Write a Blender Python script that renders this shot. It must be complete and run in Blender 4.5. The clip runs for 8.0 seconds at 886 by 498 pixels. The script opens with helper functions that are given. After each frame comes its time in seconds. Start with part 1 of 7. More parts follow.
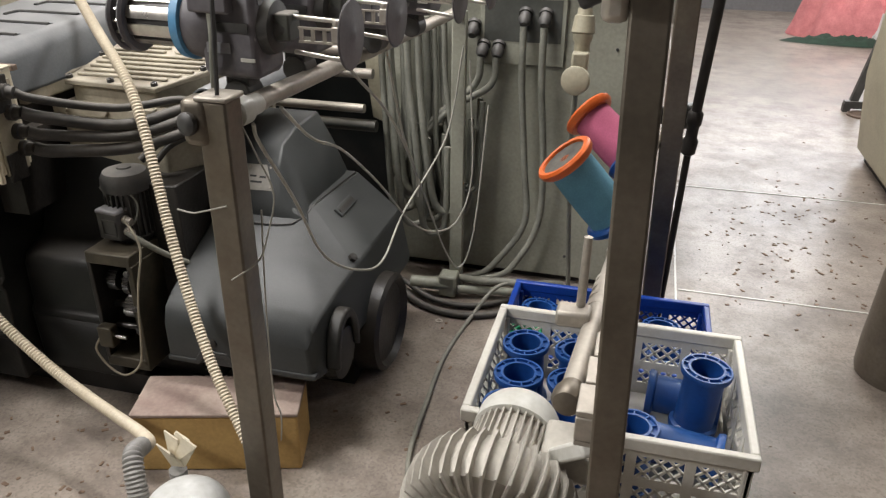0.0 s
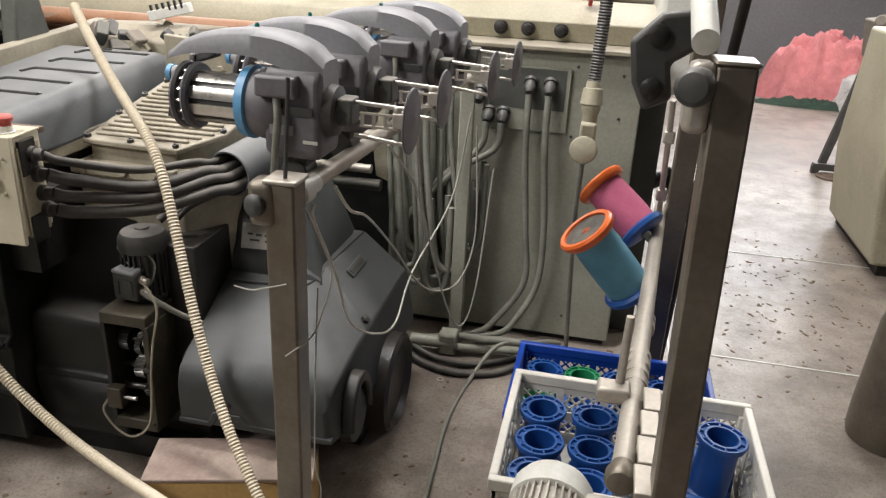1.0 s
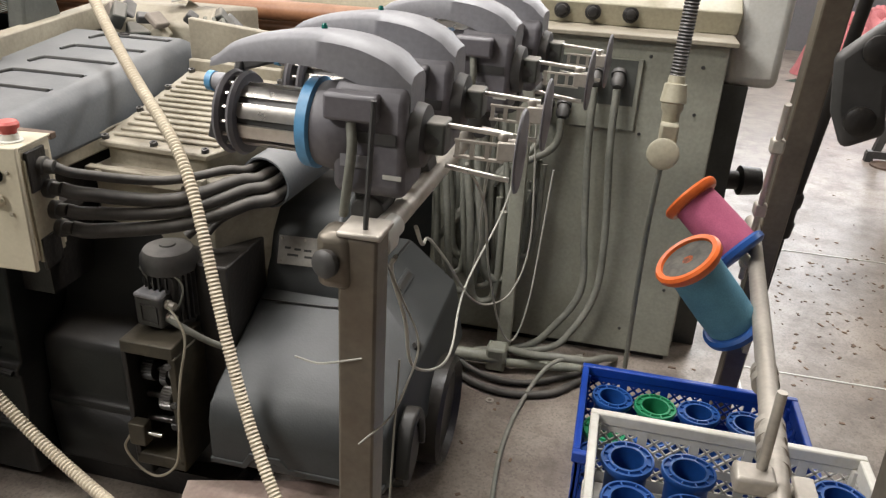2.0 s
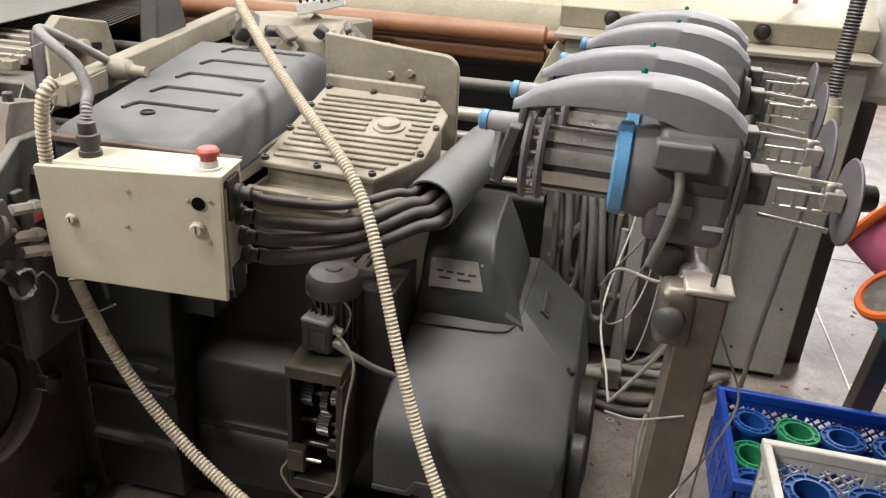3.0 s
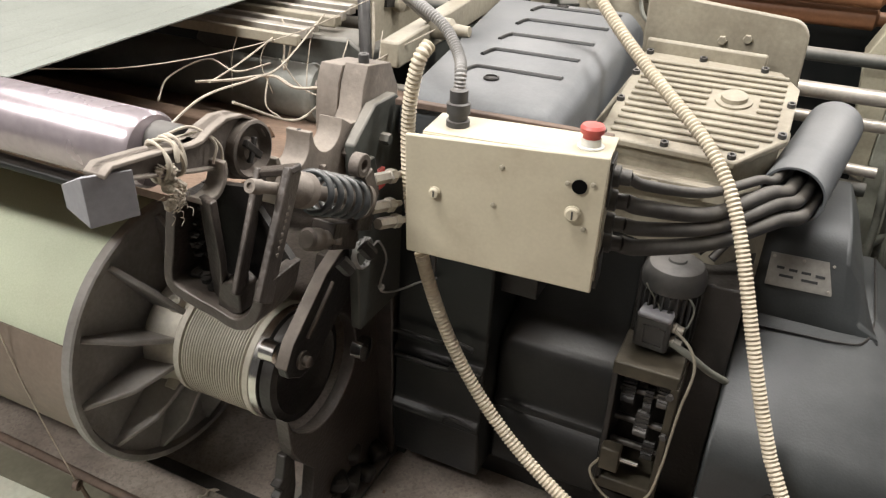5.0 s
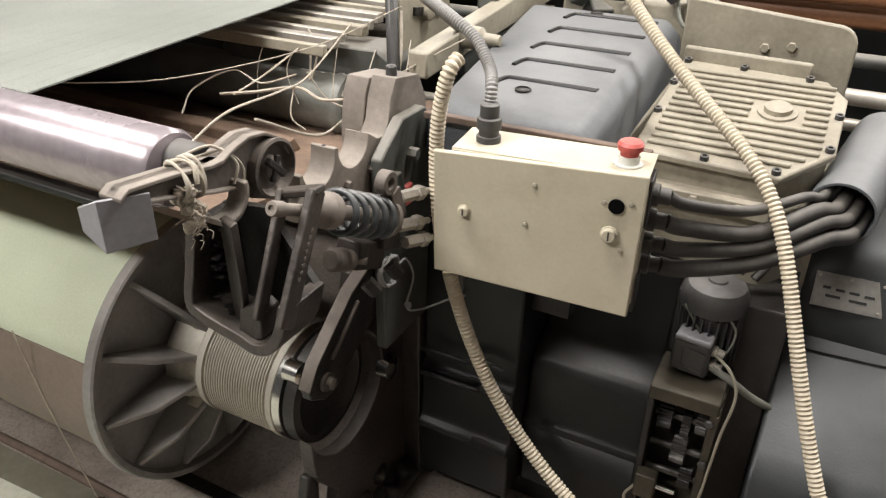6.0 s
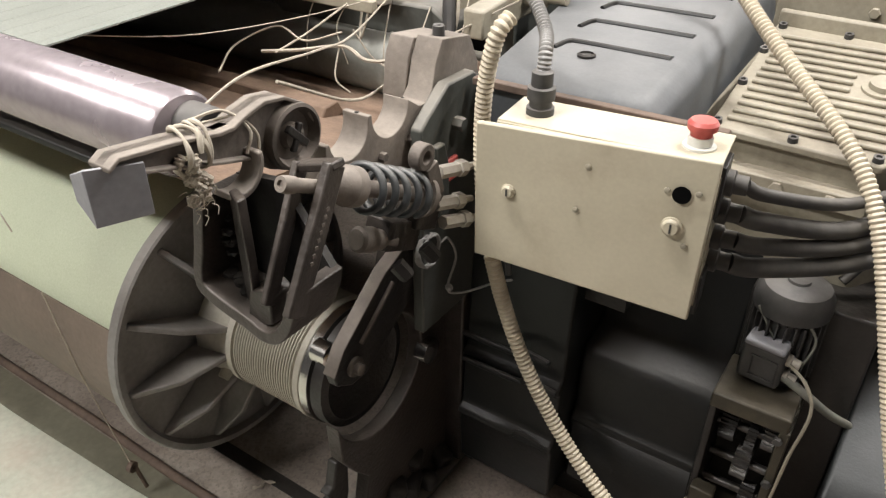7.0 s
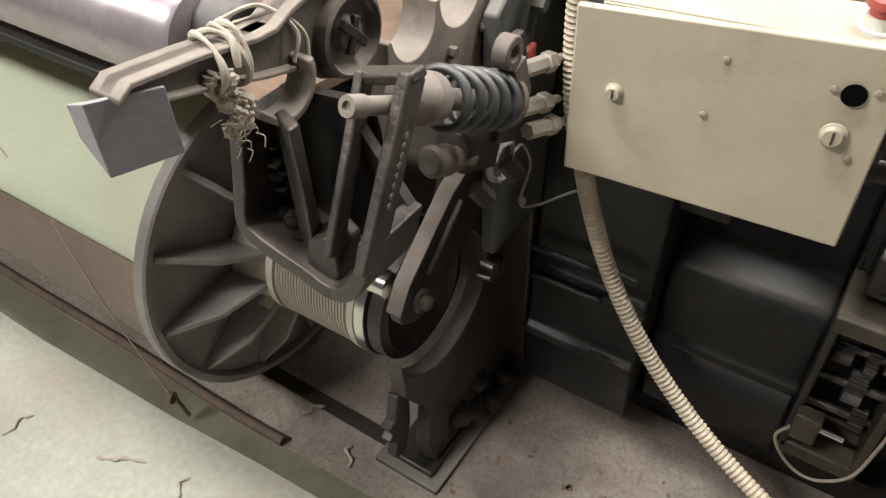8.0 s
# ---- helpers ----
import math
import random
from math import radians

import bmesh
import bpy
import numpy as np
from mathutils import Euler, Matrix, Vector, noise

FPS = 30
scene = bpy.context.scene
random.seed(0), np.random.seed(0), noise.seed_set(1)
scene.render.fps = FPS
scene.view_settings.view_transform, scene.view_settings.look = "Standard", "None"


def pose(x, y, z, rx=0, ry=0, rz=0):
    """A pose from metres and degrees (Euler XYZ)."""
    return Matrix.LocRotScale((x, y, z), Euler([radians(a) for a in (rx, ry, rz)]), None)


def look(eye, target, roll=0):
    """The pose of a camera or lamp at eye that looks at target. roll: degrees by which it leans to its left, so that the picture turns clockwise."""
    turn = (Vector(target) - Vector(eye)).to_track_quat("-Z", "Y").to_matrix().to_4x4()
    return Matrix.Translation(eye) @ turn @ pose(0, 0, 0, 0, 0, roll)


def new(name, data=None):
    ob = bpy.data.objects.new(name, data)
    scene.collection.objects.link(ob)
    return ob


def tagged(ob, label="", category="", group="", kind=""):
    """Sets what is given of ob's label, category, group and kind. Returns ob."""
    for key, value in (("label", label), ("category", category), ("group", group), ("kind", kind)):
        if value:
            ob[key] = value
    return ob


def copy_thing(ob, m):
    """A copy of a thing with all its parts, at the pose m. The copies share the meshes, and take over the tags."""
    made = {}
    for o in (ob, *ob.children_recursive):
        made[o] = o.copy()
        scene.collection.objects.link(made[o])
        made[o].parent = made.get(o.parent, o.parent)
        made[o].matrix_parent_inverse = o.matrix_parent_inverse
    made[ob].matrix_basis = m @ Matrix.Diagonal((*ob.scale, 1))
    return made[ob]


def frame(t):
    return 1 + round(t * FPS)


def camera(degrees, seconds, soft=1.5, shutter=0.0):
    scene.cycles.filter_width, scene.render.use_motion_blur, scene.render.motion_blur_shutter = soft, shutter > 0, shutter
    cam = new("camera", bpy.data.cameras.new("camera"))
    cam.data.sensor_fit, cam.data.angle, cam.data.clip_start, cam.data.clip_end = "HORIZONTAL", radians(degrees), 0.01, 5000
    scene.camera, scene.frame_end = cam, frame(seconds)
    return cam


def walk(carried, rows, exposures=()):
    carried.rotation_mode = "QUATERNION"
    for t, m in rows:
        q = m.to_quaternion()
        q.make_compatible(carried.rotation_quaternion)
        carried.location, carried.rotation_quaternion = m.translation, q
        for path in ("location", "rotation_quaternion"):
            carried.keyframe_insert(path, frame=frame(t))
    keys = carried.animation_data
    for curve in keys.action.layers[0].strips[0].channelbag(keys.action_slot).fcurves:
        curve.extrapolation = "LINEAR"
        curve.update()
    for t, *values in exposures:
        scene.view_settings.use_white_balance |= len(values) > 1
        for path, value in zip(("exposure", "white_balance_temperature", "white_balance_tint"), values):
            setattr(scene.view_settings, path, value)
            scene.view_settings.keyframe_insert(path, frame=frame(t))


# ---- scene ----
cam = camera(61.0, 8.0, soft=1.3)
PATH = [
    (0, (-0.028, 0.150, 1.456), (-0.485, 1.884, 0.570), 0.4),
    (0.5, (-0.098, 0.093, 1.504), (-0.495, 1.877, 0.691), 1.5),
    (1, (-0.174, 0.106, 1.524), (-0.546, 1.909, 0.743), 2.6),
    (1.2, (-0.202, 0.140, 1.521), (-0.576, 1.939, 0.731), 2.7),
    (2.3, (-0.498, 0.387, 1.533), (-0.888, 2.150, 0.676), 2.8),
    (2.5, (-0.602, 0.369, 1.548), (-0.956, 2.145, 0.700), 2.6),
    (3, (-0.780, 0.318, 1.556), (-1.166, 2.082, 0.697), 3.3),
    (3.5, (-0.903, 0.364, 1.506), (-1.377, 2.036, 0.517), 4.2),
    (4, (-0.989, 0.454, 1.479), (-1.503, 2.032, 0.363), 4.3),
    (4.5, (-1.112, 0.411, 1.514), (-1.755, 1.973, 0.443), 3.0),
    (5, (-1.231, 0.333, 1.530), (-1.965, 1.913, 0.549), 1.8),
    (5.2, (-1.258, 0.308, 1.536), (-2.001, 1.895, 0.571), 1.5),
    (6.5, (-1.262, 0.469, 1.521), (-2.135, 1.959, 0.512), 0.6),
    (7, (-1.274, 0.533, 1.497), (-2.218, 1.937, 0.430), 0.3),
    (7.5, (-1.366, 0.602, 1.473), (-2.291, 1.904, 0.269), -1.0),
    (8, (-1.481, 0.658, 1.434), (-2.339, 1.872, 0.097), -2.3),
]
walk(cam, [(t, look(eye, target, roll)) for t, eye, target, roll in PATH],
     exposures=[(0.0, 0.06), (3.0, 0.05), (4.0, 0.28), (5.0, 0.24), (6.5, 0.14), (8.0, 0.2)])

# ---- light ----
world = bpy.data.worlds.new("hall_air")
scene.world = world
world.use_nodes = True
world.node_tree.nodes["Background"].inputs[0].default_value = (0.75, 0.82, 1.0, 1)
world.node_tree.nodes["Background"].inputs[1].default_value = 0.015
scene.view_settings.exposure = 0.0
LAMP_WATTS = 76.0
FRONT_WATTS = 104.0
LAMP_COLOUR = (1.0, 0.975, 0.955)
WINDOW_WATTS = 75.0
LAMPS = [(-3.0, -0.75), (-2.6, 1.0), (-1.05, 2.35), (-3.6, 5.2), (0.4, 5.0), (3.6, 4.6), (1.2, 8.0)]

# ---- materials ----
MATS = {}


def mat(name, a, b=None, rough=0.6, metal=0.0, scale=6.0, fine=90.0, bump=0.15, dust=0.0, dust_colour=(0.42, 0.37, 0.31),
        stain=None, stain_amount=0.0, coat=0.0, rough_var=0.12, spec=0.5, per_object=0.0, grain=0.22):
    """A surface with variation at two scales, fine relief, loose lint on what faces up, and stains."""
    if name in MATS:
        return MATS[name]
    m = bpy.data.materials.new(name)
    m.use_nodes = True
    nt = m.node_tree
    N, L = nt.nodes, nt.links
    bsdf = N["Principled BSDF"]
    b = b or tuple(c * 0.75 for c in a)
    tc = N.new("ShaderNodeTexCoord")
    n1 = N.new("ShaderNodeTexNoise")
    n1.inputs["Scale"].default_value, n1.inputs["Detail"].default_value, n1.inputs["Roughness"].default_value = scale, 6, 0.6
    L.new(tc.outputs["Object"], n1.inputs["Vector"])
    n2 = N.new("ShaderNodeTexNoise")
    n2.inputs["Scale"].default_value, n2.inputs["Detail"].default_value = fine, 4
    L.new(tc.outputs["Object"], n2.inputs["Vector"])
    ramp = N.new("ShaderNodeValToRGB")
    ramp.color_ramp.elements[0].position, ramp.color_ramp.elements[1].position = 0.32, 0.68
    ramp.color_ramp.elements[0].color, ramp.color_ramp.elements[1].color = (*b, 1), (*a, 1)
    L.new(n1.outputs["Fac"], ramp.inputs["Fac"])
    mix = N.new("ShaderNodeMix")
    mix.data_type, mix.blend_type = "RGBA", "OVERLAY"
    mix.inputs[0].default_value = grain
    L.new(ramp.outputs["Color"], mix.inputs[6])
    L.new(n2.outputs["Fac"], mix.inputs[7])
    col = mix.outputs[2]
    if per_object:
        info = N.new("ShaderNodeObjectInfo")
        hsv = N.new("ShaderNodeHueSaturation")
        mr = N.new("ShaderNodeMapRange")
        mr.inputs[3].default_value, mr.inputs[4].default_value = 1 - per_object, 1 + per_object
        L.new(info.outputs["Random"], mr.inputs[0])
        L.new(mr.outputs[0], hsv.inputs["Value"])
        L.new(col, hsv.inputs["Color"])
        col = hsv.outputs[0]
    if stain_amount:
        n3 = N.new("ShaderNodeTexNoise")
        n3.inputs["Scale"].default_value, n3.inputs["Detail"].default_value, n3.inputs["Roughness"].default_value = scale * 0.6 + 1.3, 8, 0.7
        off = N.new("ShaderNodeMapping")
        off.inputs["Location"].default_value = (3.1, 7.7, 1.9)
        L.new(tc.outputs["Object"], off.inputs["Vector"])
        L.new(off.outputs[0], n3.inputs["Vector"])
        r3 = N.new("ShaderNodeMapRange")
        r3.inputs[1].default_value, r3.inputs[2].default_value, r3.inputs[4].default_value = 0.5, 0.72, stain_amount
        L.new(n3.outputs["Fac"], r3.inputs[0])
        m3 = N.new("ShaderNodeMix")
        m3.data_type = "RGBA"
        L.new(r3.outputs[0], m3.inputs[0])
        L.new(col, m3.inputs[6])
        m3.inputs[7].default_value = (*(stain or (0.12, 0.08, 0.05)), 1)
        col = m3.outputs[2]
    if dust:
        geo = N.new("ShaderNodeNewGeometry")
        sep = N.new("ShaderNodeSeparateXYZ")
        L.new(geo.outputs["Normal"], sep.inputs[0])
        r4 = N.new("ShaderNodeMapRange")
        r4.inputs[1].default_value, r4.inputs[2].default_value, r4.inputs[4].default_value = 0.1, 0.95, dust
        L.new(sep.outputs["Z"], r4.inputs[0])
        mul = N.new("ShaderNodeMath")
        mul.operation = "MULTIPLY"
        r5 = N.new("ShaderNodeMapRange")
        r5.inputs[1].default_value, r5.inputs[2].default_value, r5.inputs[3].default_value = 0.3, 0.65, 0.35
        L.new(n1.outputs["Fac"], r5.inputs[0])
        L.new(r4.outputs[0], mul.inputs[0])
        L.new(r5.outputs[0], mul.inputs[1])
        m4 = N.new("ShaderNodeMix")
        m4.data_type = "RGBA"
        L.new(mul.outputs[0], m4.inputs[0])
        L.new(col, m4.inputs[6])
        m4.inputs[7].default_value = (*dust_colour, 1)
        col = m4.outputs[2]
    L.new(col, bsdf.inputs["Base Color"])
    rr = N.new("ShaderNodeMapRange")
    rr.inputs[3].default_value, rr.inputs[4].default_value = max(0.03, rough - rough_var), min(1, rough + rough_var)
    L.new(n1.outputs["Fac"], rr.inputs[0])
    L.new(rr.outputs[0], bsdf.inputs["Roughness"])
    bsdf.inputs["Metallic"].default_value = metal
    bsdf.inputs["Specular IOR Level"].default_value = spec
    bsdf.inputs["Coat Weight"].default_value = coat
    if bump:
        bn = N.new("ShaderNodeBump")
        bn.inputs["Strength"].default_value, bn.inputs["Distance"].default_value = bump, 0.003
        L.new(n2.outputs["Fac"], bn.inputs["Height"])
        L.new(bn.outputs[0], bsdf.inputs["Normal"])
    MATS[name] = m
    return m


GREY_PLASTIC = mat("grey_moulded_plastic", (0.034, 0.038, 0.038), (0.023, 0.026, 0.026), rough=0.5, scale=7, fine=180, bump=0.12, dust=0.25, dust_colour=(0.15, 0.145, 0.14), stain=(0.02, 0.022, 0.023), stain_amount=0.35)
LID_PLASTIC = mat("slate_lid_plastic", (0.105, 0.114, 0.122), (0.07, 0.076, 0.082), rough=0.55, scale=4, fine=150, bump=0.1, dust=0.45, dust_colour=(0.3, 0.285, 0.27))
DARK_CASING = mat("black_green_casing", (0.01, 0.0115, 0.011), (0.006, 0.007, 0.007), rough=0.42, spec=0.35, scale=4, bump=0.16, dust=0.3, dust_colour=(0.12, 0.102, 0.088), stain=(0.05, 0.041, 0.036), stain_amount=0.3)
BEIGE_PAINT = mat("beige_machine_paint", (0.37, 0.335, 0.255), (0.27, 0.24, 0.182), rough=0.55, scale=7, bump=0.16, dust=0.35, dust_colour=(0.33, 0.285, 0.235), stain=(0.13, 0.1, 0.07), stain_amount=0.5)
CREAM_BOX = mat("cream_box_enamel", (0.55, 0.495, 0.372), (0.475, 0.425, 0.315), rough=0.42, scale=6, fine=140, bump=0.04, dust=0.12, stain=(0.3, 0.235, 0.16), stain_amount=0.4, grain=0.08)
CABINET_PAINT = mat("sage_cabinet_paint", (0.34, 0.34, 0.275), (0.275, 0.275, 0.225), rough=0.5, scale=3, bump=0.06, stain=(0.2, 0.18, 0.14), stain_amount=0.35)
CAST_BROWN = mat("dusty_cast_iron", (0.16, 0.135, 0.115), (0.075, 0.062, 0.052), rough=0.7, metal=0.15, scale=9, fine=120, bump=0.35, dust=0.6, dust_colour=(0.33, 0.28, 0.235), stain=(0.02, 0.017, 0.015), stain_amount=0.55)
OIL_CAST = mat("oil_dark_cast_iron", (0.062, 0.05, 0.043), (0.026, 0.021, 0.018), rough=0.42, metal=0.15, scale=11, fine=110, bump=0.5, dust=0.38, dust_colour=(0.19, 0.16, 0.133), stain=(0.012, 0.01, 0.009), stain_amount=0.6)
CAST_LIGHT = mat("lint_covered_casting", (0.24, 0.205, 0.17), (0.15, 0.125, 0.104), rough=0.75, scale=10, bump=0.35, dust=0.4, dust_colour=(0.36, 0.315, 0.27), stain=(0.06, 0.05, 0.042), stain_amount=0.45)
FRAME_GREEN = mat("grey_green_frame", (0.085, 0.088, 0.077), (0.05, 0.052, 0.046), rough=0.55, scale=6, bump=0.15, dust=0.5)
OIL_BLACK = mat("oily_black_metal", (0.026, 0.023, 0.021), (0.012, 0.011, 0.01), rough=0.42, scale=14, bump=0.45, spec=0.4, dust=0.25, dust_colour=(0.11, 0.095, 0.08))
FLANGE_ALU = mat("dull_cast_aluminium", (0.29, 0.275, 0.26), (0.2, 0.187, 0.175), rough=0.5, metal=0.25, scale=6, bump=0.2, dust=0.5, dust_colour=(0.36, 0.32, 0.28), stain=(0.08, 0.065, 0.055), stain_amount=0.5)
SPOOL_ALU = mat("threaded_spool_alloy", (0.46, 0.43, 0.36), (0.36, 0.33, 0.27), rough=0.55, metal=0.2, scale=9, bump=0.1, dust=0.25)
OILY_STEEL = mat("oily_gear_steel", (0.2, 0.19, 0.18), (0.05, 0.045, 0.04), rough=0.35, metal=0.8, scale=22, bump=0.2)
CHROME = mat("worn_chrome", (0.68, 0.66, 0.63), (0.5, 0.48, 0.46), rough=0.2, metal=1.0, scale=12, bump=0.05)
STEEL_ROLL = mat("polished_steel_roller", (0.5, 0.44, 0.465), (0.4, 0.345, 0.36), rough=0.27, metal=0.6, scale=3, fine=60, bump=0.04, stain=(0.33, 0.27, 0.26), stain_amount=0.3)
POST_STEEL = mat("tarnished_square_steel", (0.215, 0.188, 0.15), (0.135, 0.115, 0.09), rough=0.42, metal=0.55, scale=7, bump=0.12, stain=(0.14, 0.1, 0.07), stain_amount=0.45)
GALV = mat("galvanised_pipe", (0.52, 0.48, 0.42), (0.36, 0.325, 0.28), rough=0.45, metal=0.45, scale=8, bump=0.12, dust=0.3)
BEAM_CLOTH = mat("pale_green_warp", (0.6, 0.64, 0.47), (0.54, 0.58, 0.42), rough=0.75, scale=3, fine=260, bump=0.12, stain=(0.45, 0.43, 0.32), stain_amount=0.2)
WARP_SHEET = mat("grey_green_yarn_sheet", (0.22, 0.228, 0.2), (0.175, 0.182, 0.158), rough=0.8, scale=3, fine=240, bump=0.2)
HOSE_CREAM = mat("cream_corrugated_plastic", (0.58, 0.51, 0.39), (0.5, 0.43, 0.32), rough=0.5, scale=8, bump=0.05, stain=(0.25, 0.18, 0.13), stain_amount=0.3)
HOSE_GREY = mat("grey_corrugated_plastic", (0.3, 0.29, 0.27), (0.22, 0.21, 0.2), rough=0.5, scale=8, bump=0.05)
CABLE_BLACK = mat("dusty_black_rubber", (0.055, 0.051, 0.046), (0.03, 0.028, 0.026), rough=0.6, scale=16, bump=0.1, dust=0.6, dust_colour=(0.2, 0.18, 0.155))
CABLE_GREY = mat("grey_green_cable", (0.24, 0.24, 0.2), (0.16, 0.16, 0.135), rough=0.6, scale=9, bump=0.05, dust=0.2)
CABLE_WHITE = mat("off_white_thin_cable", (0.44, 0.425, 0.37), (0.35, 0.335, 0.29), rough=0.6, scale=12, bump=0.05)
STRING = mat("cotton_string", (0.46, 0.41, 0.33), (0.36, 0.31, 0.25), rough=0.9, scale=40, bump=0.4)
FEEDER_GREY = mat("mauve_grey_housing", (0.15, 0.14, 0.152), (0.105, 0.098, 0.106), rough=0.52, scale=8, bump=0.06, dust=0.4, dust_colour=(0.3, 0.29, 0.29), stain=(0.24, 0.22, 0.21), stain_amount=0.25)
FEEDER_TOP = mat("pale_grey_cowl", (0.27, 0.265, 0.28), (0.215, 0.21, 0.224), rough=0.5, scale=5, bump=0.03, dust=0.3, dust_colour=(0.38, 0.37, 0.365))
FEEDER_BLUE = mat("blue_ring_plastic", (0.12, 0.33, 0.56), (0.09, 0.27, 0.48), rough=0.42, scale=8, bump=0.03)
DRUM_ALU = mat("satin_drum_metal", (0.6, 0.57, 0.52), (0.48, 0.45, 0.41), rough=0.3, metal=0.75, scale=10, bump=0.05)
DARK_GREY = mat("dark_grey_fitting", (0.065, 0.063, 0.061), (0.038, 0.037, 0.036), rough=0.5, scale=14, bump=0.15, dust=0.55, dust_colour=(0.24, 0.22, 0.2))
SPRING_BLUE = mat("blue_grey_spring_steel", (0.075, 0.082, 0.085), (0.04, 0.045, 0.048), rough=0.45, metal=0.4, scale=20, bump=0.15, dust=0.4, dust_colour=(0.3, 0.27, 0.24))
RED = mat("faded_red_plastic", (0.5, 0.09, 0.075), (0.4, 0.065, 0.055), rough=0.42, scale=20, bump=0.05, dust=0.25, dust_colour=(0.55, 0.3, 0.27))
BLUE_BOBBIN = mat("royal_blue_plastic", (0.015, 0.085, 0.32), (0.01, 0.06, 0.25), rough=0.4, scale=10, bump=0.04, dust=0.25, dust_colour=(0.07, 0.18, 0.42), per_object=0.12)
GREEN_BOBBIN = mat("green_plastic", (0.03, 0.3, 0.13), (0.02, 0.22, 0.095), rough=0.4, scale=10, bump=0.04)
BLUE_CRATE = mat("ultramarine_crate_plastic", (0.01, 0.065, 0.4), (0.008, 0.045, 0.3), rough=0.4, scale=6, bump=0.04)
WHITE_CRATE = mat("milky_white_crate_plastic", (0.72, 0.7, 0.64), (0.63, 0.6, 0.53), rough=0.42, scale=5, bump=0.04, stain=(0.42, 0.36, 0.28), stain_amount=0.25)
YARN_BLUE = mat("sky_blue_yarn", (0.15, 0.37, 0.5), (0.12, 0.31, 0.43), rough=0.85, scale=20, fine=300, bump=0.25)
YARN_PINK = mat("rose_yarn", (0.5, 0.12, 0.21), (0.42, 0.09, 0.17), rough=0.85, scale=20, fine=300, bump=0.25)
ORANGE = mat("orange_flange_plastic", (0.78, 0.16, 0.03), (0.66, 0.12, 0.022), rough=0.35, scale=14, bump=0.03)
CORE_DARK = mat("dusty_bobbin_end", (0.13, 0.12, 0.1), (0.05, 0.047, 0.042), rough=0.8, scale=30, bump=0.4)
BLOWER_GREY = mat("grey_cast_blower", (0.56, 0.535, 0.48), (0.36, 0.335, 0.29), rough=0.55, metal=0.2, scale=9, bump=0.2, dust=0.4, dust_colour=(0.5, 0.46, 0.4))
WHITE_CAP = mat("white_enamel", (0.68, 0.67, 0.62), (0.58, 0.57, 0.52), rough=0.35, scale=6, bump=0.04, stain=(0.4, 0.35, 0.28), stain_amount=0.2)
DOME_GREY = mat("pale_grey_dome_paint", (0.6, 0.6, 0.58), (0.52, 0.52, 0.5), rough=0.3, scale=5, bump=0.03)
CARTON_SIDE = mat("yellowed_board", (0.5, 0.33, 0.12), (0.4, 0.25, 0.085), rough=0.7, scale=6, bump=0.12, stain=(0.2, 0.12, 0.06), stain_amount=0.4)
CARTON_TOP = mat("dusty_stained_board", (0.34, 0.27, 0.225), (0.24, 0.17, 0.145), rough=0.75, scale=9, bump=0.15, stain=(0.13, 0.07, 0.06), stain_amount=0.5)
BRASS_DULL = mat("dull_olive_bracket", (0.075, 0.064, 0.042), (0.035, 0.03, 0.02), rough=0.55, metal=0.2, scale=14, bump=0.25, dust=0.3, dust_colour=(0.24, 0.2, 0.15), stain=(0.01, 0.009, 0.008), stain_amount=0.6)
PAPER = mat("torn_paper", (0.7, 0.64, 0.5), (0.6, 0.53, 0.4), rough=0.85, scale=12, bump=0.1)
PLATE = mat("engraved_alloy_plate", (0.42, 0.4, 0.36), (0.32, 0.3, 0.27), rough=0.45, metal=0.4, scale=10, bump=0.05)
HOLE = mat("unlit_hole", (0.004, 0.004, 0.004), rough=0.95, bump=0, spec=0.05)
INK = mat("dark_print", (0.05, 0.05, 0.05), rough=0.6, bump=0)
COPPER_ROLL = mat("brown_rubber_roller", (0.36, 0.17, 0.085), (0.27, 0.12, 0.06), rough=0.5, scale=5, bump=0.1, dust=0.3)
CREAM_PANEL = mat("cream_far_panel", (0.44, 0.405, 0.3), (0.36, 0.33, 0.24), rough=0.5, scale=4, bump=0.07, dust=0.2, stain=(0.2, 0.165, 0.12), stain_amount=0.35)
WOOD_DUST = mat("brown_lint_tray", (0.24, 0.16, 0.11), (0.15, 0.1, 0.07), rough=0.85, scale=9, bump=0.4, stain=(0.05, 0.035, 0.03), stain_amount=0.6)
PINK_CLOTH = mat("pink_fleece", (0.62, 0.23, 0.235), (0.5, 0.16, 0.17), rough=0.9, scale=12, fine=70, bump=0.6)
BAG_PLASTIC = mat("pale_plastic_sack", (0.5, 0.47, 0.46), (0.36, 0.34, 0.33), rough=0.3, scale=14, bump=0.4)
GREEN_CLOTH = mat("dark_green_cloth", (0.03, 0.06, 0.04), (0.02, 0.035, 0.025), rough=0.9, scale=14, bump=0.4)
WALL_PAINT = mat("grey_hall_wall", (0.2, 0.2, 0.21), (0.16, 0.16, 0.165), rough=0.8, scale=0.8, fine=30, bump=0.1)
CEILING_PAINT = mat("pale_ceiling", (0.78, 0.76, 0.72), rough=0.85, scale=0.6, bump=0.05)
LED_GREEN = mat("green_lens", (0.02, 0.2, 0.16), rough=0.2, bump=0)
AISLE_PAINT = mat("worn_pale_green_floor_paint", (0.46, 0.475, 0.385), (0.38, 0.38, 0.31), rough=0.5, scale=4, fine=60, bump=0.15, stain=(0.4, 0.3, 0.24), stain_amount=0.5)
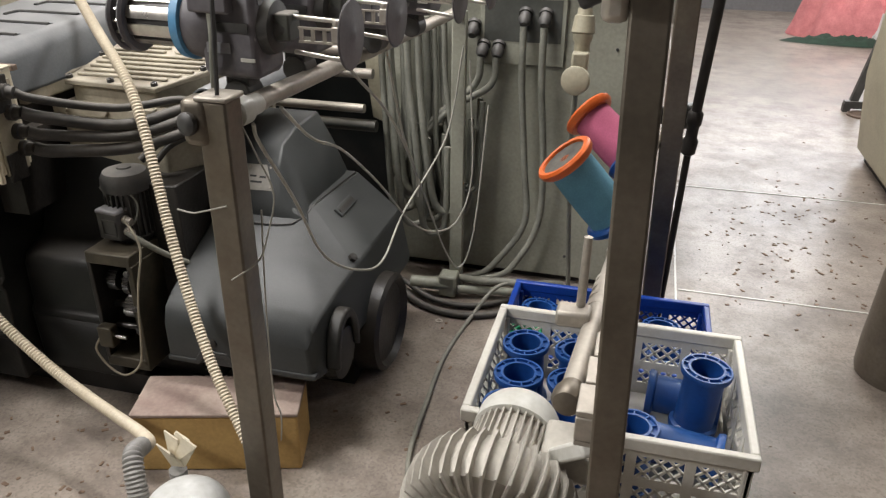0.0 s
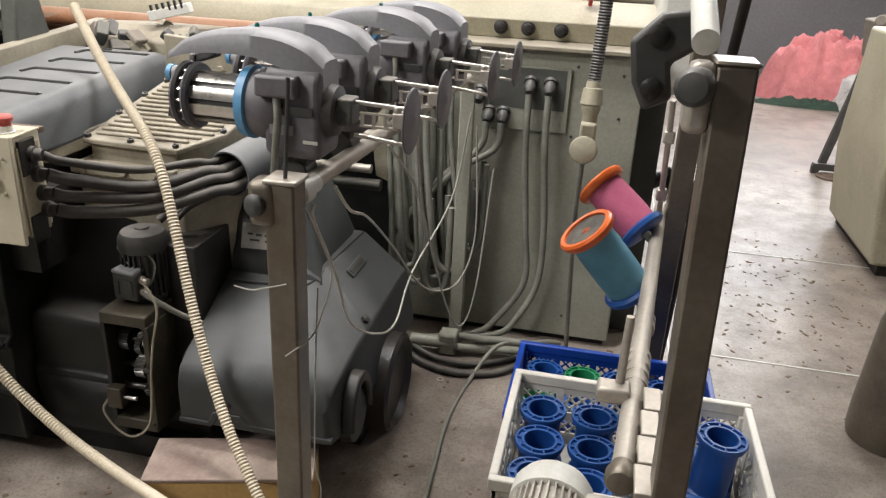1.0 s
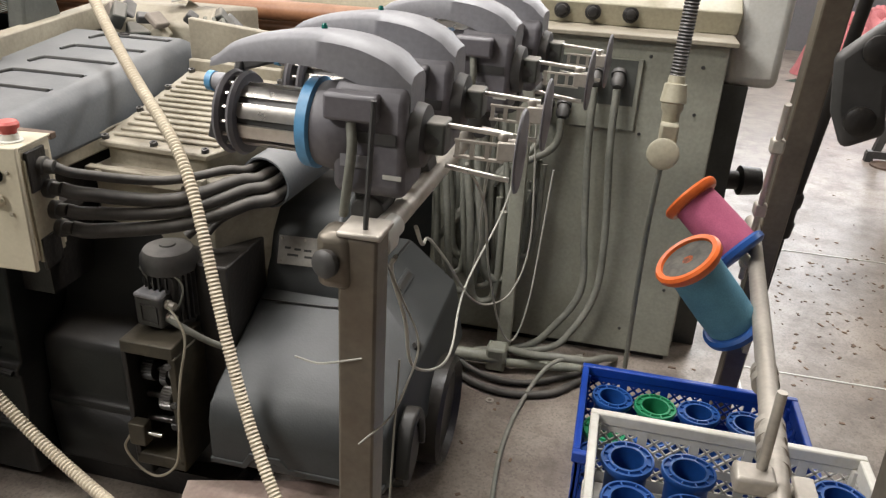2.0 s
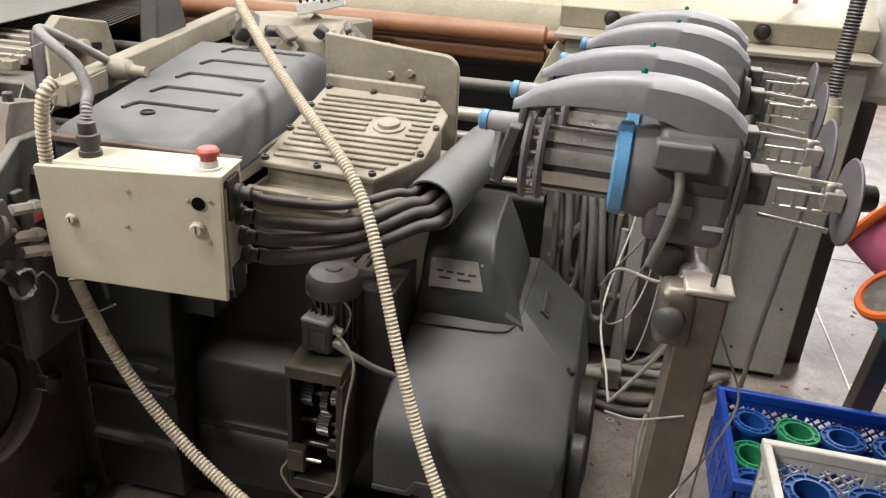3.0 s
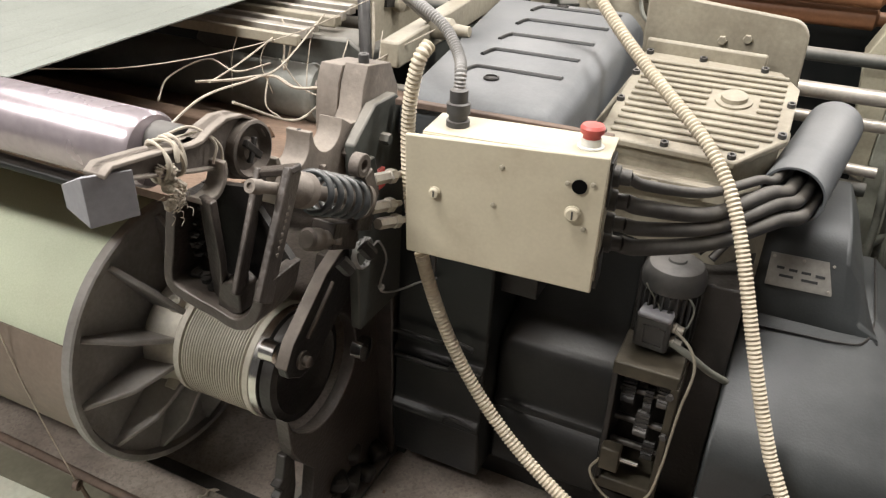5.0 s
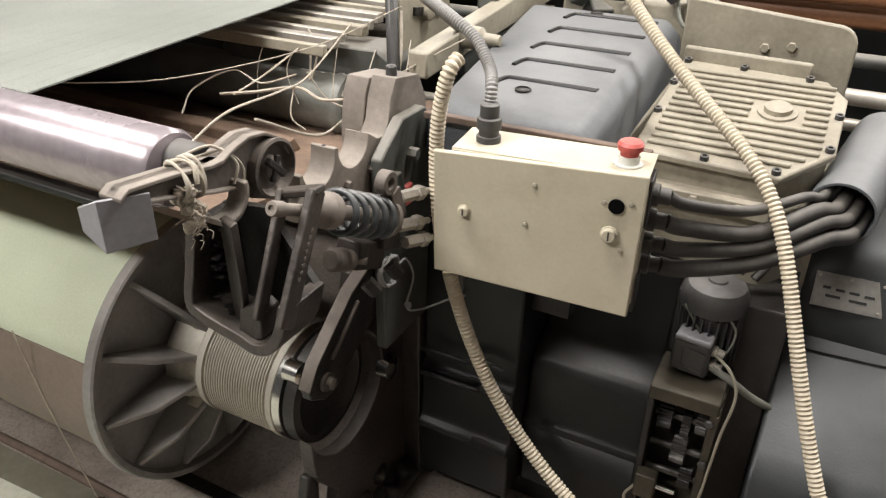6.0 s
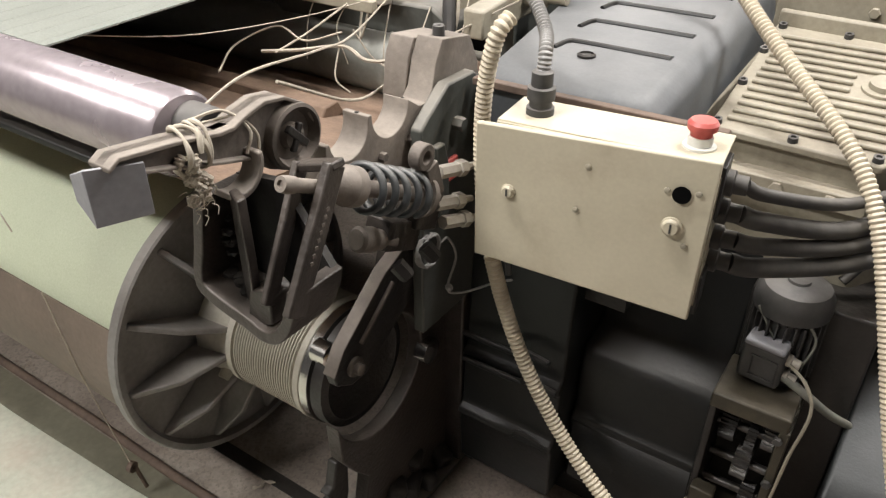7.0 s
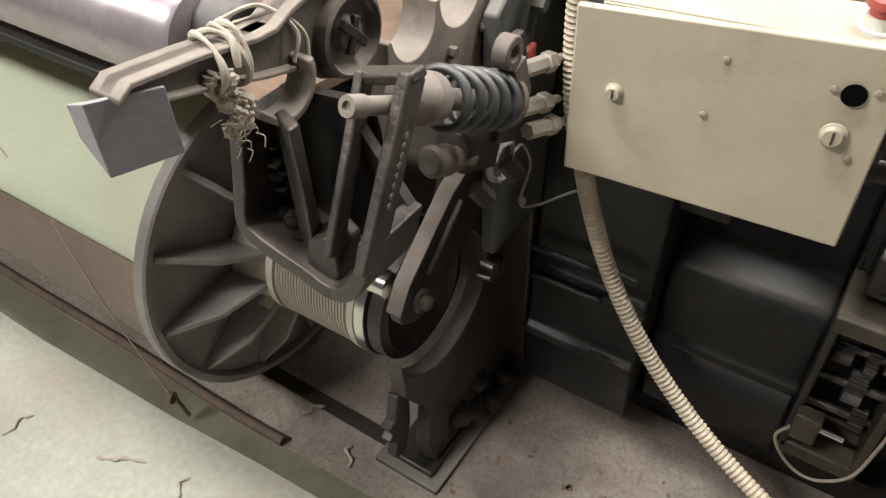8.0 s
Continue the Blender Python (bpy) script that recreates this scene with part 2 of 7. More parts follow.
# the aisle paint again, darkened to olive for the shadow along the beam
SHADED_PAINT = mat("shaded_olive_floor_paint", (0.19, 0.18, 0.13), (0.13, 0.12, 0.086), rough=0.55, scale=7, fine=60, bump=0.15, stain=(0.09, 0.075, 0.055), stain_amount=0.5)
UNDERBEAM_BROWN = mat("dull_brown_sheet", (0.2, 0.155, 0.12), (0.14, 0.105, 0.08), rough=0.65, scale=5, bump=0.15, dust=0.4, dust_colour=(0.28, 0.22, 0.18))
ROLLER_DUST = mat("dust_grey_roller_shell", (0.3, 0.31, 0.28), (0.2, 0.205, 0.185), rough=0.6, scale=6, bump=0.15, dust=0.5, dust_colour=(0.4, 0.37, 0.33))
RUST_RAIL = mat("rusty_flat_bar", (0.17, 0.12, 0.09), (0.1, 0.07, 0.055), rough=0.7, metal=0.2, scale=14, bump=0.25)


def floor_material():
    """Worn terrazzo: pale warm ground with small stone chips, dirt films and polished lanes."""
    m = bpy.data.materials.new("worn_terrazzo")
    m.use_nodes = True
    nt = m.node_tree
    N, L = nt.nodes, nt.links
    bsdf = N["Principled BSDF"]
    tc = N.new("ShaderNodeTexCoord")
    big = N.new("ShaderNodeTexNoise")
    big.inputs["Scale"].default_value, big.inputs["Detail"].default_value, big.inputs["Roughness"].default_value = 1.7, 10, 0.68
    L.new(tc.outputs["Object"], big.inputs["Vector"])
    ramp = N.new("ShaderNodeValToRGB")
    ramp.color_ramp.elements[0].position, ramp.color_ramp.elements[1].position = 0.36, 0.62
    ramp.color_ramp.elements[0].color, ramp.color_ramp.elements[1].color = (0.2, 0.165, 0.14, 1), (0.34, 0.295, 0.255, 1)
    L.new(big.outputs["Fac"], ramp.inputs["Fac"])
    vor = N.new("ShaderNodeTexVoronoi")
    vor.inputs["Scale"].default_value = 150
    L.new(tc.outputs["Object"], vor.inputs["Vector"])
    chips = N.new("ShaderNodeMix")
    chips.data_type, chips.blend_type = "RGBA", "MULTIPLY"
    sep = N.new("ShaderNodeSeparateColor")
    L.new(vor.outputs["Color"], sep.inputs[0])
    vr = N.new("ShaderNodeValToRGB")
    vr.color_ramp.interpolation = "CONSTANT"
    vr.color_ramp.elements[0].color = (0.45, 0.42, 0.4, 1)
    vr.color_ramp.elements[1].color = (1.15, 1.12, 1.08, 1)
    vr.color_ramp.elements[1].position = 0.17
    e = vr.color_ramp.elements.new(0.62)
    e.color = (0.85, 0.82, 0.78, 1)
    L.new(sep.outputs[0], vr.inputs["Fac"])
    chips.inputs[0].default_value = 0.38
    L.new(ramp.outputs["Color"], chips.inputs[6])
    L.new(vr.outputs["Color"], chips.inputs[7])
    dirt = N.new("ShaderNodeTexNoise")
    dirt.inputs["Scale"].default_value, dirt.inputs["Detail"].default_value, dirt.inputs["Roughness"].default_value = 4.5, 12, 0.72
    L.new(tc.outputs["Object"], dirt.inputs["Vector"])
    dr = N.new("ShaderNodeMapRange")
    dr.inputs[1].default_value, dr.inputs[2].default_value, dr.inputs[4].default_value = 0.46, 0.66, 0.75
    L.new(dirt.outputs["Fac"], dr.inputs[0])
    md = N.new("ShaderNodeMix")
    md.data_type = "RGBA"
    L.new(dr.outputs[0], md.inputs[0])
    L.new(chips.outputs[2], md.inputs[6])
    md.inputs[7].default_value = (0.13, 0.105, 0.087, 1)
    L.new(md.outputs[2], bsdf.inputs["Base Color"])
    rr = N.new("ShaderNodeMapRange")
    rr.inputs[1].default_value, rr.inputs[2].default_value, rr.inputs[3].default_value, rr.inputs[4].default_value = 0.3, 0.7, 0.24, 0.5
    L.new(dirt.outputs["Fac"], rr.inputs[0])
    L.new(rr.outputs[0], bsdf.inputs["Roughness"])
    fine = N.new("ShaderNodeTexNoise")
    fine.inputs["Scale"].default_value, fine.inputs["Detail"].default_value = 60, 5
    L.new(tc.outputs["Object"], fine.inputs["Vector"])
    bn = N.new("ShaderNodeBump")
    bn.inputs["Strength"].default_value, bn.inputs["Distance"].default_value = 0.12, 0.003
    L.new(fine.outputs["Fac"], bn.inputs["Height"])
    L.new(bn.outputs[0], bsdf.inputs["Normal"])
    return m


FLOOR_MAT = floor_material()
TUBE_GLOW = bpy.data.materials.new("lamp_tube_glow")
TUBE_GLOW.use_nodes = True
TUBE_GLOW.node_tree.nodes["Principled BSDF"].inputs["Emission Color"].default_value = (1, 0.95, 0.88, 1)
TUBE_GLOW.node_tree.nodes["Principled BSDF"].inputs["Emission Strength"].default_value = 6.0

SKY_GLOW = bpy.data.materials.new("hazy_daylight")
SKY_GLOW.use_nodes = True
SKY_GLOW.node_tree.nodes["Principled BSDF"].inputs["Emission Color"].default_value = (0.95, 0.97, 1, 1)
SKY_GLOW.node_tree.nodes["Principled BSDF"].inputs["Emission Strength"].default_value = 3.0

# ---- building helpers ----
V = Vector


def add_box(bm, c, s, rot=None):
    m = Matrix.Translation(c) @ (rot.to_4x4() if rot else Matrix.Identity(4)) @ Matrix.Diagonal((*s, 1))
    bmesh.ops.create_cube(bm, size=1.0, matrix=m)
    return bm


def span_box(bm, x0, x1, y0, y1, z0, z1):
    return add_box(bm, ((x0 + x1) / 2, (y0 + y1) / 2, (z0 + z1) / 2), (x1 - x0, y1 - y0, z1 - z0))


def basis(d):
    d = V(d).normalized()
    u = d.orthogonal().normalized() if abs(d.z) > 0.95 else V((0, 0, 1)).cross(d).normalized()
    return d, u, d.cross(u)


def lathe(bm, p, d, profile, n=28, closed=False):
    """Turn (distance along the axis, radius) pairs round the axis through p."""
    p = V(p)
    d, u, w = basis(d)
    rings = []
    for a, r in profile:
        rings.append([bm.verts.new(p + d * a + (u * math.cos(2 * math.pi * i / n) + w * math.sin(2 * math.pi * i / n)) * max(r, 1e-5)) for i in range(n)])
    for r0, r1 in zip(rings, rings[1:]):
        for i in range(n):
            bm.faces.new((r0[i], r0[(i + 1) % n], r1[(i + 1) % n], r1[i]))
    if closed:
        for i in range(n):
            bm.faces.new((rings[-1][i], rings[-1][(i + 1) % n], rings[0][(i + 1) % n], rings[0][i]))
    else:
        bm.faces.new(rings[0][::-1])
        bm.faces.new(rings[-1])
    return bm


def rod(bm, p0, p1, r, r1=None, n=20):
    p0, p1 = V(p0), V(p1)
    return lathe(bm, p0, p1 - p0, [(0, r), ((p1 - p0).length, r if r1 is None else r1)], n)


def bezier(P, n):
    P = [V(p) for p in P]
    k = len(P) - 1
    return [sum((P[i] * (math.comb(k, i) * u ** i * (1 - u) ** (k - i)) for i in range(k + 1)), V((0, 0, 0))) for u in (j / (n - 1) for j in range(n))]


def smooth_line(P, n=8):
    """A curve through the points P."""
    P = [V(p) for p in P]
    P = [P[0] * 2 - P[1]] + P + [P[-1] * 2 - P[-2]]
    out = []
    for a, b, c, d in zip(P, P[1:], P[2:], P[3:]):
        for j in range(n):
            u = j / n
            out.append(0.5 * ((2 * b) + (c - a) * u + (2 * a - 5 * b + 4 * c - d) * u * u + (3 * b - a - 3 * c + d) * u ** 3))
    return out + [P[-2]]


def resample(pts, step):
    out, left = [pts[0]], step
    for a, b in zip(pts, pts[1:]):
        seg = (b - a).length
        at = 0.0
        while seg - at >= left:
            at += left
            out.append(a.lerp(b, at / seg))
            left = step
        left -= seg - at
    return out


def sweep(bm, pts, r, n=10):
    """A tube along pts; r is a radius or a function of the ring's number."""
    u = (pts[1] - pts[0]).orthogonal().normalized()
    rings = []
    for i, p in enumerate(pts):
        t = (pts[min(i + 1, len(pts) - 1)] - pts[max(i - 1, 0)]).normalized()
        u = (u - t * u.dot(t)).normalized()
        w = t.cross(u)
        rad = r(i) if callable(r) else r
        rings.append([bm.verts.new(p + (u * math.cos(2 * math.pi * j / n) + w * math.sin(2 * math.pi * j / n)) * rad) for j in range(n)])
    for a, b in zip(rings, rings[1:]):
        for j in range(n):
            bm.faces.new((a[j], a[(j + 1) % n], b[(j + 1) % n], b[j]))
    bm.faces.new(rings[0][::-1])
    bm.faces.new(rings[-1])
    return bm


def corrugated(bm, pts, r, pitch=0.0062, depth=0.16, n=14):
    pts = resample(pts, pitch / 4)
    return sweep(bm, pts, lambda i: r * (1 - depth * (0, 0.35, 1, 0.35)[i % 4]), n)


def prism(bm, poly, axis, a0, a1):
    """Extrude an outline, given in the two other axes, along x, y or z."""
    def at(p, a):
        return {"x": (a, p[0], p[1]), "y": (p[0], a, p[1]), "z": (p[0], p[1], a)}[axis]
    lo = [bm.verts.new(at(p, a0)) for p in poly]
    hi = [bm.verts.new(at(p, a1)) for p in poly]
    k = len(poly)
    for i in range(k):
        bm.faces.new((lo[i], lo[(i + 1) % k], hi[(i + 1) % k], hi[i]))
    bm.faces.new(lo[::-1])
    bm.faces.new(hi)
    return bm


def strut(bm, p0, p1, w, h, up=(0, 0, 1)):
    """A bar of rectangular section between two points."""
    p0, p1 = V(p0), V(p1)
    d = (p1 - p0).normalized()
    s = d.cross(V(up)).normalized()
    t = s.cross(d)
    rot = Matrix((s, d, t)).transposed()
    return add_box(bm, (p0 + p1) / 2, (w, (p1 - p0).length, h), rot)


def hexbolt(bm, p, d, r=0.008, h=0.006):
    return lathe(bm, p, d, [(0, r), (h * 0.8, r), (h, r * 0.85)], 6)


def finish(name, bm, material, bevel=0.0, segments=2, angle=38, hard=False):
    bmesh.ops.recalc_face_normals(bm, faces=bm.faces)
    me = bpy.data.meshes.new(name)
    bm.to_mesh(me)
    bm.free()
    me.materials.append(material)
    me.shade_smooth()
    me.set_sharp_from_angle(angle=radians(angle))
    ob = new(name, me)
    if bevel:
        mod = ob.modifiers.new("edge", "BEVEL")
        mod.width, mod.segments, mod.limit_method, mod.angle_limit = bevel, segments, "ANGLE", radians(40)
        mod.harden_normals = hard
    return ob


def thing(name, label, category, at=(0, 0, 0), group=""):
    ob = new(name)
    ob.empty_display_size = 0.05
    ob.location = at
    return tagged(ob, label, category, group)


def part(name, bm, material, parent, label="", bevel=0.0, segments=2, angle=38, hard=False):
    ob = finish(name, bm, material, bevel, segments, angle, hard)
    ob.parent = parent
    if parent.type == "EMPTY":
        ob.matrix_parent_inverse = Matrix.Translation(-parent.location)
    if label:
        ob["label"] = label
    return ob


def solo(name, bm, material, label, category, group="", kind="", bevel=0.0, segments=2, angle=38):
    return tagged(finish(name, bm, material, bevel, segments, angle), label, category, group, kind)


B = bmesh.new


def band(bm, line, h, x0, x1):
    """A strip of thickness h that follows a line in y and z, from x0 to x1."""
    prism(bm, list(line) + [(y, z - h) for y, z in reversed(line)], "x", x0, x1)

# ---- the hall ----
bm = B()
span_box(bm, -9, 6, -4, 10.5, -0.12, 0.0)
solo("floor", bm, FLOOR_MAT, "worn pale brown terrazzo floor with dirt and polish", "floor", kind="structure")
for i, (x0, x1, y0, y1) in enumerate(((0.196, 0.204, 2.5, 8.6), (0.21, 2.6, 2.896, 2.904), (0.21, 2.6, 4.07, 4.078), (1.42, 1.428, 2.91, 4.06))):
    bm = B()
    span_box(bm, x0, x1, y0, y1, 0.0, 0.0025)
    solo("floor_trim_%d" % (i + 1), bm, WHITE_CAP, "thin pale dividing strip in the terrazzo floor", "floor strip", kind="structure")
for name, dims in (("wall_south", (-9.2, 6.2, -4.2, -4.0)), ("wall_west", (-9.2, -9.0, -4, 10.5)), ("wall_east", (6.0, 6.2, -4, 10.5))):
    bm = B()
    span_box(bm, *dims, 0, 4.0)
    solo(name, bm, WALL_PAINT, "dull grey painted hall wall", "wall", kind="structure")
# far wall with a high window opening
WX0, WX1, WZ0, WZ1 = 0.5, 3.3, 1.7, 3.6
bm = B()
for dims in ((-9.2, WX0, 0, 4.0), (WX1, 6.2, 0, 4.0), (WX0, WX1, 0, WZ0), (WX0, WX1, WZ1, 4.0)):
    span_box(bm, dims[0], dims[1], 10.5, 10.7, dims[2], dims[3])
solo("wall_north", bm, WALL_PAINT, "dull grey far wall with a high window opening", "wall", kind="structure")
win = tagged(new("window_1"), "high steel-framed window in the far wall", "window", kind="structure")
win.location = (1.9, 10.6, WZ0)
for k in range(5):
    bm = B()
    x = WX0 + (WX1 - WX0) * k / 4
    span_box(bm, x - 0.025, x + 0.025, 10.57, 10.63, WZ0, WZ1)
    part("window_frame", bm, DARK_GREY, win)
bm = B()
span_box(bm, WX0, WX1, 10.57, 10.63, 2.6, 2.65)
part("transom", bm, DARK_GREY, win)
bm = B()
span_box(bm, WX0 - 2, WX1 + 2, 11.4, 11.42, WZ0 - 1.5, WZ1 + 1.5)
solo("backdrop", bm, SKY_GLOW, "bright hazy daylight outside the window", "sky", kind="structure")
data = bpy.data.lights.new("window_light", "AREA")
data.shape, data.size, data.size_y, data.energy, data.color = "RECTANGLE", WX1 - WX0 - 0.1, WZ1 - WZ0 - 0.1, WINDOW_WATTS, (0.93, 0.95, 1.0)
light = new("window_light", data)
light.matrix_world = look((1.9, 10.48, 2.65), (1.4, 4.0, 0.0))
bm = B()
span_box(bm, -9.2, 6.2, -4.2, 10.7, 4.0, 4.15)
solo("ceiling", bm, CEILING_PAINT, "pale painted hall ceiling", "ceiling", kind="structure")


def ceiling_lamp():
    t = thing("ceiling_lamp", "white twin-tube fluorescent batten hung under the ceiling", "lamp", (0, 0, 0), "hall lamps")
    bm = B()
    prism(bm, [(-0.09, 0), (0.09, 0), (0.05, 0.06), (-0.05, 0.06)], "x", -0.63, 0.63)
    part("housing", bm, WHITE_CAP, t, bevel=0.004)
    for y in (-0.045, 0.045):
        bm = B()
        rod(bm, (-0.6, y, -0.016), (0.6, y, -0.016), 0.013)
        part("tube", bm, TUBE_GLOW, t)
    for x in (-0.5, 0.5):
        bm = B()
        rod(bm, (x, 0, 0.06), (x, 0, 0.6), 0.004, n=8)
        part("hanger", bm, DARK_GREY, t)
    return t


lamp = ceiling_lamp()
for i, (x, y) in enumerate(LAMPS):
    if i == 0:
        lamp.location = (x, y, 3.4)
    else:
        copy_thing(lamp, pose(x, y, 3.4))
    data = bpy.data.lights.new("batten_light", "AREA")
    data.shape, data.size, data.size_y, data.energy, data.color = "RECTANGLE", 1.2, 0.3, LAMP_WATTS if i else FRONT_WATTS, LAMP_COLOUR
    light = new("batten_light", data)
    light.matrix_world = pose(x, y, 3.36)

# ---- warp beam, its stand and rollers ----
AX, AZ = 1.42, 0.462   # the beam's axis, in y and z


def warp_beam():
    t = thing("warp_beam", "warp beam wound with pale green yarn between ribbed grey flanges", "warp beam", (-3.2, AX, AZ - 0.335))
    bm = B()
    lathe(bm, (-5.2, AX, AZ), (1, 0, 0), [(0, 0.30), (0.02, 0.302), (1.2, 0.303), (2.0, 0.301), (2.755, 0.3), (2.765, 0.29)], 72)
    part("yarn_winding", bm, BEAM_CLOTH, t, "smooth pale green winding of warp yarn", angle=60)
    # flange: dished disc with a turned rim
    bm = B()
    lathe(bm, (-2.435, AX, AZ), (1, 0, 0), [(0, 0.06), (0, 0.327), (0.004, 0.335), (0.026, 0.335), (0.03, 0.331), (0.03, 0.318), (0.014, 0.312), (0.012, 0.16), (0.02, 0.1), (0.05, 0.095)], 72)
    flange = part("flange", bm, FLANGE_ALU, t, "dull cast aluminium flange disc", angle=30)
    for k in range(12):
        a = 2 * math.pi * (k + 0.15) / 12
        c, s = math.cos(a), math.sin(a)
        bm = B()
        q = [(0.1, 0.0), (0.312, 0.0), (0.31, 0.012), (0.225, 0.07), (0.1, 0.098)]
        vs = []
        for off in (-0.0065, 0.0065):
            vs.append([bm.verts.new((-2.423 + h, AX + r * c - off * s, AZ + r * s + off * c)) for r, h in q])
        for i in range(5):
            j = (i + 1) % 5
            bm.faces.new((vs[0][i], vs[0][j], vs[1][j], vs[1][i]))
        bm.faces.new(vs[0][::-1])
        bm.faces.new(vs[1])
        part("rib", bm, FLANGE_ALU, flange, bevel=0.003)
    bm = B()
    lathe(bm, (-2.41, AX, AZ), (1, 0, 0), [(0, 0.14), (0.05, 0.132), (0.075, 0.126), (0.085, 0.136), (0.1, 0.136)], 48)
    hub = part("hub", bm, SPOOL_ALU, t, "dusty clamping hub")
    for a in (120, 215, 330):
        bm = B()
        c, s = math.cos(radians(a)), math.sin(radians(a))
        lathe(bm, (-2.36, AX + 0.122 * c, AZ + 0.122 * s), (0, c, s), [(0, 0.02), (0.028, 0.018), (0.03, 0.014), (0.022, 0.008)], 16)
        part("clamp_screw", bm, SPOOL_ALU, hub)
    # threaded spool
    prof = [(0, 0.128)]
    for i in range(24):
        x = 0.006 + i * 0.0068
        prof += [(x, 0.127), (x + 0.0022, 0.1335), (x + 0.0046, 0.1335), (x + 0.0066, 0.127)]
    prof += [(0.172, 0.128), (0.176, 0.136), (0.19, 0.136), (0.192, 0.13)]
    bm = B()
    lathe(bm, (-2.312, AX, AZ), (1, 0, 0), prof, 56)
    part("threaded_neck", bm, SPOOL_ALU, t, "pale finely grooved neck", angle=25)
    bm = B()
    lathe(bm, (-2.125, AX, AZ), (1, 0, 0), [(0, 0.115), (0.002, 0.134), (0.024, 0.134), (0.026, 0.126)], 56)
    part("collar", bm, CHROME, t, "bright worn chrome collar")
    bm = B()
    lathe(bm, (-2.098, AX, AZ), (1, 0, 0), [(0, 0.118), (0.004, 0.13), (0.03, 0.128), (0.034, 0.11), (0.022, 0.09), (0.02, 0.03)], 48)
    part("end_ring", bm, OIL_BLACK, t, "oily black end ring")
    return t


warp_beam()


def beam_stand():
    t = thing("beam_stand", "dark oily cast stand holding the beam end on a floor plate", "beam stand", (-2.07, 1.5, 0))
    bm = B()
    span_box(bm, -2.145, -1.985, 1.31, 1.70, 0.0, 0.014)
    part("floor_plate", bm, FRAME_GREEN, t, bevel=0.003)
    bm = B()
    span_box(bm, -2.12, -2.01, 1.33, 1.66, 0.014, 0.03)
    part("foot", bm, OIL_BLACK, t, bevel=0.006)
    # the upright with its half-round bearing seat and sloping arm
    arc = [(AX + 0.14 * math.cos(radians(a)), AZ + 0.14 * math.sin(radians(a))) for a in range(-165, 61, 15)]
    outer = [(1.45, 0.68), (1.47, 0.735), (1.57, 0.725), (1.66, 0.67), (1.69, 0.35), (1.69, 0.03), (1.36, 0.03), (1.345, 0.12), (1.365, 0.22), (1.325, 0.27), (1.29, 0.33)]
    bm = B()
    prism(bm, arc + outer, "x", -2.055, -2.02)
    part("upright", bm, OIL_CAST, t, "dark brown cast upright with a half-round seat", bevel=0.003)
    bm = B()
    prism(bm, [(1.655, 0.03), (1.70, 0.03), (1.70, 0.36), (1.69, 0.62), (1.655, 0.62)], "x", -2.09, -1.975)
    part("rear_web", bm, OIL_CAST, t, bevel=0.005)
    # closing arm with two slots, leaning from the seat to the top
    bm = B()
    prism(bm, [(1.255, 0.6), (1.262, 0.57), (1.3, 0.545), (1.345, 0.545), (1.5, 0.64), (1.62, 0.65), (1.63, 0.71), (1.52, 0.764), (1.47, 0.762), (1.405, 0.735), (1.28, 0.64)], "x", -2.012, -1.99)
    arm = part("closing_arm", bm, OIL_BLACK, t, "dark oily closing arm", bevel=0.003)
    bm = B()
    band(bm, [(1.252, 0.602), (1.28, 0.644), (1.403, 0.739), (1.468, 0.767), (1.52, 0.769)], 0.005, -2.012, -1.984)
    part("edge_flange", bm, CAST_BROWN, arm, "lint-covered edge flange", bevel=0.0015)
    bm = B()
    lathe(bm, (-1.99, 1.31, 0.585), (1, 0, 0), [(0, 0.02), (0.006, 0.02), (0.007, 0.012), (0.018, 0.012), (0.02, 0.009)], 20)
    part("pivot_bolt", bm, CAST_BROWN, arm)
    bm = B()
    strut(bm, (-1.988, 1.33, 0.625), (-1.988, 1.43, 0.705), 0.008, 0.01)
    part("slot_rib", bm, CAST_BROWN, arm, bevel=0.003)
    bm = B()
    lathe(bm, (-2.1, 1.33, 0.56), (1, 0, 0), [(0, 0.014), (0, 0.024), (0.035, 0.024), (0.037, 0.02)], 20)
    part("latch_roller", bm, CHROME, t, "worn steel latch roller")
    bm = B()
    lathe(bm, (-2.03, 1.575, 0.43), (1, 0, 0), [(0, 0.03), (0.028, 0.03), (0.03, 0.02)], 20)
    part("bearing_roller", bm, CHROME, t)
    # notched pawl and greasy clamp blocks at the foot
    pawl = [(1.30, 0.3), (1.285, 0.24), (1.265, 0.235), (1.28, 0.21), (1.262, 0.2), (1.285, 0.17), (1.275, 0.13), (1.31, 0.12), (1.33, 0.19), (1.335, 0.29)]
    bm = B()
    prism(bm, pawl, "x", -2.075, -2.05)
    part("notched_pawl", bm, OIL_BLACK, t, bevel=0.004)
    for (x, y, z, s) in ((-2.045, 1.38, 0.05, 0.05), (-2.0, 1.55, 0.045, 0.045), (-2.03, 1.53, 0.12, 0.05), (-2.07, 1.46, 0.09, 0.045), (-2.01, 1.62, 0.06, 0.05), (-2.05, 1.42, 0.05, 0.06), (-2.03, 1.5, 0.055, 0.07), (-2.06, 1.58, 0.07, 0.06), (-2.02, 1.45, 0.1, 0.05)):
        bm = B()
        add_box(bm, (x, y, z), (s, s * 1.1, s * 0.9), Euler((0.2, 0.3, x * 40)).to_matrix())
        part("clamp_block", bm, OIL_BLACK, t, bevel=0.014, segments=3)
    for y in (1.37, 1.62):
        bm = B()
        hexbolt(bm, (-2.04, y, 0.03), (0, 0, 1), 0.014, 0.012)
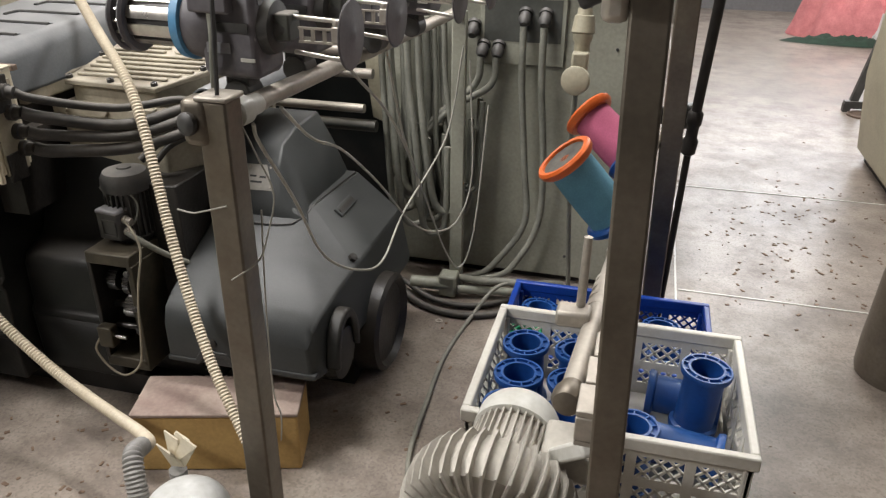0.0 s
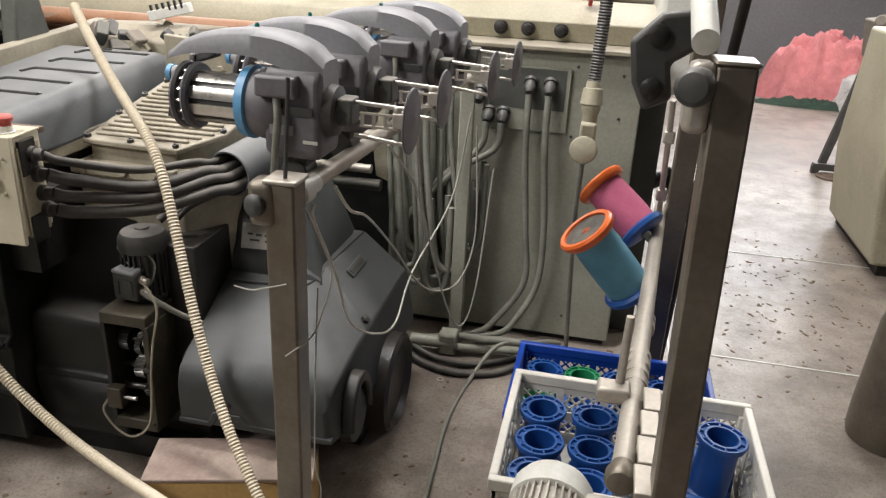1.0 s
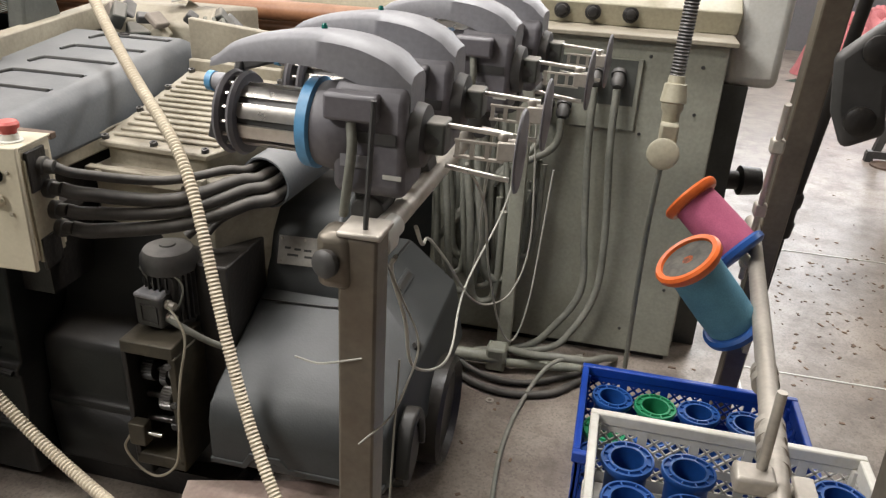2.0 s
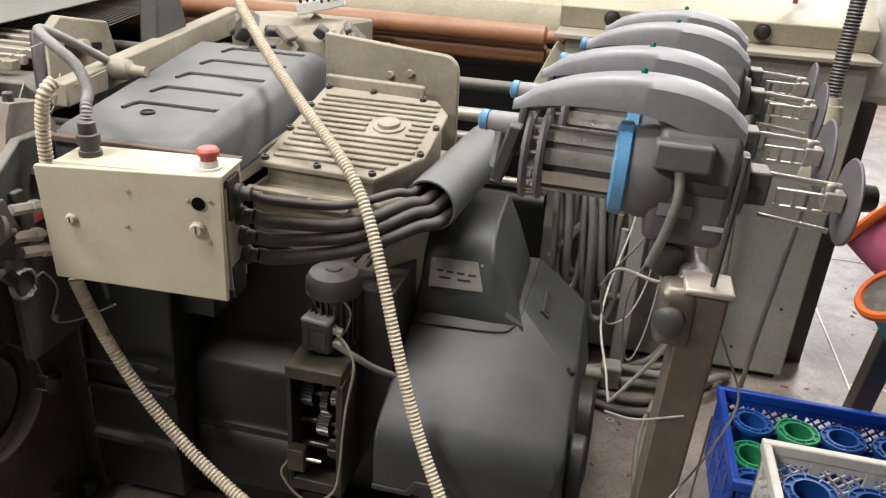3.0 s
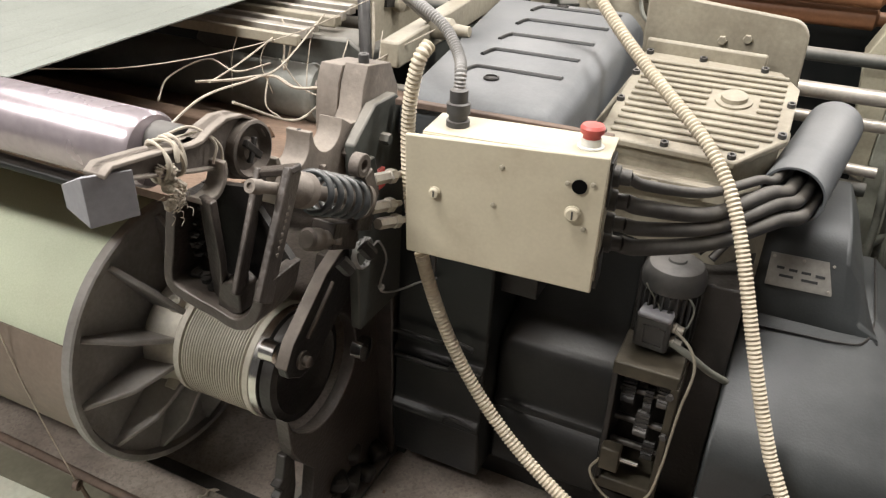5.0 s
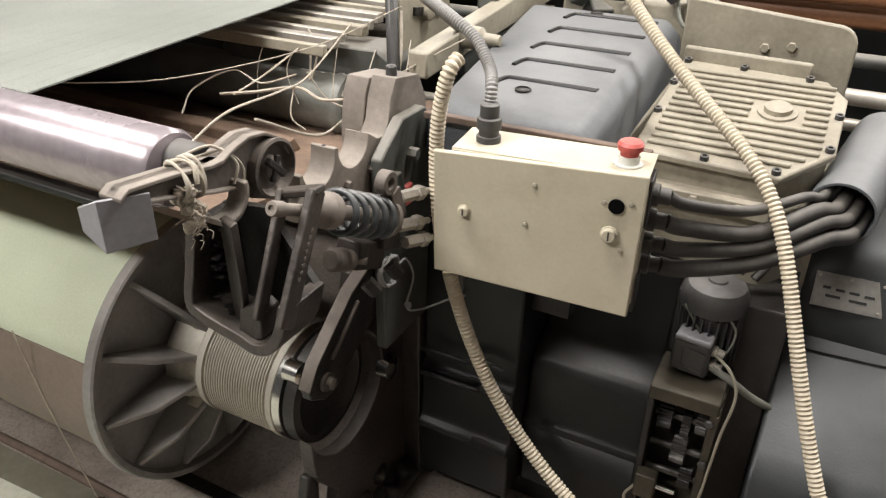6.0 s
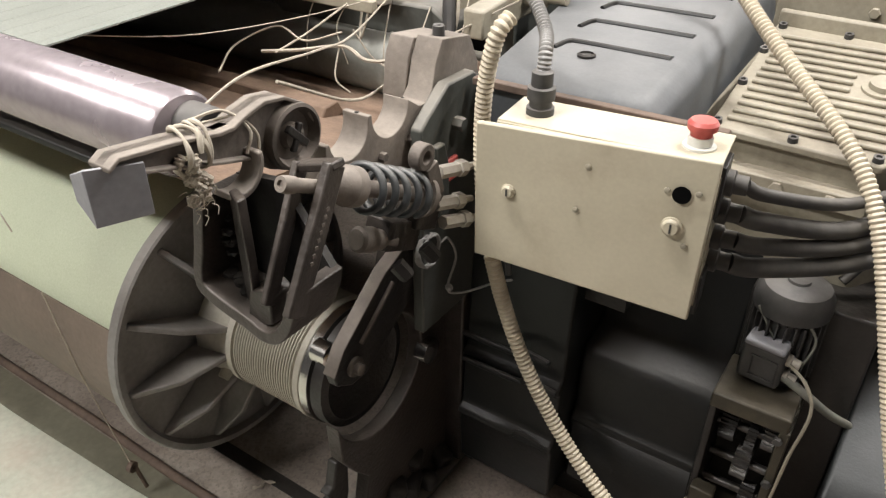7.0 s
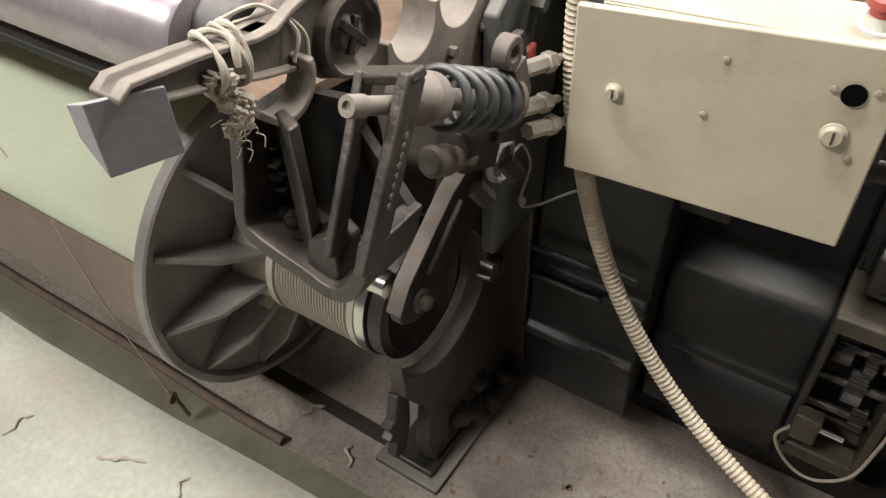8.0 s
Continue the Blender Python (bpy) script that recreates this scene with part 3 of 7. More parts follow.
        part("floor_bolt", bm, OIL_BLACK, t)
    # coil of wire hung on the top
    bm = B()
    pts = [V((-1.968 + 0.0022 * (i % 7), 1.507 + (0.034 + 0.0015 * math.sin(i * 0.9)) * math.cos(i * 0.42), 0.742 + (0.032 + 0.0015 * math.cos(i * 0.7)) * math.sin(i * 0.42))) for i in range(76)]
    pts += smooth_line([pts[-1], (-1.952, 1.56, 0.745), (-1.95, 1.585, 0.69), (-1.952, 1.558, 0.628), (-1.94, 1.6, 0.6), (-1.90, 1.66, 0.605), (-1.86, 1.655, 0.63)], 8)[1:]
    sweep(bm, pts, 0.0026, 8)
    part("wire_coil", bm, HOSE_GREY, t, "grey wire wound into a coil")
    bm = B()
    lathe(bm, (-1.952, 1.556, 0.628), (0.2, 1, 0.3), [(0, 0.004), (0.003, 0.008), (0.01, 0.008), (0.013, 0.004)], 12)
    part("wire_clip", bm, HOSE_GREY, t)
    return t


beam_stand()

# sheet added round the beam's lower half; its brown stands for the shade below
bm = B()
UNDERBEAM_ARC = [radians(a) for a in range(159, 292, 7)]
prism(bm, [(AX + 0.313 * math.cos(a), AZ + 0.313 * math.sin(a)) for a in UNDERBEAM_ARC] + [(AX + 0.308 * math.cos(a), AZ + 0.308 * math.sin(a)) for a in reversed(UNDERBEAM_ARC)], "x", -5.2, -2.45)
solo("beam_trough", bm, UNDERBEAM_BROWN, "dull brown sheet added under the warp beam in place of the shade there", "tray", angle=60)

# polished back roller with its dark end journal
t = thing("back_roller", "polished steel back roller with a faint violet sheen", "roller", (-3.2, 1.16, 1.0))
bm = B()
lathe(bm, (-5.2, 1.13, 1.076), (1, 0, 0), [(0, 0.057), (0.004, 0.0615), (3.09, 0.0615), (3.098, 0.056), (3.1, 0.02)], 64)
part("shell", bm, STEEL_ROLL, t, angle=50)
bm = B()
lathe(bm, (-2.102, 1.14, 1.088), (1, 0, 0), [(0, 0.034), (0.042, 0.034), (0.047, 0.03), (0.044, 0.013), (0.015, 0.012)], 32)
part("journal", bm, DARK_GREY, t, "dark grey journal")
# dark board under the roller
bm = B()
prism(bm, [(1.1, 0.998), (1.1, 0.985), (1.118, 0.98), (1.13, 0.998)], "x", -5.2, -2.2)
solo("guard_board", bm, DARK_CASING, "narrow dark guard strip fixed below the back roller", "guard", bevel=0.003)


def tension_lever():
    t = thing("tension_lever", "brown cast iron tension lever with counterweight, oily and covered in lint", "lever", (-1.98, 1.15, 0.82))
    # slim channel-section arm that widens to the pivot eye
    crest = [(0.95, 1.124), (0.965, 1.133), (1.043, 1.124), (1.11, 1.112), (1.132, 1.112), (1.158, 1.122), (1.19, 1.129), (1.226, 1.124), (1.262, 1.104), (1.282, 1.066)]
    lower = [(1.272, 1.02), (1.236, 1.004), (1.195, 1.022), (1.168, 1.054), (1.109, 1.066), (1.044, 1.086), (0.955, 1.112)]
    bm = B()
    prism(bm, crest + lower, "x", -2.032, -2.014)
    arm = part("upper_arm", bm, CAST_BROWN, t, "lint-covered upper arm", bevel=0.002)
    bm = B()
    band(bm, crest, 0.006, -2.042, -2.002)
    part("top_flange", bm, CAST_LIGHT, arm, bevel=0.0015)
    bm = B()
    band(bm, [(0.985, 1.107), (1.044, 1.092), (1.109, 1.072), (1.165, 1.058)], 0.005, -2.036, -2.002)
    part("arm_rib", bm, CAST_LIGHT, arm, bevel=0.0015)
    bm = B()
    lathe(bm, (-2.016, 1.238, 1.06), (1, 0, 0), [(0, 0.05), (0.018, 0.049), (0.02, 0.044), (0.012, 0.04), (0.004, 0.036), (0.002, 0.02), (0.014, 0.018), (0.016, 0.012)], 40)
    eye = part("pivot_eye", bm, CAST_BROWN, t, "oily pivot eye")
    bm = B()
    strut(bm, (-2.0, 1.222, 1.078), (-2.0, 1.256, 1.044), 0.01, 0.012)
    strut(bm, (-2.0, 1.228, 1.04), (-2.0, 1.246, 1.08), 0.008, 0.01)
    part("cross_key", bm, OIL_BLACK, eye, bevel=0.002)
    # bent sheet at the end of the arm
    bm = B()
    prism(bm, [(-2.092, 0.951), (-2.024, 0.93), (-1.998, 0.992), (-2.002, 0.993), (-2.026, 0.935), (-2.091, 0.955)], "z", 1.05, 1.1)
    for v in bm.verts:
        if v.co.z > 1.07:
            v.co.z += 0.024 if v.co.y < 0.94 else (0.018 if v.co.y > 0.98 else -0.008)
        elif v.co.x < -2.06:
            v.co.z += 0.006
    part("end_plate", bm, FEEDER_TOP, t, "bent grey sheet end plate", bevel=0.001)
    # curled lug below the arm
    bm = B()
    arc = [(1.118 + 0.042 * math.cos(radians(k)), 1.062 + 0.045 * math.sin(radians(k))) for k in range(-125, 16, 14)]
    inner = [(1.118 + 0.034 * math.cos(radians(k)), 1.062 + 0.036 * math.sin(radians(k))) for k in range(15, -126, -14)]
    prism(bm, arc + inner, "x", -2.02, -1.985)
    part("curled_lug", bm, CAST_LIGHT, t, bevel=0.002)
    # deep U-shaped yoke: an outer wall bent round a dark recess
    wall = smooth_line([(-2.036, 0, 1.03), (-2.05, 0, 0.97), (-2.063, 0, 0.905), (-2.056, 0, 0.872), (-2.02, 0, 0.856), (-1.965, 0, 0.845), (-1.928, 0, 0.836), (-1.897, 0, 0.846), (-1.874, 0, 0.878), (-1.862, 0, 0.93)], 4)
    inner = []
    for i, p in enumerate(wall):
        d = (wall[min(i + 1, len(wall) - 1)] - wall[max(i - 1, 0)]).normalized()
        inner.append(p + V((-d.z, 0, d.x)) * 0.019)
    bm = B()
    prism(bm, [(p.x, p.z) for p in wall] + [(p.x, p.z) for p in reversed(inner)], "y", 1.074, 1.165)
    for v in bm.verts:
        v.co.y -= max(0.0, 0.93 - v.co.z) * 0.12
    part("yoke_wall", bm, OIL_CAST, t, "thick brown cast wall black with oil", bevel=0.003, segments=3, hard=True)
    # black sheet added behind the open gap to paint its shade
    bm = B()
    prism(bm, [(-2.035, 1.03), (-1.95, 1.04), (-1.87, 0.93), (-1.885, 0.868), (-1.93, 0.85), (-2.04, 0.87), (-2.055, 0.91)], "y", 1.15, 1.163)
    part("recess_back", bm, OIL_BLACK, t)
    # broad web that closes the front leg, and the rib where it meets the ladder
    bm = B()
    prism(bm, [(-2.0, 1.032), (-1.953, 1.042), (-1.944, 0.95), (-1.952, 0.868), (-1.99, 0.862), (-1.996, 0.95)], "y", 1.084, 1.1)
    for v in bm.verts:
        v.co.y += (-1.99 - v.co.x) * 0.55 + 0.014
    part("front_leg", bm, OIL_CAST, t, bevel=0.004, segments=3, hard=True)
    bm = B()
    prism(bm, [(-1.956, 0.905), (-1.93, 0.915), (-1.915, 0.905), (-1.918, 0.86), (-1.945, 0.85), (-1.965, 0.862)], "y", 1.076, 1.12)
    part("yoke_rib", bm, OIL_CAST, t, bevel=0.004, segments=3, hard=True)
    # caked grease and lint in the corners of the recess
    rg = random.Random(31)
    bm = B()
    for _ in range(46):
        u = rg.random()
        p = V((-2.04 + 0.1 * u, 1.1 + 0.03 * rg.random(), 0.878 - 0.012 * u + 0.01 * rg.random()))
        if rg.random() < 0.35:
            p = V((-2.035 + 0.012 * rg.random(), 1.11 + 0.03 * rg.random(), 0.9 + 0.1 * rg.random()))
        bmesh.ops.create_icosphere(bm, subdivisions=1, radius=0.004 + 0.006 * rg.random(), matrix=Matrix.Translation(p) @ Matrix.Diagonal((1.3, 1, 0.7, 1)))
    tagged(part("grease", bm, OIL_BLACK, t, "caked black grease and lint"), kind="stuff")
    # ladder-shaped rear frame
    for nm, p, q, w, h in (("ladder_leg", (-1.936, 1.178, 1.062), (-1.92, 1.075, 0.895), 0.011, 0.028), ("ladder_leg", (-1.876, 1.178, 1.076), (-1.868, 1.07, 0.9), 0.014, 0.036), ("ladder_bar", (-1.943, 1.178, 1.055), (-1.868, 1.178, 1.077), 0.026, 0.012)):
        bm = B()
        strut(bm, p, q, w, h)
        part(nm, bm, OIL_CAST, t, bevel=0.003)
    bm = B()
    for k in range(8):
        f = 0.3 + k * 0.055
        add_box(bm, (-1.8695 + 0.009 * f, 1.178 - 0.108 * f + 0.004, 1.072 - 0.157 * f), (0.0012, 0.006, 0.005))
    part("cast_mark", bm, CAST_BROWN, t, "raised unreadable casting mark")
    bm = B()
    lathe(bm, (-1.895, 1.1, 1.074), (0.07, 0.9, -0.42), [(0.004, 0.005), (0, 0.0055), (0, 0.0105), (0.004, 0.0115), (0.022, 0.0115), (0.024, 0.0095), (0.075, 0.0095)], 20)
    part("hollow_pin", bm, CAST_LIGHT, t, "hollow grey pin")
    return t


lever = tension_lever()


def spring_damper():
    t = thing("spring_damper", "blue-grey coil spring damper in a brown cast housing", "spring", (-1.9, 1.35, 0.86))
    a, b = V((-1.905, 1.255, 1.0)), V((-1.9, 1.39, 0.93))
    d = (b - a).normalized()
    bm = B()
    lathe(bm, a - d * 0.07, d, [(0, 0.02), (0.035, 0.025), (0.04, 0.03), (0.06, 0.03), (0.062, 0.02)], 28)
    part("end_housing", bm, CAST_LIGHT, t, "lint-covered round end housing")
    bm = B()
    rod(bm, a, b, 0.013)
    part("piston", bm, CAST_BROWN, t)
    _, u, w = basis(d)
    pts = [a + d * (0.142 * i / 150) + (u * math.cos(2 * math.pi * i / 32) + w * math.sin(2 * math.pi * i / 32)) * 0.034 for i in range(151)]
    bm = B()
    sweep(bm, pts, 0.0058, 10)
    part("coil", bm, SPRING_BLUE, t, "blue-grey steel coil")
    bm = B()
    lathe(bm, b, d, [(0, 0.036), (0.012, 0.036), (0.014, 0.02), (0.04, 0.018), (0.042, 0.009), (0.06, 0.009)], 24)
    part("end_cup", bm, CAST_BROWN, t)
    bm = B()
    lathe(bm, V((-1.88, 1.39, 1.0)), (-1, 0, 0), [(0, 0.01), (0, 0.022), (0.022, 0.022), (0.022, 0.01)], 24, closed=True)
    strut(bm, (-1.895, 1.405, 0.98), (-1.895, 1.425, 0.92), 0.03, 0.03)
    part("hook_lug", bm, CAST_BROWN, t, bevel=0.002)
    for p, q in (((-1.90, 1.45, 0.945), (-1.885, 1.53, 0.93)), ((-1.885, 1.44, 0.86), (-1.865, 1.535, 0.835)), ((-1.9, 1.44, 0.89), (-1.885, 1.505, 0.875))):
        bm = B()
        dd = V(q) - V(p)
        lathe(bm, p, dd, [(0, 0.012), (0.045, 0.012), (0.046, 0.015), (0.062, 0.015), (0.064, 0.007), (dd.length + 0.02, 0.006)], 6)
        part("adjusting_screw", bm, GALV, t, "pale steel adjusting screw")
    # second, lower cylinder and its block
    bm = B()
    lathe(bm, (-1.935, 1.2, 0.93), (0.1, 0.9, -0.42), [(0.075, 0.016), (0.08, 0.021), (0.11, 0.021), (0.115, 0.018), (0.16, 0.016)], 24)
    part("lower_cylinder", bm, CAST_BROWN, t)
    bm = B()
    add_box(bm, (-1.93, 1.36, 0.865), (0.05, 0.09, 0.05), Euler((radians(-25), 0, 0)).to_matrix())
    add_box(bm, (-1.92, 1.42, 0.89), (0.05, 0.06, 0.07), Euler((radians(-25), 0, 0)).to_matrix())
    part("damper_block", bm, OIL_CAST, t, bevel=0.003)
    for p in ((-1.9, 1.33, 0.83), (-1.895, 1.4, 0.83)):
        bm = B()
        hexbolt(bm, p, (0.5, 0.2, -0.6), 0.014, 0.03)
        part("bolt", bm, OIL_BLACK, t)
    return t


spring_damper()


def cradle():
    t = thing("roller_cradle", "lint-covered cast cradle with two open half-round seats", "bracket", (-2.02, 1.55, 0.82))
    def seat(cy, cz, r, a0, a1):
        return [(cy + r * math.cos(radians(a)), cz + r * math.sin(radians(a))) for a in range(a0, a1, 12)]
    poly = [(1.285, 0.94), (1.29, 1.025), (1.298, 1.027)]
    poly += seat(1.345, 1.03, 0.046, 190, 365) + [(1.391, 1.04), (1.401, 1.04)]
    poly += seat(1.45, 1.035, 0.049, 186, 360) + [(1.5, 1.034)]
    poly += [(1.53, 1.014), (1.552, 1.012), (1.568, 1.03), (1.58, 1.075), (1.6, 1.112), (1.69, 1.098), (1.72, 1.04), (1.72, 0.82), (1.4, 0.9), (1.33, 0.92)]
    bm = B()
    prism(bm, poly, "x", -2.048, -1.995)
    body = part("body", bm, CAST_LIGHT, t, bevel=0.0015)
    bm = B()
    prism(bm, [(1.56, 1.0), (1.572, 1.075), (1.59, 1.108), (1.69, 1.095), (1.72, 1.04), (1.72, 0.9), (1.56, 0.9)], "x", -2.1, -2.049)
    part("rear_block", bm, CAST_LIGHT, t, bevel=0.002)
    bm = B()
    lathe(bm, (-2.02, 1.625, 1.1), (0, 0, 1), [(0, 0.011), (0.026, 0.011), (0.028, 0.009), (0.026, 0.005), (0.02, 0.004)], 20)
    part("top_stud", bm, DARK_GREY, t)
    for y, z in ((1.396, 1.04), (1.515, 1.026)):
        bm = B()
        lathe(bm, (-2.022, y, z - 0.002), (0, 0, 1), [(0, 0.004), (0.003, 0.004), (0.003, 0.002)], 10)
        part("screw_hole", bm, OIL_BLACK, body)
    for y, z in ((1.42, 0.96), (1.5, 0.965), (1.6, 0.97), (1.66, 0.94)):
        bm = B()
        hexbolt(bm, (-1.995, y, z), (1, 0, 0), 0.009, 0.01)
        part("bolt", bm, CAST_BROWN, t)
    return t


cradle()

t = thing("loom_end", "grey-green cast end plate of the loom with chamfered top", "machine end", (-1.97, 1.75, 0))
bm = B()
prism(bm, [(1.493, 0.55), (1.493, 0.985), (1.515, 1.003), (1.575, 1.045), (1.66, 1.045), (1.72, 1.0), (2.6, 0.9), (2.6, 0.1), (1.7, 0.1), (1.7, 0.55)], "x", -1.99, -1.965)
part("plate", bm, FRAME_GREEN, t, bevel=0.004)
bm = B()
hexbolt(bm, (-1.965, 1.598, 0.967), (1, 0, 0), 0.013, 0.02)
part("bolt", bm, FRAME_GREEN, t)
bm = B()
prism(bm, [(1.515, 0.95), (1.545, 0.95), (1.56, 0.9), (1.56, 0.8), (1.535, 0.8), (1.53, 0.9)], "x", -1.965, -1.95)
part("clamp_strap", bm, FRAME_GREEN, t, bevel=0.004)
bm = B()
span_box(bm, -1.99, -1.957, 1.56, 1.6, 0.86, 0.905)
part("red_block", bm, RED, t, "small faded red block", bevel=0.004)
bm = B()
span_box(bm, -2.0, -1.965, 1.7, 2.6, 0.0, 0.1)
part("foot", bm, FRAME_GREEN, t)

# painted aisle, floor pipe and shallow channel below the beam
bm = B()
prism(bm, [(-8.0, 1.115), (-8.0, -2.5), (-2.05, -2.5), (-2.05, 1.18), (-2.35, 1.165), (-2.62, 1.146), (-3.1, 1.127)], "z", 0.0, 0.0025)
solo("floor_paint", bm, AISLE_PAINT, "worn pale green paint along the aisle floor", "floor paint", kind="structure")
# band where the warp beam's shadow is painted onto the aisle floor
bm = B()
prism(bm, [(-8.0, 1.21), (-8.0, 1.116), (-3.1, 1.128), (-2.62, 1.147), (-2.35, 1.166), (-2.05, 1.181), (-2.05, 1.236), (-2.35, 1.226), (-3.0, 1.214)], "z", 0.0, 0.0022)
solo("floor_paint_edge", bm, SHADED_PAINT, "olive band of worn aisle paint with the beam's shadow in its colour", "floor paint", kind="structure")
bm = B()
sweep(bm, smooth_line([(-5.5, 1.225, 0.014), (-3.6, 1.222, 0.014), (-2.9, 1.228, 0.014), (-2.6, 1.226, 0.014), (-2.45, 1.228, 0.013), (-2.34, 1.232, 0.013)], 8), 0.012, 10)
solo("floor_pipe", bm, RUST_RAIL, "thin rusty pipe lying along the painted aisle edge", "pipe")
# flat strip; the floor groove's darkness is put into its black colour
bm = B()
span_box(bm, -2.62, -2.15, 1.35, 1.385, 0.0, 0.005)
solo("floor_strip", bm, OIL_BLACK, "narrow black strip standing in for a groove in the floor", "strip")
t = thing("hook_bolt", "small rusty hook bolt standing on the floor rail", "bolt", (-2.56, 1.16, 0.04))
bm = B()
rod(bm, (-2.56, 1.16, 0.03), (-2.565, 1.15, 0.1), 0.005)
lathe(bm, (-2.57, 1.14, 0.112), (1, 0.3, 0), [(0, 0.006), (0, 0.014), (0.012, 0.014), (0.012, 0.006)], 16, closed=True)
part("eye", bm, RUST_RAIL, t)

# ---- loom body: covers, gearbox, control box ----
def loft(bm, stations):
    rings = [[bm.verts.new(p) for p in st] for st in stations]
    for a, b in zip(rings, rings[1:]):
        for i in range(len(a) - 1):
            bm.faces.new((a[i], a[i + 1], b[i + 1], b[i]))
        bm.faces.new((a[-1], a[0], b[0], b[-1]))
    bm.faces.new(rings[0][::-1])
    bm.faces.new(rings[-1])
    return bm


def end_cover():
    t = thing("end_cover", "large dark grey moulded plastic end cover of the loom", "machine cover", (-0.97, 2.0, 0))
    L = -1.215
    # lower body: a sloping front facet, a leaning side facet and upright skirts below them
    #        y     top   ridge   side  side z  skirt
    rows = [(1.652, 0.345, -0.80, -0.79, 0.335, -0.785),
            (1.672, 0.405, -0.80, -0.778, 0.39, -0.768),
            (1.708, 0.432, -0.80, -0.772, 0.415, -0.758),
            (1.84, 0.490, -0.872, -0.772, 0.425, -0.752),
            (1.975, 0.552, -0.94, -0.772, 0.433, -0.748),
            (2.06, 0.572, -0.934, -0.772, 0.435, -0.746),
            (2.40, 0.560, -0.925, -0.775, 0.435, -0.742),
            (2.45, 0.52, -0.95, -0.79, 0.41, -0.755)]
    bm = B()
    loft(bm, [[(L, y, 0.24), (L, y, zt), (xa, y, zt), (xb, y, zb), (xd, y, 0.24)] for y, zt, xa, xb, zb, xd in rows])
    part("hood", bm, GREY_PLASTIC, t, bevel=0.013, segments=4, angle=80, hard=True)
    # raised hatch with a steep front wall and rounded shoulders
    rows = [(1.985, 0.55, -0.955, 0.55), (1.998, 0.59, -0.958, 0.556), (2.04, 0.7, -0.972, 0.562), (2.085, 0.748, -0.98, 0.564),
            (2.18, 0.77, -0.984, 0.564), (2.36, 0.772, -0.988, 0.56), (2.42, 0.72, -1.0, 0.555)]
    bm = B()
    loft(bm, [[(L + 0.004, y, 0.5), (L + 0.004, y, zt), (xr - 0.05, y, zt), (xr - 0.012, y, zt * 0.62 + zb * 0.38), (xr + 0.034, y, zb), (xr + 0.034, y, 0.5)] for y, zt, xr, zb in rows])
    part("hatch", bm, GREY_PLASTIC, t, bevel=0.022, segments=4, angle=80, hard=True)
    # seam round the hatch
    bm = B()
    seam = smooth_line([(-1.205, 1.945, 0.543), (-1.1, 1.95, 0.545), (-0.985, 1.958, 0.548), (-0.952, 1.975, 0.554), (-0.938, 2.02, 0.563), (-0.934, 2.1, 0.572), (-0.93, 2.25, 0.567), (-0.926, 2.39, 0.561)], 6)
    sweep(bm, seam, 0.0024, 6)
    part("hatch_seam", bm, OIL_BLACK, t)
    bm = B()
    add_box(bm, (-0.882, 2.18, 0.528), (0.032, 0.13, 0.012), Euler((0, radians(41), radians(1))).to_matrix())
    part("slot_boss", bm, GREY_PLASTIC, t, bevel=0.002)
    bm = B()
    add_box(bm, (-0.878, 2.18, 0.5325), (0.014, 0.108, 0.004), Euler((0, radians(41), radians(1))).to_matrix())
    part("slot", bm, OIL_BLACK, t)
    bm = B()
    lathe(bm, (-0.951, 2.045, 0.568), (0.2, -0.4, 0.9), [(0, 0.009), (0.004, 0.009), (0.005, 0.004)], 16)
    part("hatch_screw", bm, OIL_BLACK, t)
    for p, d in (((-0.79, 1.99, 0.447), (0.6, -0.1, 0.75)), ((-1.07, 1.66, 0.315), (0, -1, 0.1))):
        bm = B()
        lathe(bm, p, d, [(-0.01, 0.014), (0.012, 0.014), (0.015, 0.008)], 6)
        part("cover_bolt", bm, OIL_BLACK, t)
    # data plate
    plate_rot = Matrix.Rotation(radians(4), 3, "Z") @ Matrix.Rotation(radians(68), 3, "X")
    c = V((-1.112, 2.022, 0.66))
    bm = B()
    add_box(bm, c, (0.142, 0.076, 0.003), plate_rot)
    plate = part("data_plate", bm, PLATE, t, "scratched alloy data plate with unreadable print")
    bm = B()
    for k, (u, v, w) in enumerate(((-0.045, 0.006, 0.016), (-0.018, 0.004, 0.018), (0.01, 0.003, 0.02), (0.04, 0.001, 0.02), (-0.03, -0.012, 0.03), (0.02, -0.014, 0.035))):
        add_box(bm, c + plate_rot @ V((u, v, 0.002)), (w, 0.006, 0.0012), plate_rot)
    part("print", bm, INK, plate)
    for u, v in ((-0.063, 0.03), (0.063, 0.03), (-0.063, -0.03), (0.063, -0.03), (0.0, 0.03)):
        bm = B()
        lathe(bm, c + plate_rot @ V((u, v, 0.001)), plate_rot @ V((0, 0, 1)), [(0, 0.004), (0.003, 0.003)], 10)
        part("rivet", bm, GALV, plate)
    # arched wheel guard low on the side, in a darker material for its shade
    bm = B()
    arch = [(1.785 + 0.085 * math.cos(radians(a)), 0.26 + 0.14 * math.sin(radians(a))) for a in range(-10, 191, 12)]
    arch += [(1.785 + 0.06 * math.cos(radians(a)), 0.26 + 0.11 * math.sin(radians(a))) for a in range(190, -11, -12)]
    prism(bm, arch, "x", -0.765, -0.725)
    part("side_arch", bm, DARK_CASING, t, bevel=0.008, segments=3, angle=60)
    bm = B()
    lathe(bm, (-0.77, 1.785, 0.26), (1, 0, 0), [(0, 0.08), (0.03, 0.075), (0.034, 0.03)], 36)
    part("arch_disc", bm, DARK_CASING, t)
    bm = B()
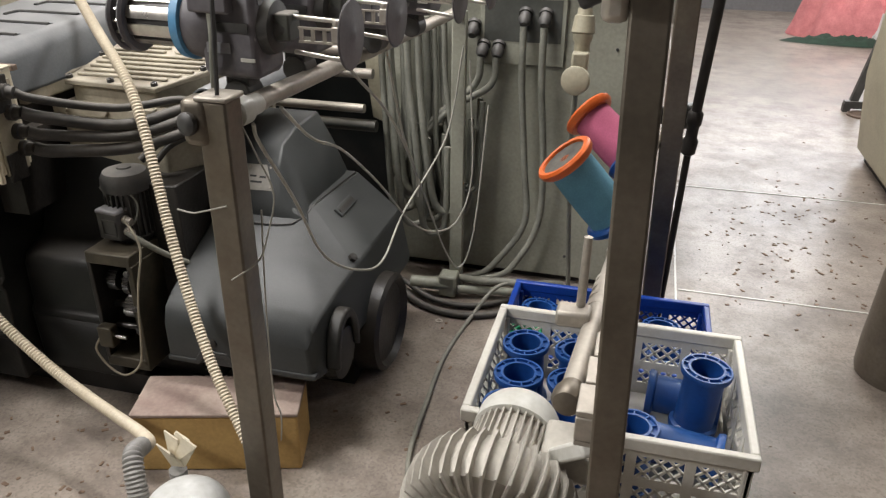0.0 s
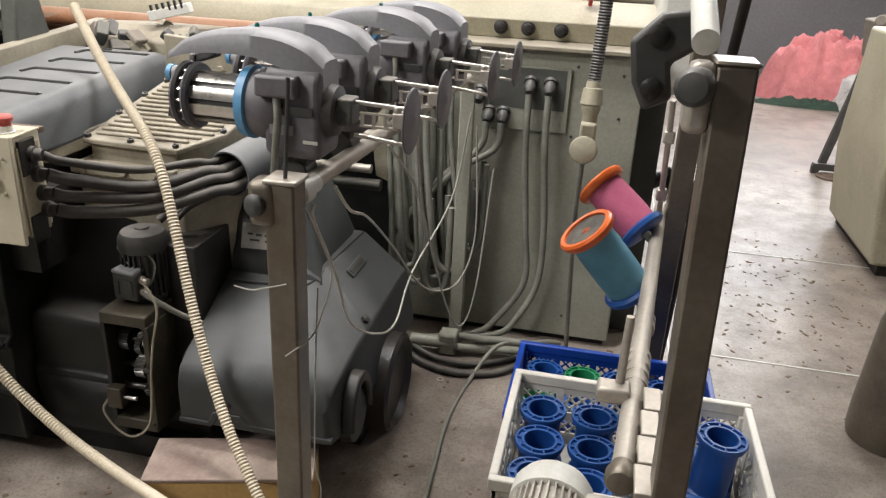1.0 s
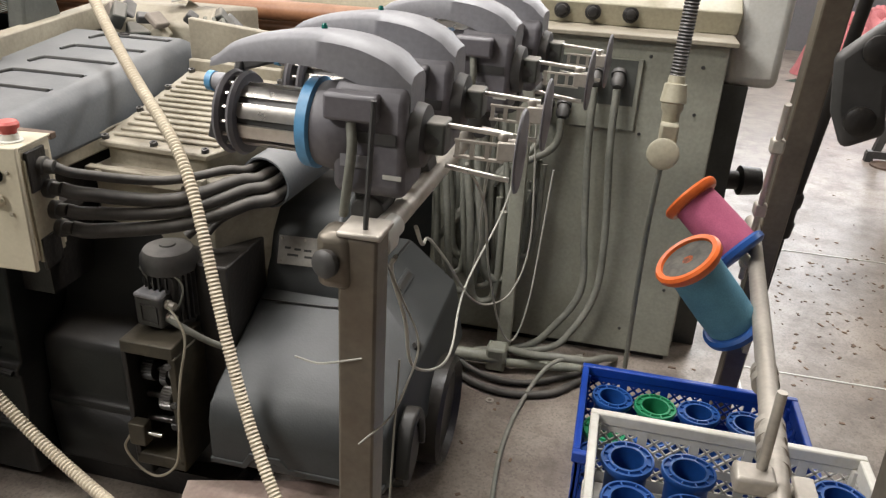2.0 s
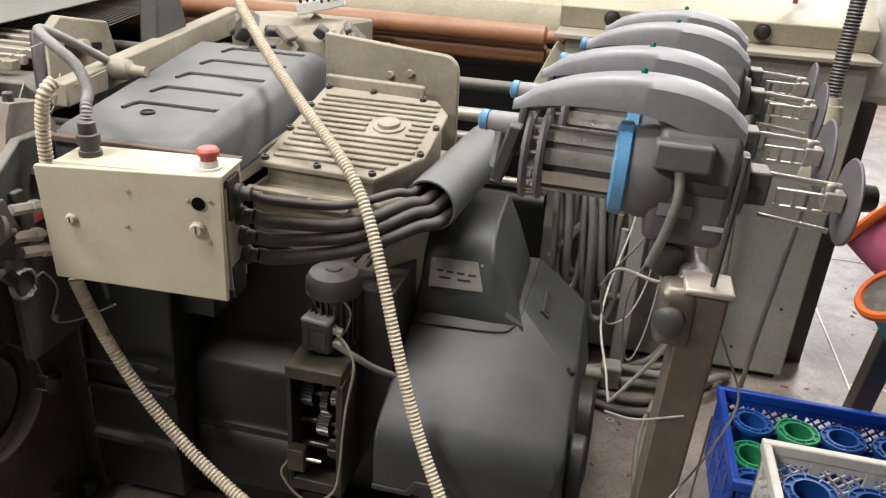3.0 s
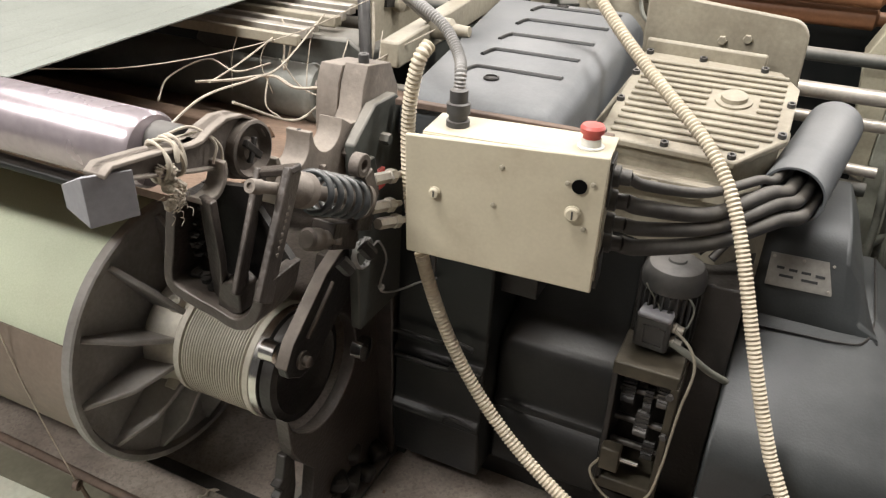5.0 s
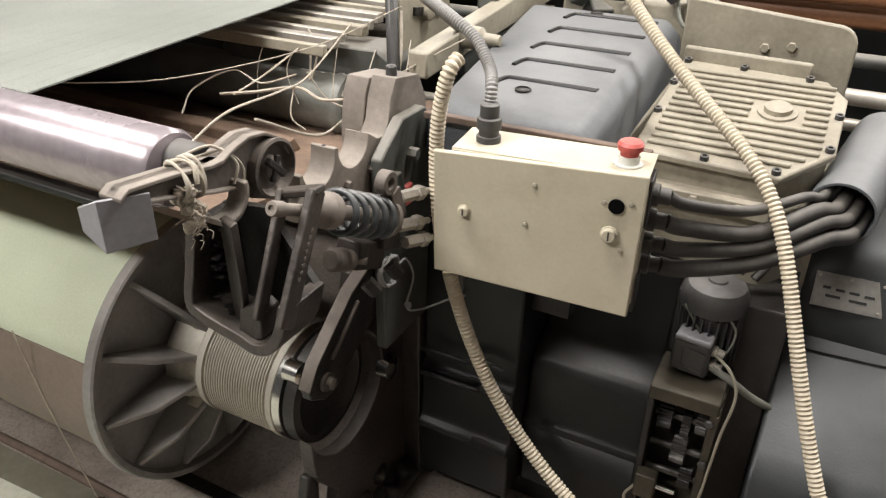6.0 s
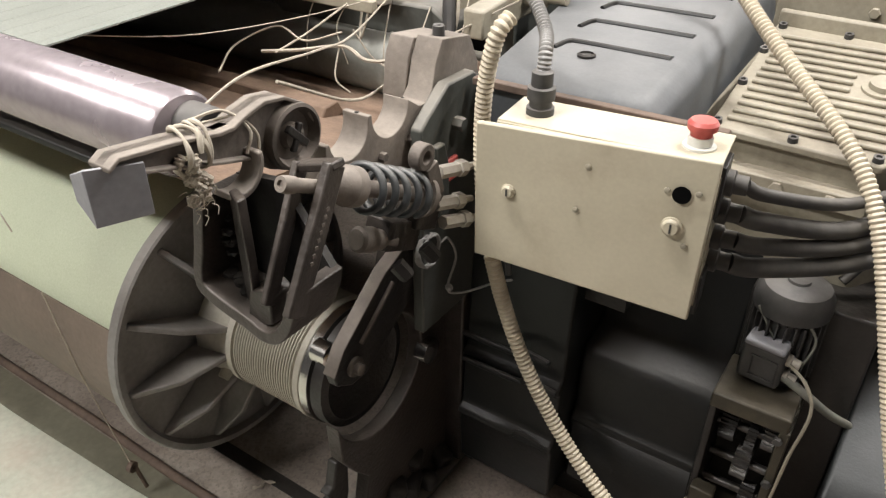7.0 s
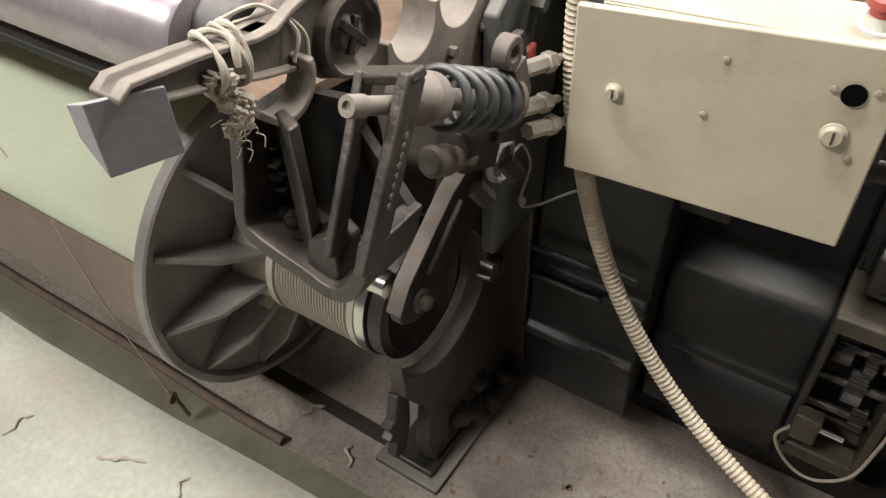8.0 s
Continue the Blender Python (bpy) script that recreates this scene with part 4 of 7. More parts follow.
    span_box(bm, -1.19, -0.8, 1.98, 2.38, 0.0, 0.26)
    part("plinth", bm, OIL_BLACK, t)
    # wheel coloured near black because it stands in shadow
    bm = B()
    lathe(bm, (-0.79, 2.12, 0.165), (1, 0, 0), [(0, 0.165), (0.07, 0.16), (0.08, 0.145), (0.06, 0.13), (0.06, 0.02)], 40)
    part("rear_wheel", bm, OIL_BLACK, t, "round wheel housing with its shade put into a black colour")
    # lower front lip
    bm = B()
    lip = [(x, z + 0.15) for x, z in ((-1.215, 0.09), (-1.12, 0.09), (-1.10, 0.12), (-1.04, 0.12), (-1.02, 0.1), (-0.77, 0.1), (-0.77, 0.115), (-1.01, 0.115), (-1.03, 0.14), (-1.11, 0.14), (-1.13, 0.105), (-1.215, 0.105))]
    prism(bm, lip, "y", 1.648, 1.675)
    part("front_lip", bm, GREY_PLASTIC, t, bevel=0.003)
    return t


end_cover()


def side_casing():
    t = thing("side_casing", "nearly black moulded side casing with stepped ledges and dust", "machine cover", (-1.7, 1.75, 0))
    bm = B()
    prism(bm, [(1.64, 0.08), (1.635, 0.22), (1.625, 0.232), (1.625, 0.245), (1.645, 0.26), (1.65, 0.38), (1.64, 0.39), (1.64, 0.405), (1.66, 0.42), (1.665, 0.55), (1.68, 0.78), (1.72, 0.92), (1.95, 0.92), (1.95, 0.08)], "x", -1.965, -1.725)
    part("end_panel", bm, DARK_CASING, t, bevel=0.006, segments=3)
    for z, x1 in ((0.236, -1.81), (0.398, -1.80), (0.47, -1.82)):
        bm = B()
        pts = smooth_line([(-1.955, 1.63, z), (x1 - 0.02, 1.63, z), (x1, 1.63, z + 0.012), (x1 + 0.025, 1.63, z + 0.014), (x1 + 0.07, 1.632, z + 0.006)], 5)
        sweep(bm, pts, 0.007, 8)
        part("ledge", bm, DARK_CASING, t)
    bm = B()
    prism(bm, [(1.72, 0.08), (1.715, 0.27), (1.71, 0.28), (1.73, 0.3), (1.735, 0.43), (1.75, 0.46), (1.83, 0.49), (1.86, 0.56), (1.9, 0.74), (1.98, 0.8), (2.1, 0.8), (2.1, 0.08)], "x", -1.725, -1.435)
    part("centre_panel", bm, DARK_CASING, t, bevel=0.012, segments=3, angle=60)
    bm = B()
    prism(bm, [(1.84, 0.5), (1.86, 0.56), (1.9, 0.72), (1.93, 0.72), (1.93, 0.5)], "x", -1.57, -1.5)
    part("rib", bm, DARK_CASING, t, bevel=0.01, segments=3)
    bm = B()
    span_box(bm, -1.435, -1.215, 1.8, 2.1, 0.08, 0.7)
    part("recess", bm, OIL_BLACK, t, bevel=0.005)
    bm = B()
    span_box(bm, -1.95, -1.22, 1.75, 2.3, 0.0, 0.08)
    part("plinth", bm, OIL_BLACK, t)
    return t


side_casing()


def gear_motor():
    t = thing("gear_motor", "small greasy finned motor on an open gear bracket", "motor", (-1.36, 1.74, 0.19))
    # open gear frame
    fx0, fx1, y0, y1 = -1.437, -1.297, 1.665, 1.80
    bm = B()
    span_box(bm, fx0, fx1, y0, y1, 0.505, 0.54)
    part("top_plate", bm, BRASS_DULL, t, "dull olive top plate", bevel=0.004)
    bm = B()
    prism(bm, [(fx1 - 0.016, 0.19), (fx1, 0.19), (fx1 + 0.004, 0.51), (fx1 - 0.014, 0.51)], "y", y0, y1)
    part("side_plate", bm, BRASS_DULL, t, bevel=0.003)
    bm = B()
    prism(bm, [(fx0, 0.19), (fx0 + 0.014, 0.19), (fx0 + 0.014, 0.51), (fx0, 0.51)], "y", y0, y1)
    part("side_plate", bm, OIL_BLACK, t, bevel=0.003)
    bm = B()
    span_box(bm, fx0, fx1, y0, y1, 0.17, 0.205)
    part("bottom_plate", bm, BRASS_DULL, t, bevel=0.004)
    bm = B()
    span_box(bm, fx0 + 0.01, fx1 - 0.01, y1 - 0.01, y1, 0.2, 0.51)
    part("back_plate", bm, OIL_BLACK, t)
    # gears
    for (x, y, z, r, w, n) in ((-1.40, 1.73, 0.43, 0.034, 0.03, 26), (-1.355, 1.725, 0.42, 0.03, 0.018, 22), (-1.325, 1.72, 0.44, 0.026, 0.022, 20), (-1.36, 1.73, 0.345, 0.034, 0.03, 26), (-1.335, 1.72, 0.28, 0.024, 0.026, 18)):
        bm = B()
        prof = []
        for i in range(2 * n):
            rr = r if i % 2 else r * 0.88
            a = math.pi * i / n
            prof += [(y + rr * math.cos(a), z + rr * math.sin(a))]
        prism(bm, prof, "x", x - w / 2, x + w / 2)
        part("gear", bm, OILY_STEEL if x in (-1.325, -1.36) else OIL_BLACK, t, "oily steel gear", angle=20)
    for y, z in ((1.73, 0.43), (1.73, 0.345), (1.72, 0.28)):
        bm = B()
        rod(bm, (-1.43, y, z), (-1.3, y, z), 0.009)
        part("shaft", bm, OILY_STEEL, t)
    bm = B()
    span_box(bm, -1.43, -1.385, 1.64, 1.672, 0.25, 0.315)
    part("sensor_block", bm, BRASS_DULL, t, "small tan sensor block", bevel=0.004)
    bm = B()
    rod(bm, (-1.385, 1.655, 0.285), (-1.345, 1.655, 0.285), 0.006)
    part("sensor_tip", bm, CHROME, t)
    # motor
    c = V((-1.362, 1.795, 0.54))
    bm = B()
    lathe(bm, c, (0, 0, 1), [(0, 0.052), (0.015, 0.058), (0.02, 0.054), (0.145, 0.054), (0.147, 0.066), (0.158, 0.068), (0.18, 0.066), (0.196, 0.057), (0.2, 0.046), (0.203, 0.02), (0.207, 0.018), (0.208, 0.004)], 40)
    motor = part("motor_body", bm, DARK_GREY, t, "dusty dark grey motor")
    for k in range(26):
        a = 2 * math.pi * k / 26
        bm = B()
        add_box(bm, c + V((0.059 * math.cos(a), 0.059 * math.sin(a), 0.082)), (0.013, 0.003, 0.122), Matrix.Rotation(a, 3, "Z"))
        part("fin", bm, DARK_GREY, motor)
    bm = B()
    add_box(bm, (-1.375, 1.735, 0.60), (0.075, 0.055, 0.08), Euler((0, 0, radians(-6))).to_matrix())
    tb = part("terminal_box", bm, DARK_GREY, motor, "dusty terminal box", bevel=0.008, segments=3)
    bm = B()
    add_box(bm, (-1.375, 1.73, 0.643), (0.072, 0.05, 0.012), Euler((0, 0, radians(-6))).to_matrix())
    part("terminal_lid", bm, FEEDER_TOP, motor, "pale lint-covered lid", bevel=0.005)
    bm = B()
    for s in ((-0.02, -0.022, 0.024, -0.022), (0.024, -0.022, 0.024, 0.022), (0.024, 0.022, -0.02, 0.022), (-0.02, 0.022, -0.02, -0.022)):
        strut(bm, (-1.375 + s[0], 1.706 - s[0] * 0.1, 0.598 + s[1]), (-1.375 + s[2], 1.706 - s[2] * 0.1, 0.598 + s[3]), 0.004, 0.004, up=(0, 1, 0.01))
    part("cover_rim", bm, DARK_GREY, motor)
    for z in (0.62, 0.585):
        bm = B()
        lathe(bm, (-1.345, 1.73, z), (1, -0.1, -0.1), [(0, 0.012), (0.014, 0.012), (0.016, 0.009), (0.03, 0.009)], 14)
        part("gland", bm, GALV, motor)
    bm = B()
    sweep(bm, smooth_line([(-1.34, 1.725, 0.585), (-1.29, 1.72, 0.565), (-1.25, 1.75, 0.52), (-1.21, 1.80, 0.47)], 8), 0.008, 10)
    part("motor_cable", bm, CABLE_GREY, t)
    bm = B()
    sweep(bm, smooth_line([(-1.34, 1.725, 0.62), (-1.295, 1.70, 0.6), (-1.275, 1.69, 0.55), (-1.285, 1.67, 0.46), (-1.29, 1.655, 0.38), (-1.295, 1.65, 0.3), (-1.31, 1.645, 0.21), (-1.36, 1.64, 0.165), (-1.41, 1.64, 0.18), (-1.445, 1.64, 0.235), (-1.43, 1.645, 0.275)], 8), 0.0032, 8)
    part("tan_wire", bm, BEIGE_PAINT, t, "thin tan wire looping below the bracket")
    bm = B()
    sweep(bm, smooth_line([(-1.41, 1.745, 0.7), (-1.38, 1.74, 0.66), (-1.345, 1.735, 0.6)], 8), 0.0025, 6)
    sweep(bm, smooth_line([(-1.33, 1.745, 0.70), (-1.305, 1.75, 0.66), (-1.315, 1.74, 0.61), (-1.34, 1.73, 0.59)], 8), 0.0025, 6)
    part("thin_wire", bm, CABLE_GREY, t)
    for p in ((-1.31, 1.664, 0.49), (-1.305, 1.664, 0.38)):
        bm = B()
        hexbolt(bm, p, (0, -1, 0), 0.009, 0.008)
        part("bolt", bm, DARK_GREY, t)
    return t


gear_motor()


def gearbox():
    t = thing("gearbox", "beige cast gearbox with a ribbed bolted lid", "gearbox", (-1.4, 2.1, 0.55))
    slope = 0.2
    def zl(y):
        return 0.945 + (y - 1.93) * slope
    outline = [(-1.585, 1.925), (-1.305, 1.915), (-1.225, 2.03), (-1.225, 2.25), (-1.27, 2.32), (-1.585, 2.34)]
    body = [(-1.62, 1.90), (-1.29, 1.89), (-1.205, 2.015), (-1.205, 2.36), (-1.62, 2.38)]
    bm = B()
    prism(bm, body, "z", 0.5, 0.88)
    part("body", bm, BEIGE_PAINT, t, bevel=0.012, segments=3)
    bm = B()
    lo = [bm.verts.new((x, y, 0.87)) for x, y in outline]
    hi = [bm.verts.new((x, y, zl(y) - 0.018)) for x, y in outline]
    k = len(outline)
    for i in range(k):
        bm.faces.new((lo[i], lo[(i + 1) % k], hi[(i + 1) % k], hi[i]))
    bm.faces.new(lo[::-1])
    bm.faces.new(hi)
    part("neck", bm, BEIGE_PAINT, t, bevel=0.004)
    grow = [(-1.6, 1.912), (-1.3, 1.9), (-1.212, 2.025), (-1.212, 2.26), (-1.262, 2.335), (-1.6, 2.355)]
    bm = B()
    lo = [bm.verts.new((x, y, zl(y) - 0.016)) for x, y in grow]
    hi = [bm.verts.new((x, y, zl(y))) for x, y in grow]
    for i in range(k):
        bm.faces.new((lo[i], lo[(i + 1) % k], hi[(i + 1) % k], hi[i]))
    bm.faces.new(lo[::-1])
    bm.faces.new(hi)
    lid = part("lid", bm, BEIGE_PAINT, t, bevel=0.004)
    for i in range(13):
        y = 1.945 + i * 0.029
        x0, x1 = -1.575, -1.30 + max(0, min(0.06, (y - 1.93) * 0.8))
        if 2.1 < y < 2.2:
            runs = ((x0, -1.40), (-1.29, x1))
        else:
            runs = ((x0, x1),)
        for a, b in runs:
            bm = B()
            strut(bm, (a, y, zl(y) + 0.004), (b, y, zl(y) + 0.004), 0.012, 0.008)
            part("lid_rib", bm, BEIGE_PAINT, lid, bevel=0.003)
    bm = B()
    lathe(bm, (-1.345, 2.155, zl(2.155)), (0, -0.19, 1), [(0, 0.042), (0.005, 0.042), (0.006, 0.03), (0.016, 0.029), (0.019, 0.022), (0.02, 0.005)], 32)
    part("filler_cap", bm, BEIGE_PAINT, lid, "round filler cap")
    for x, y in ((-1.588, 1.925), (-1.45, 1.918), (-1.31, 1.915), (-1.59, 2.08), (-1.59, 2.22), (-1.225, 2.03), (-1.222, 2.17), (-1.3, 2.325), (-1.45, 2.338), (-1.585, 2.34)):
        bm = B()
        lathe(bm, (x, y, zl(y)), (0, -0.19, 1), [(0, 0.0095), (0.01, 0.009), (0.01, 0.005), (0.006, 0.0045)], 14)
        part("socket_screw", bm, DARK_GREY, lid)
    bm = B()
    strut(bm, (-1.6, 2.36, zl(2.36) + 0.012), (-1.3, 2.345, zl(2.345) + 0.012), 0.02, 0.04)
    part("rear_lip", bm, BEIGE_PAINT, lid, bevel=0.006)
    bm = B()
    prism(bm, [(1.87, 0.85), (1.895, 0.85), (1.895, 0.885), (1.87, 0.885)], "x", -1.62, -1.3)
    part("flange_bar", bm, BEIGE_PAINT, t, bevel=0.003)
    for x in (-1.58, -1.45, -1.36):
        bm = B()
        hexbolt(bm, (x, 1.872, 0.868), (0, -1, 0.2), 0.013, 0.01)
        part("flange_bolt", bm, BEIGE_PAINT, t)
    bm = B()
    span_box(bm, -1.675, -1.615, 1.78, 2.5, 0.9, 0.955)
    part("side_rail", bm, BEIGE_PAINT, t, bevel=0.006)
    for y in (1.84, 1.95, 2.1):
        bm = B()
        hexbolt(bm, (-1.645, y, 0.955), (0, 0, 1), 0.012, 0.012)
        part("rail_bolt", bm, BEIGE_PAINT, t)
    return t


gearbox()

# upright rounded back plate behind the gearbox
t = thing("back_plate", "brown dusty upright plate with a rounded corner", "plate", (-1.4, 2.41, 0.5))
bm = B()
arc = [(-1.27 + 0.05 * math.cos(radians(a)), 1.09 + 0.05 * math.sin(radians(a))) for a in range(0, 91, 15)]
prism(bm, [(-1.215, 0.6)] + arc + [(-1.62, 1.17), (-1.62, 0.6)], "y", 2.4, 2.425)
part("sheet", bm, BEIGE_PAINT, t, bevel=0.004)
for x, z in ((-1.36, 1.08), (-1.42, 1.07), (-1.44, 1.02)):
    bm = B()
    hexbolt(bm, (x, 2.4, z), (0, -1, 0), 0.012, 0.01)
    part("bolt", bm, BEIGE_PAINT, t)


def lid_cover():
    t = thing("lid_cover", "slate grey moulded lid with four long pressed slots", "machine cover", (-1.8, 2.05, 0.95))
    def zt(y):
        return 1.055 + (y - 1.66) * 0.055
    rows = []
    for y, dl, dr, dz in ((1.655, 0.0, 0.0, -0.02), (1.68, 0, 0, 0.0), (2.45, -0.14, 0.03, 0.0), (2.52, -0.15, 0.03, -0.03), (2.55, -0.15, 0.03, -0.08)):
        u = (y - 1.66) / 0.85
        xl, xr = -1.955 - 0.12 * u, -1.615 - 0.03 * u
        z = zt(y) + dz
        rows.append([(xl - 0.01, y, 0.95), (xl, y, z - 0.015), (xl + 0.02, y, z), (xr - 0.03, y, z), (xr, y, z - 0.03), (xr + 0.012, y, 0.93)])
    bm = B()
    loft(bm, rows)
    shell = part("shell", bm, LID_PLASTIC, t, bevel=0.012, segments=3, angle=60)
    for i, y in enumerate((1.86, 1.99, 2.12, 2.26, 2.4)):
        u = (y - 1.66) / 0.85
        x0, x1 = -1.86 - 0.06 * u, -1.67 - 0.02 * u
        bm = B()
        pts = smooth_line([(x0 - 0.01, y - 0.05, zt(y - 0.05) + 0.001), (x0, y - 0.01, zt(y) + 0.001), (x0 + 0.03, y, zt(y) + 0.001), (x1, y, zt(y) + 0.001)], 6)
        sweep(bm, pts, 0.0055, 8)
        part("pressed_slot", bm, DARK_CASING, shell)
        bm = B()
        strut(bm, (x0 + 0.03, y + 0.011, zt(y) + 0.001), (x1, y + 0.011, zt(y) + 0.001), 0.012, 0.006)
        part("slot_edge", bm, LID_PLASTIC, shell, bevel=0.002)
    for x, y in ((-1.812, 1.80), (-1.86, 2.43)):
        bm = B()
        lathe(bm, (x, y, zt(y)), (0, 0, 1), [(0, 0.017), (0.004, 0.017), (0.006, 0.013), (0.003, 0.012)], 20)
        part("turn_catch", bm, OIL_BLACK, shell)
    bm = B()
    strut(bm, (-1.955, 1.645, 1.035), (-1.505, 1.655, 1.035), 0.018, 0.014)
    part("front_rail", bm, RUST_RAIL, t, "brown steel rail below the lid", bevel=0.002)
    bm = B()
    span_box(bm, -1.99, -1.64, 1.72, 2.5, 0.6, 0.94)
    part("underbody", bm, OIL_BLACK, t)
    return t


lid_cover()


def control_box():
    t = thing("control_box", "cream enamelled control box with a bent door and red stop button", "control box", (-1.66, 1.54, 0.79))
    R = Matrix.Rotation(radians(6.5), 3, "Z")
    O = V((-1.658, 1.492, 0.79))          # middle of the door's lower edge
    def P(x, y, z):
        return O + R @ V((x, y, z))
    W, H = 0.182, 0.262
    bm = B()
    add_box(bm, P(0.014, 0.064, 0.134), (0.33, 0.105, 0.241), R)
    body = part("body", bm, CREAM_BOX, t, bevel=0.004)
    bm = B()
    add_box(bm, P(0.014, 0.063, 0.2565), (0.338, 0.108, 0.005), R)
    part("top_lip", bm, CREAM_BOX, body, bevel=0.0015)
    bm = B()
    add_box(bm, P(0.014, 0.009, 0.246), (0.338, 0.004, 0.02), R)
    part("front_lip", bm, CREAM_BOX, body, bevel=0.0015)
    # door sheet, sprung open a little at one upper corner
    bm = B()
    q = [(-W, -0.004, 0.012), (W, -0.004, -0.004), (W + 0.002, 0.0, H), (-W, -0.012, H - 0.006)]
    front = [bm.verts.new(P(*p)) for p in q]
    back = [bm.verts.new(P(x, y + 0.012, z)) for x, y, z in q]
    bm.faces.new(front)
    bm.faces.new(back[::-1])
    for i in range(4):
        bm.faces.new((front[i], front[(i + 1) % 4], back[(i + 1) % 4], back[i]))
    door = part("door", bm, CREAM_BOX, t, bevel=0.003)
    for (x, z, r) in ((-0.124, 0.148, 0.012), (0.133, 0.153, 0.0155)):
        bm = B()
        lathe(bm, P(x, -0.006, z), R @ V((0, -1, 0)), [(0, r), (0.003, r), (0.004, r * 0.86), (0.007, r * 0.8), (0.009, r * 0.66)], 28)
        knob = part("lock_knob", bm, CREAM_BOX, door, "cream turn lock with a slot")
        bm = B()
        add_box(bm, P(x, -0.0152, z), (0.0025, 0.002, r * 1.0), R)
        part("key_slot", bm, INK, door)
    bm = B()
    lathe(bm, P(0.139, -0.0048, 0.205), R @ V((0, -1, 0)), [(0, 0.0135), (0.0012, 0.0135)], 28)
    part("lamp_hole", bm, HOLE, door, "empty dark round hole")
    for x, z in ((0.0, 0.218), (-0.012, 0.142), (0.162, 0.212), (0.155, 0.125), (0.118, 0.208)):
        bm = B()
        lathe(bm, P(x, -0.005, z), R @ V((0, -1, 0)), [(0, 0.0048), (0.002, 0.0045), (0.003, 0.002)], 12)
        part("screw", bm, BEIGE_PAINT, door)
    # stop button
    b = P(0.142, 0.05, 0.258)
    bm = B()
    lathe(bm, b, (0, 0, 1), [(0, 0.024), (0.004, 0.024), (0.005, 0.018), (0.018, 0.018)], 28)
    part("button_collar", bm, WHITE_CAP, body, "grimy white collar")
    bm = B()
    lathe(bm, b + V((0, 0, 0.017)), (0, 0, 1), [(0, 0.0155), (0.01, 0.016), (0.011, 0.021), (0.02, 0.022), (0.025, 0.018), (0.0265, 0.008)], 28)
    part("stop_button", bm, RED, body, "faded red mushroom button")
    # gland and grey hose on the lid
    g = P(-0.105, 0.06, 0.258)
    bm = B()
    lathe(bm, g, (0, 0, 1), [(0, 0.022), (0.012, 0.022), (0.013, 0.018), (0.024, 0.018), (0.025, 0.022), (0.044, 0.022), (0.046, 0.017), (0.068, 0.017), (0.07, 0.014)], 24)
    part("gland", bm, DARK_GREY, body, "dark grey cable gland")
    # side entry plates and bosses of the cables
    for z0, z1 in ((0.16, 0.245), (-0.01, 0.06)):
        bm = B()
        add_box(bm, P(0.184, 0.055, (z0 + z1) / 2), (0.008, 0.06, z1 - z0), R)
        part("side_plate", bm, OIL_BLACK, body, bevel=0.002)
    bm = B()
    add_box(bm, P(0.181, 0.06, 0.12), (0.006, 0.08, 0.22), R)
    part("cable_plate", bm, BEIGE_PAINT, body)
    for i, z in enumerate((0.206, 0.155, 0.105, 0.06)):
        bm = B()
        lathe(bm, P(0.184, 0.065 + 0.008 * i, z), R @ V((1, 0, 0)), [(0, 0.02), (0.014, 0.02), (0.016, 0.015), (0.034, 0.0145)], 18)
        part("cable_gland", bm, CABLE_BLACK, body)
    # bracket holding the box against the casing
    bm = B()
    add_box(bm, P(-0.05, 0.17, 0.05), (0.06, 0.13, 0.03), R)
    add_box(bm, P(0.1, 0.2, 0.05), (0.04, 0.18, 0.03), R)
    part("bracket", bm, OIL_BLACK, body)
    return t, P


box_thing, BOXP = control_box()

# thick black cables from the box into the grey sleeve
TUBE0, TUBE1 = V((-1.178, 1.955, 0.868)), V((-1.115, 2.36, 0.905))
for i, (z, r, sag) in enumerate(((0.206, 0.0105, 0.02), (0.155, 0.0155, 0.03), (0.105, 0.0145, 0.025), (0.06, 0.0165, 0.02))):
    a = BOXP(0.214, 0.066 + 0.008 * i, z)
    off = V(((-0.035, -0.005, 0.018, 0.03)[i], (0.0, 0.0, -0.005, -0.015)[i], (0.035, 0.015, 0.0, -0.028)[i]))
    e = TUBE0 + off
    bm = B()
    mid1 = a.lerp(e, 0.12) + V((0, -0.01, -0.012))
    mid2 = a.lerp(e, 0.5) + V((0.0, 0.0, -sag - 0.012))
    sweep(bm, smooth_line([a, mid1, mid2, a.lerp(e, 0.85) + V((0, 0, -0.006)), e, e + (TUBE1 - TUBE0) * 0.5], 8), r, 14)
    solo("power_cable", bm, CABLE_BLACK, "thick dusty black cable bending from the control box", "cable", "cables of the control box", angle=60)
bm = B()
sweep(bm, smooth_line([(-1.33, 1.83, 0.755), (-1.285, 1.87, 0.80), (-1.2, 1.94, 0.84), TUBE0 + V((0.02, 0.05, -0.03))], 8), 0.011, 12)
sweep(bm, smooth_line([(-1.3, 1.84, 0.74), (-1.26, 1.88, 0.79), (-1.18, 1.94, 0.825), TUBE0 + V((0.03, 0.05, -0.04))], 8), 0.009, 12)
solo("motor_lead", bm, CABLE_BLACK, "pair of dusty black leads rising from the motor", "cable", angle=60)
bm = B()
d, u, w = basis(TUBE1 - TUBE0)
ln = (TUBE1 - TUBE0).length
lathe(bm, TUBE0, d, [(0, 0.062), (0, 0.067), (0.01, 0.068), (ln, 0.066), (ln, 0.06)], 40, closed=True)
solo("cable_sleeve", bm, LID_PLASTIC, "slate grey plastic sleeve gathering the cables", "pipe", angle=50)

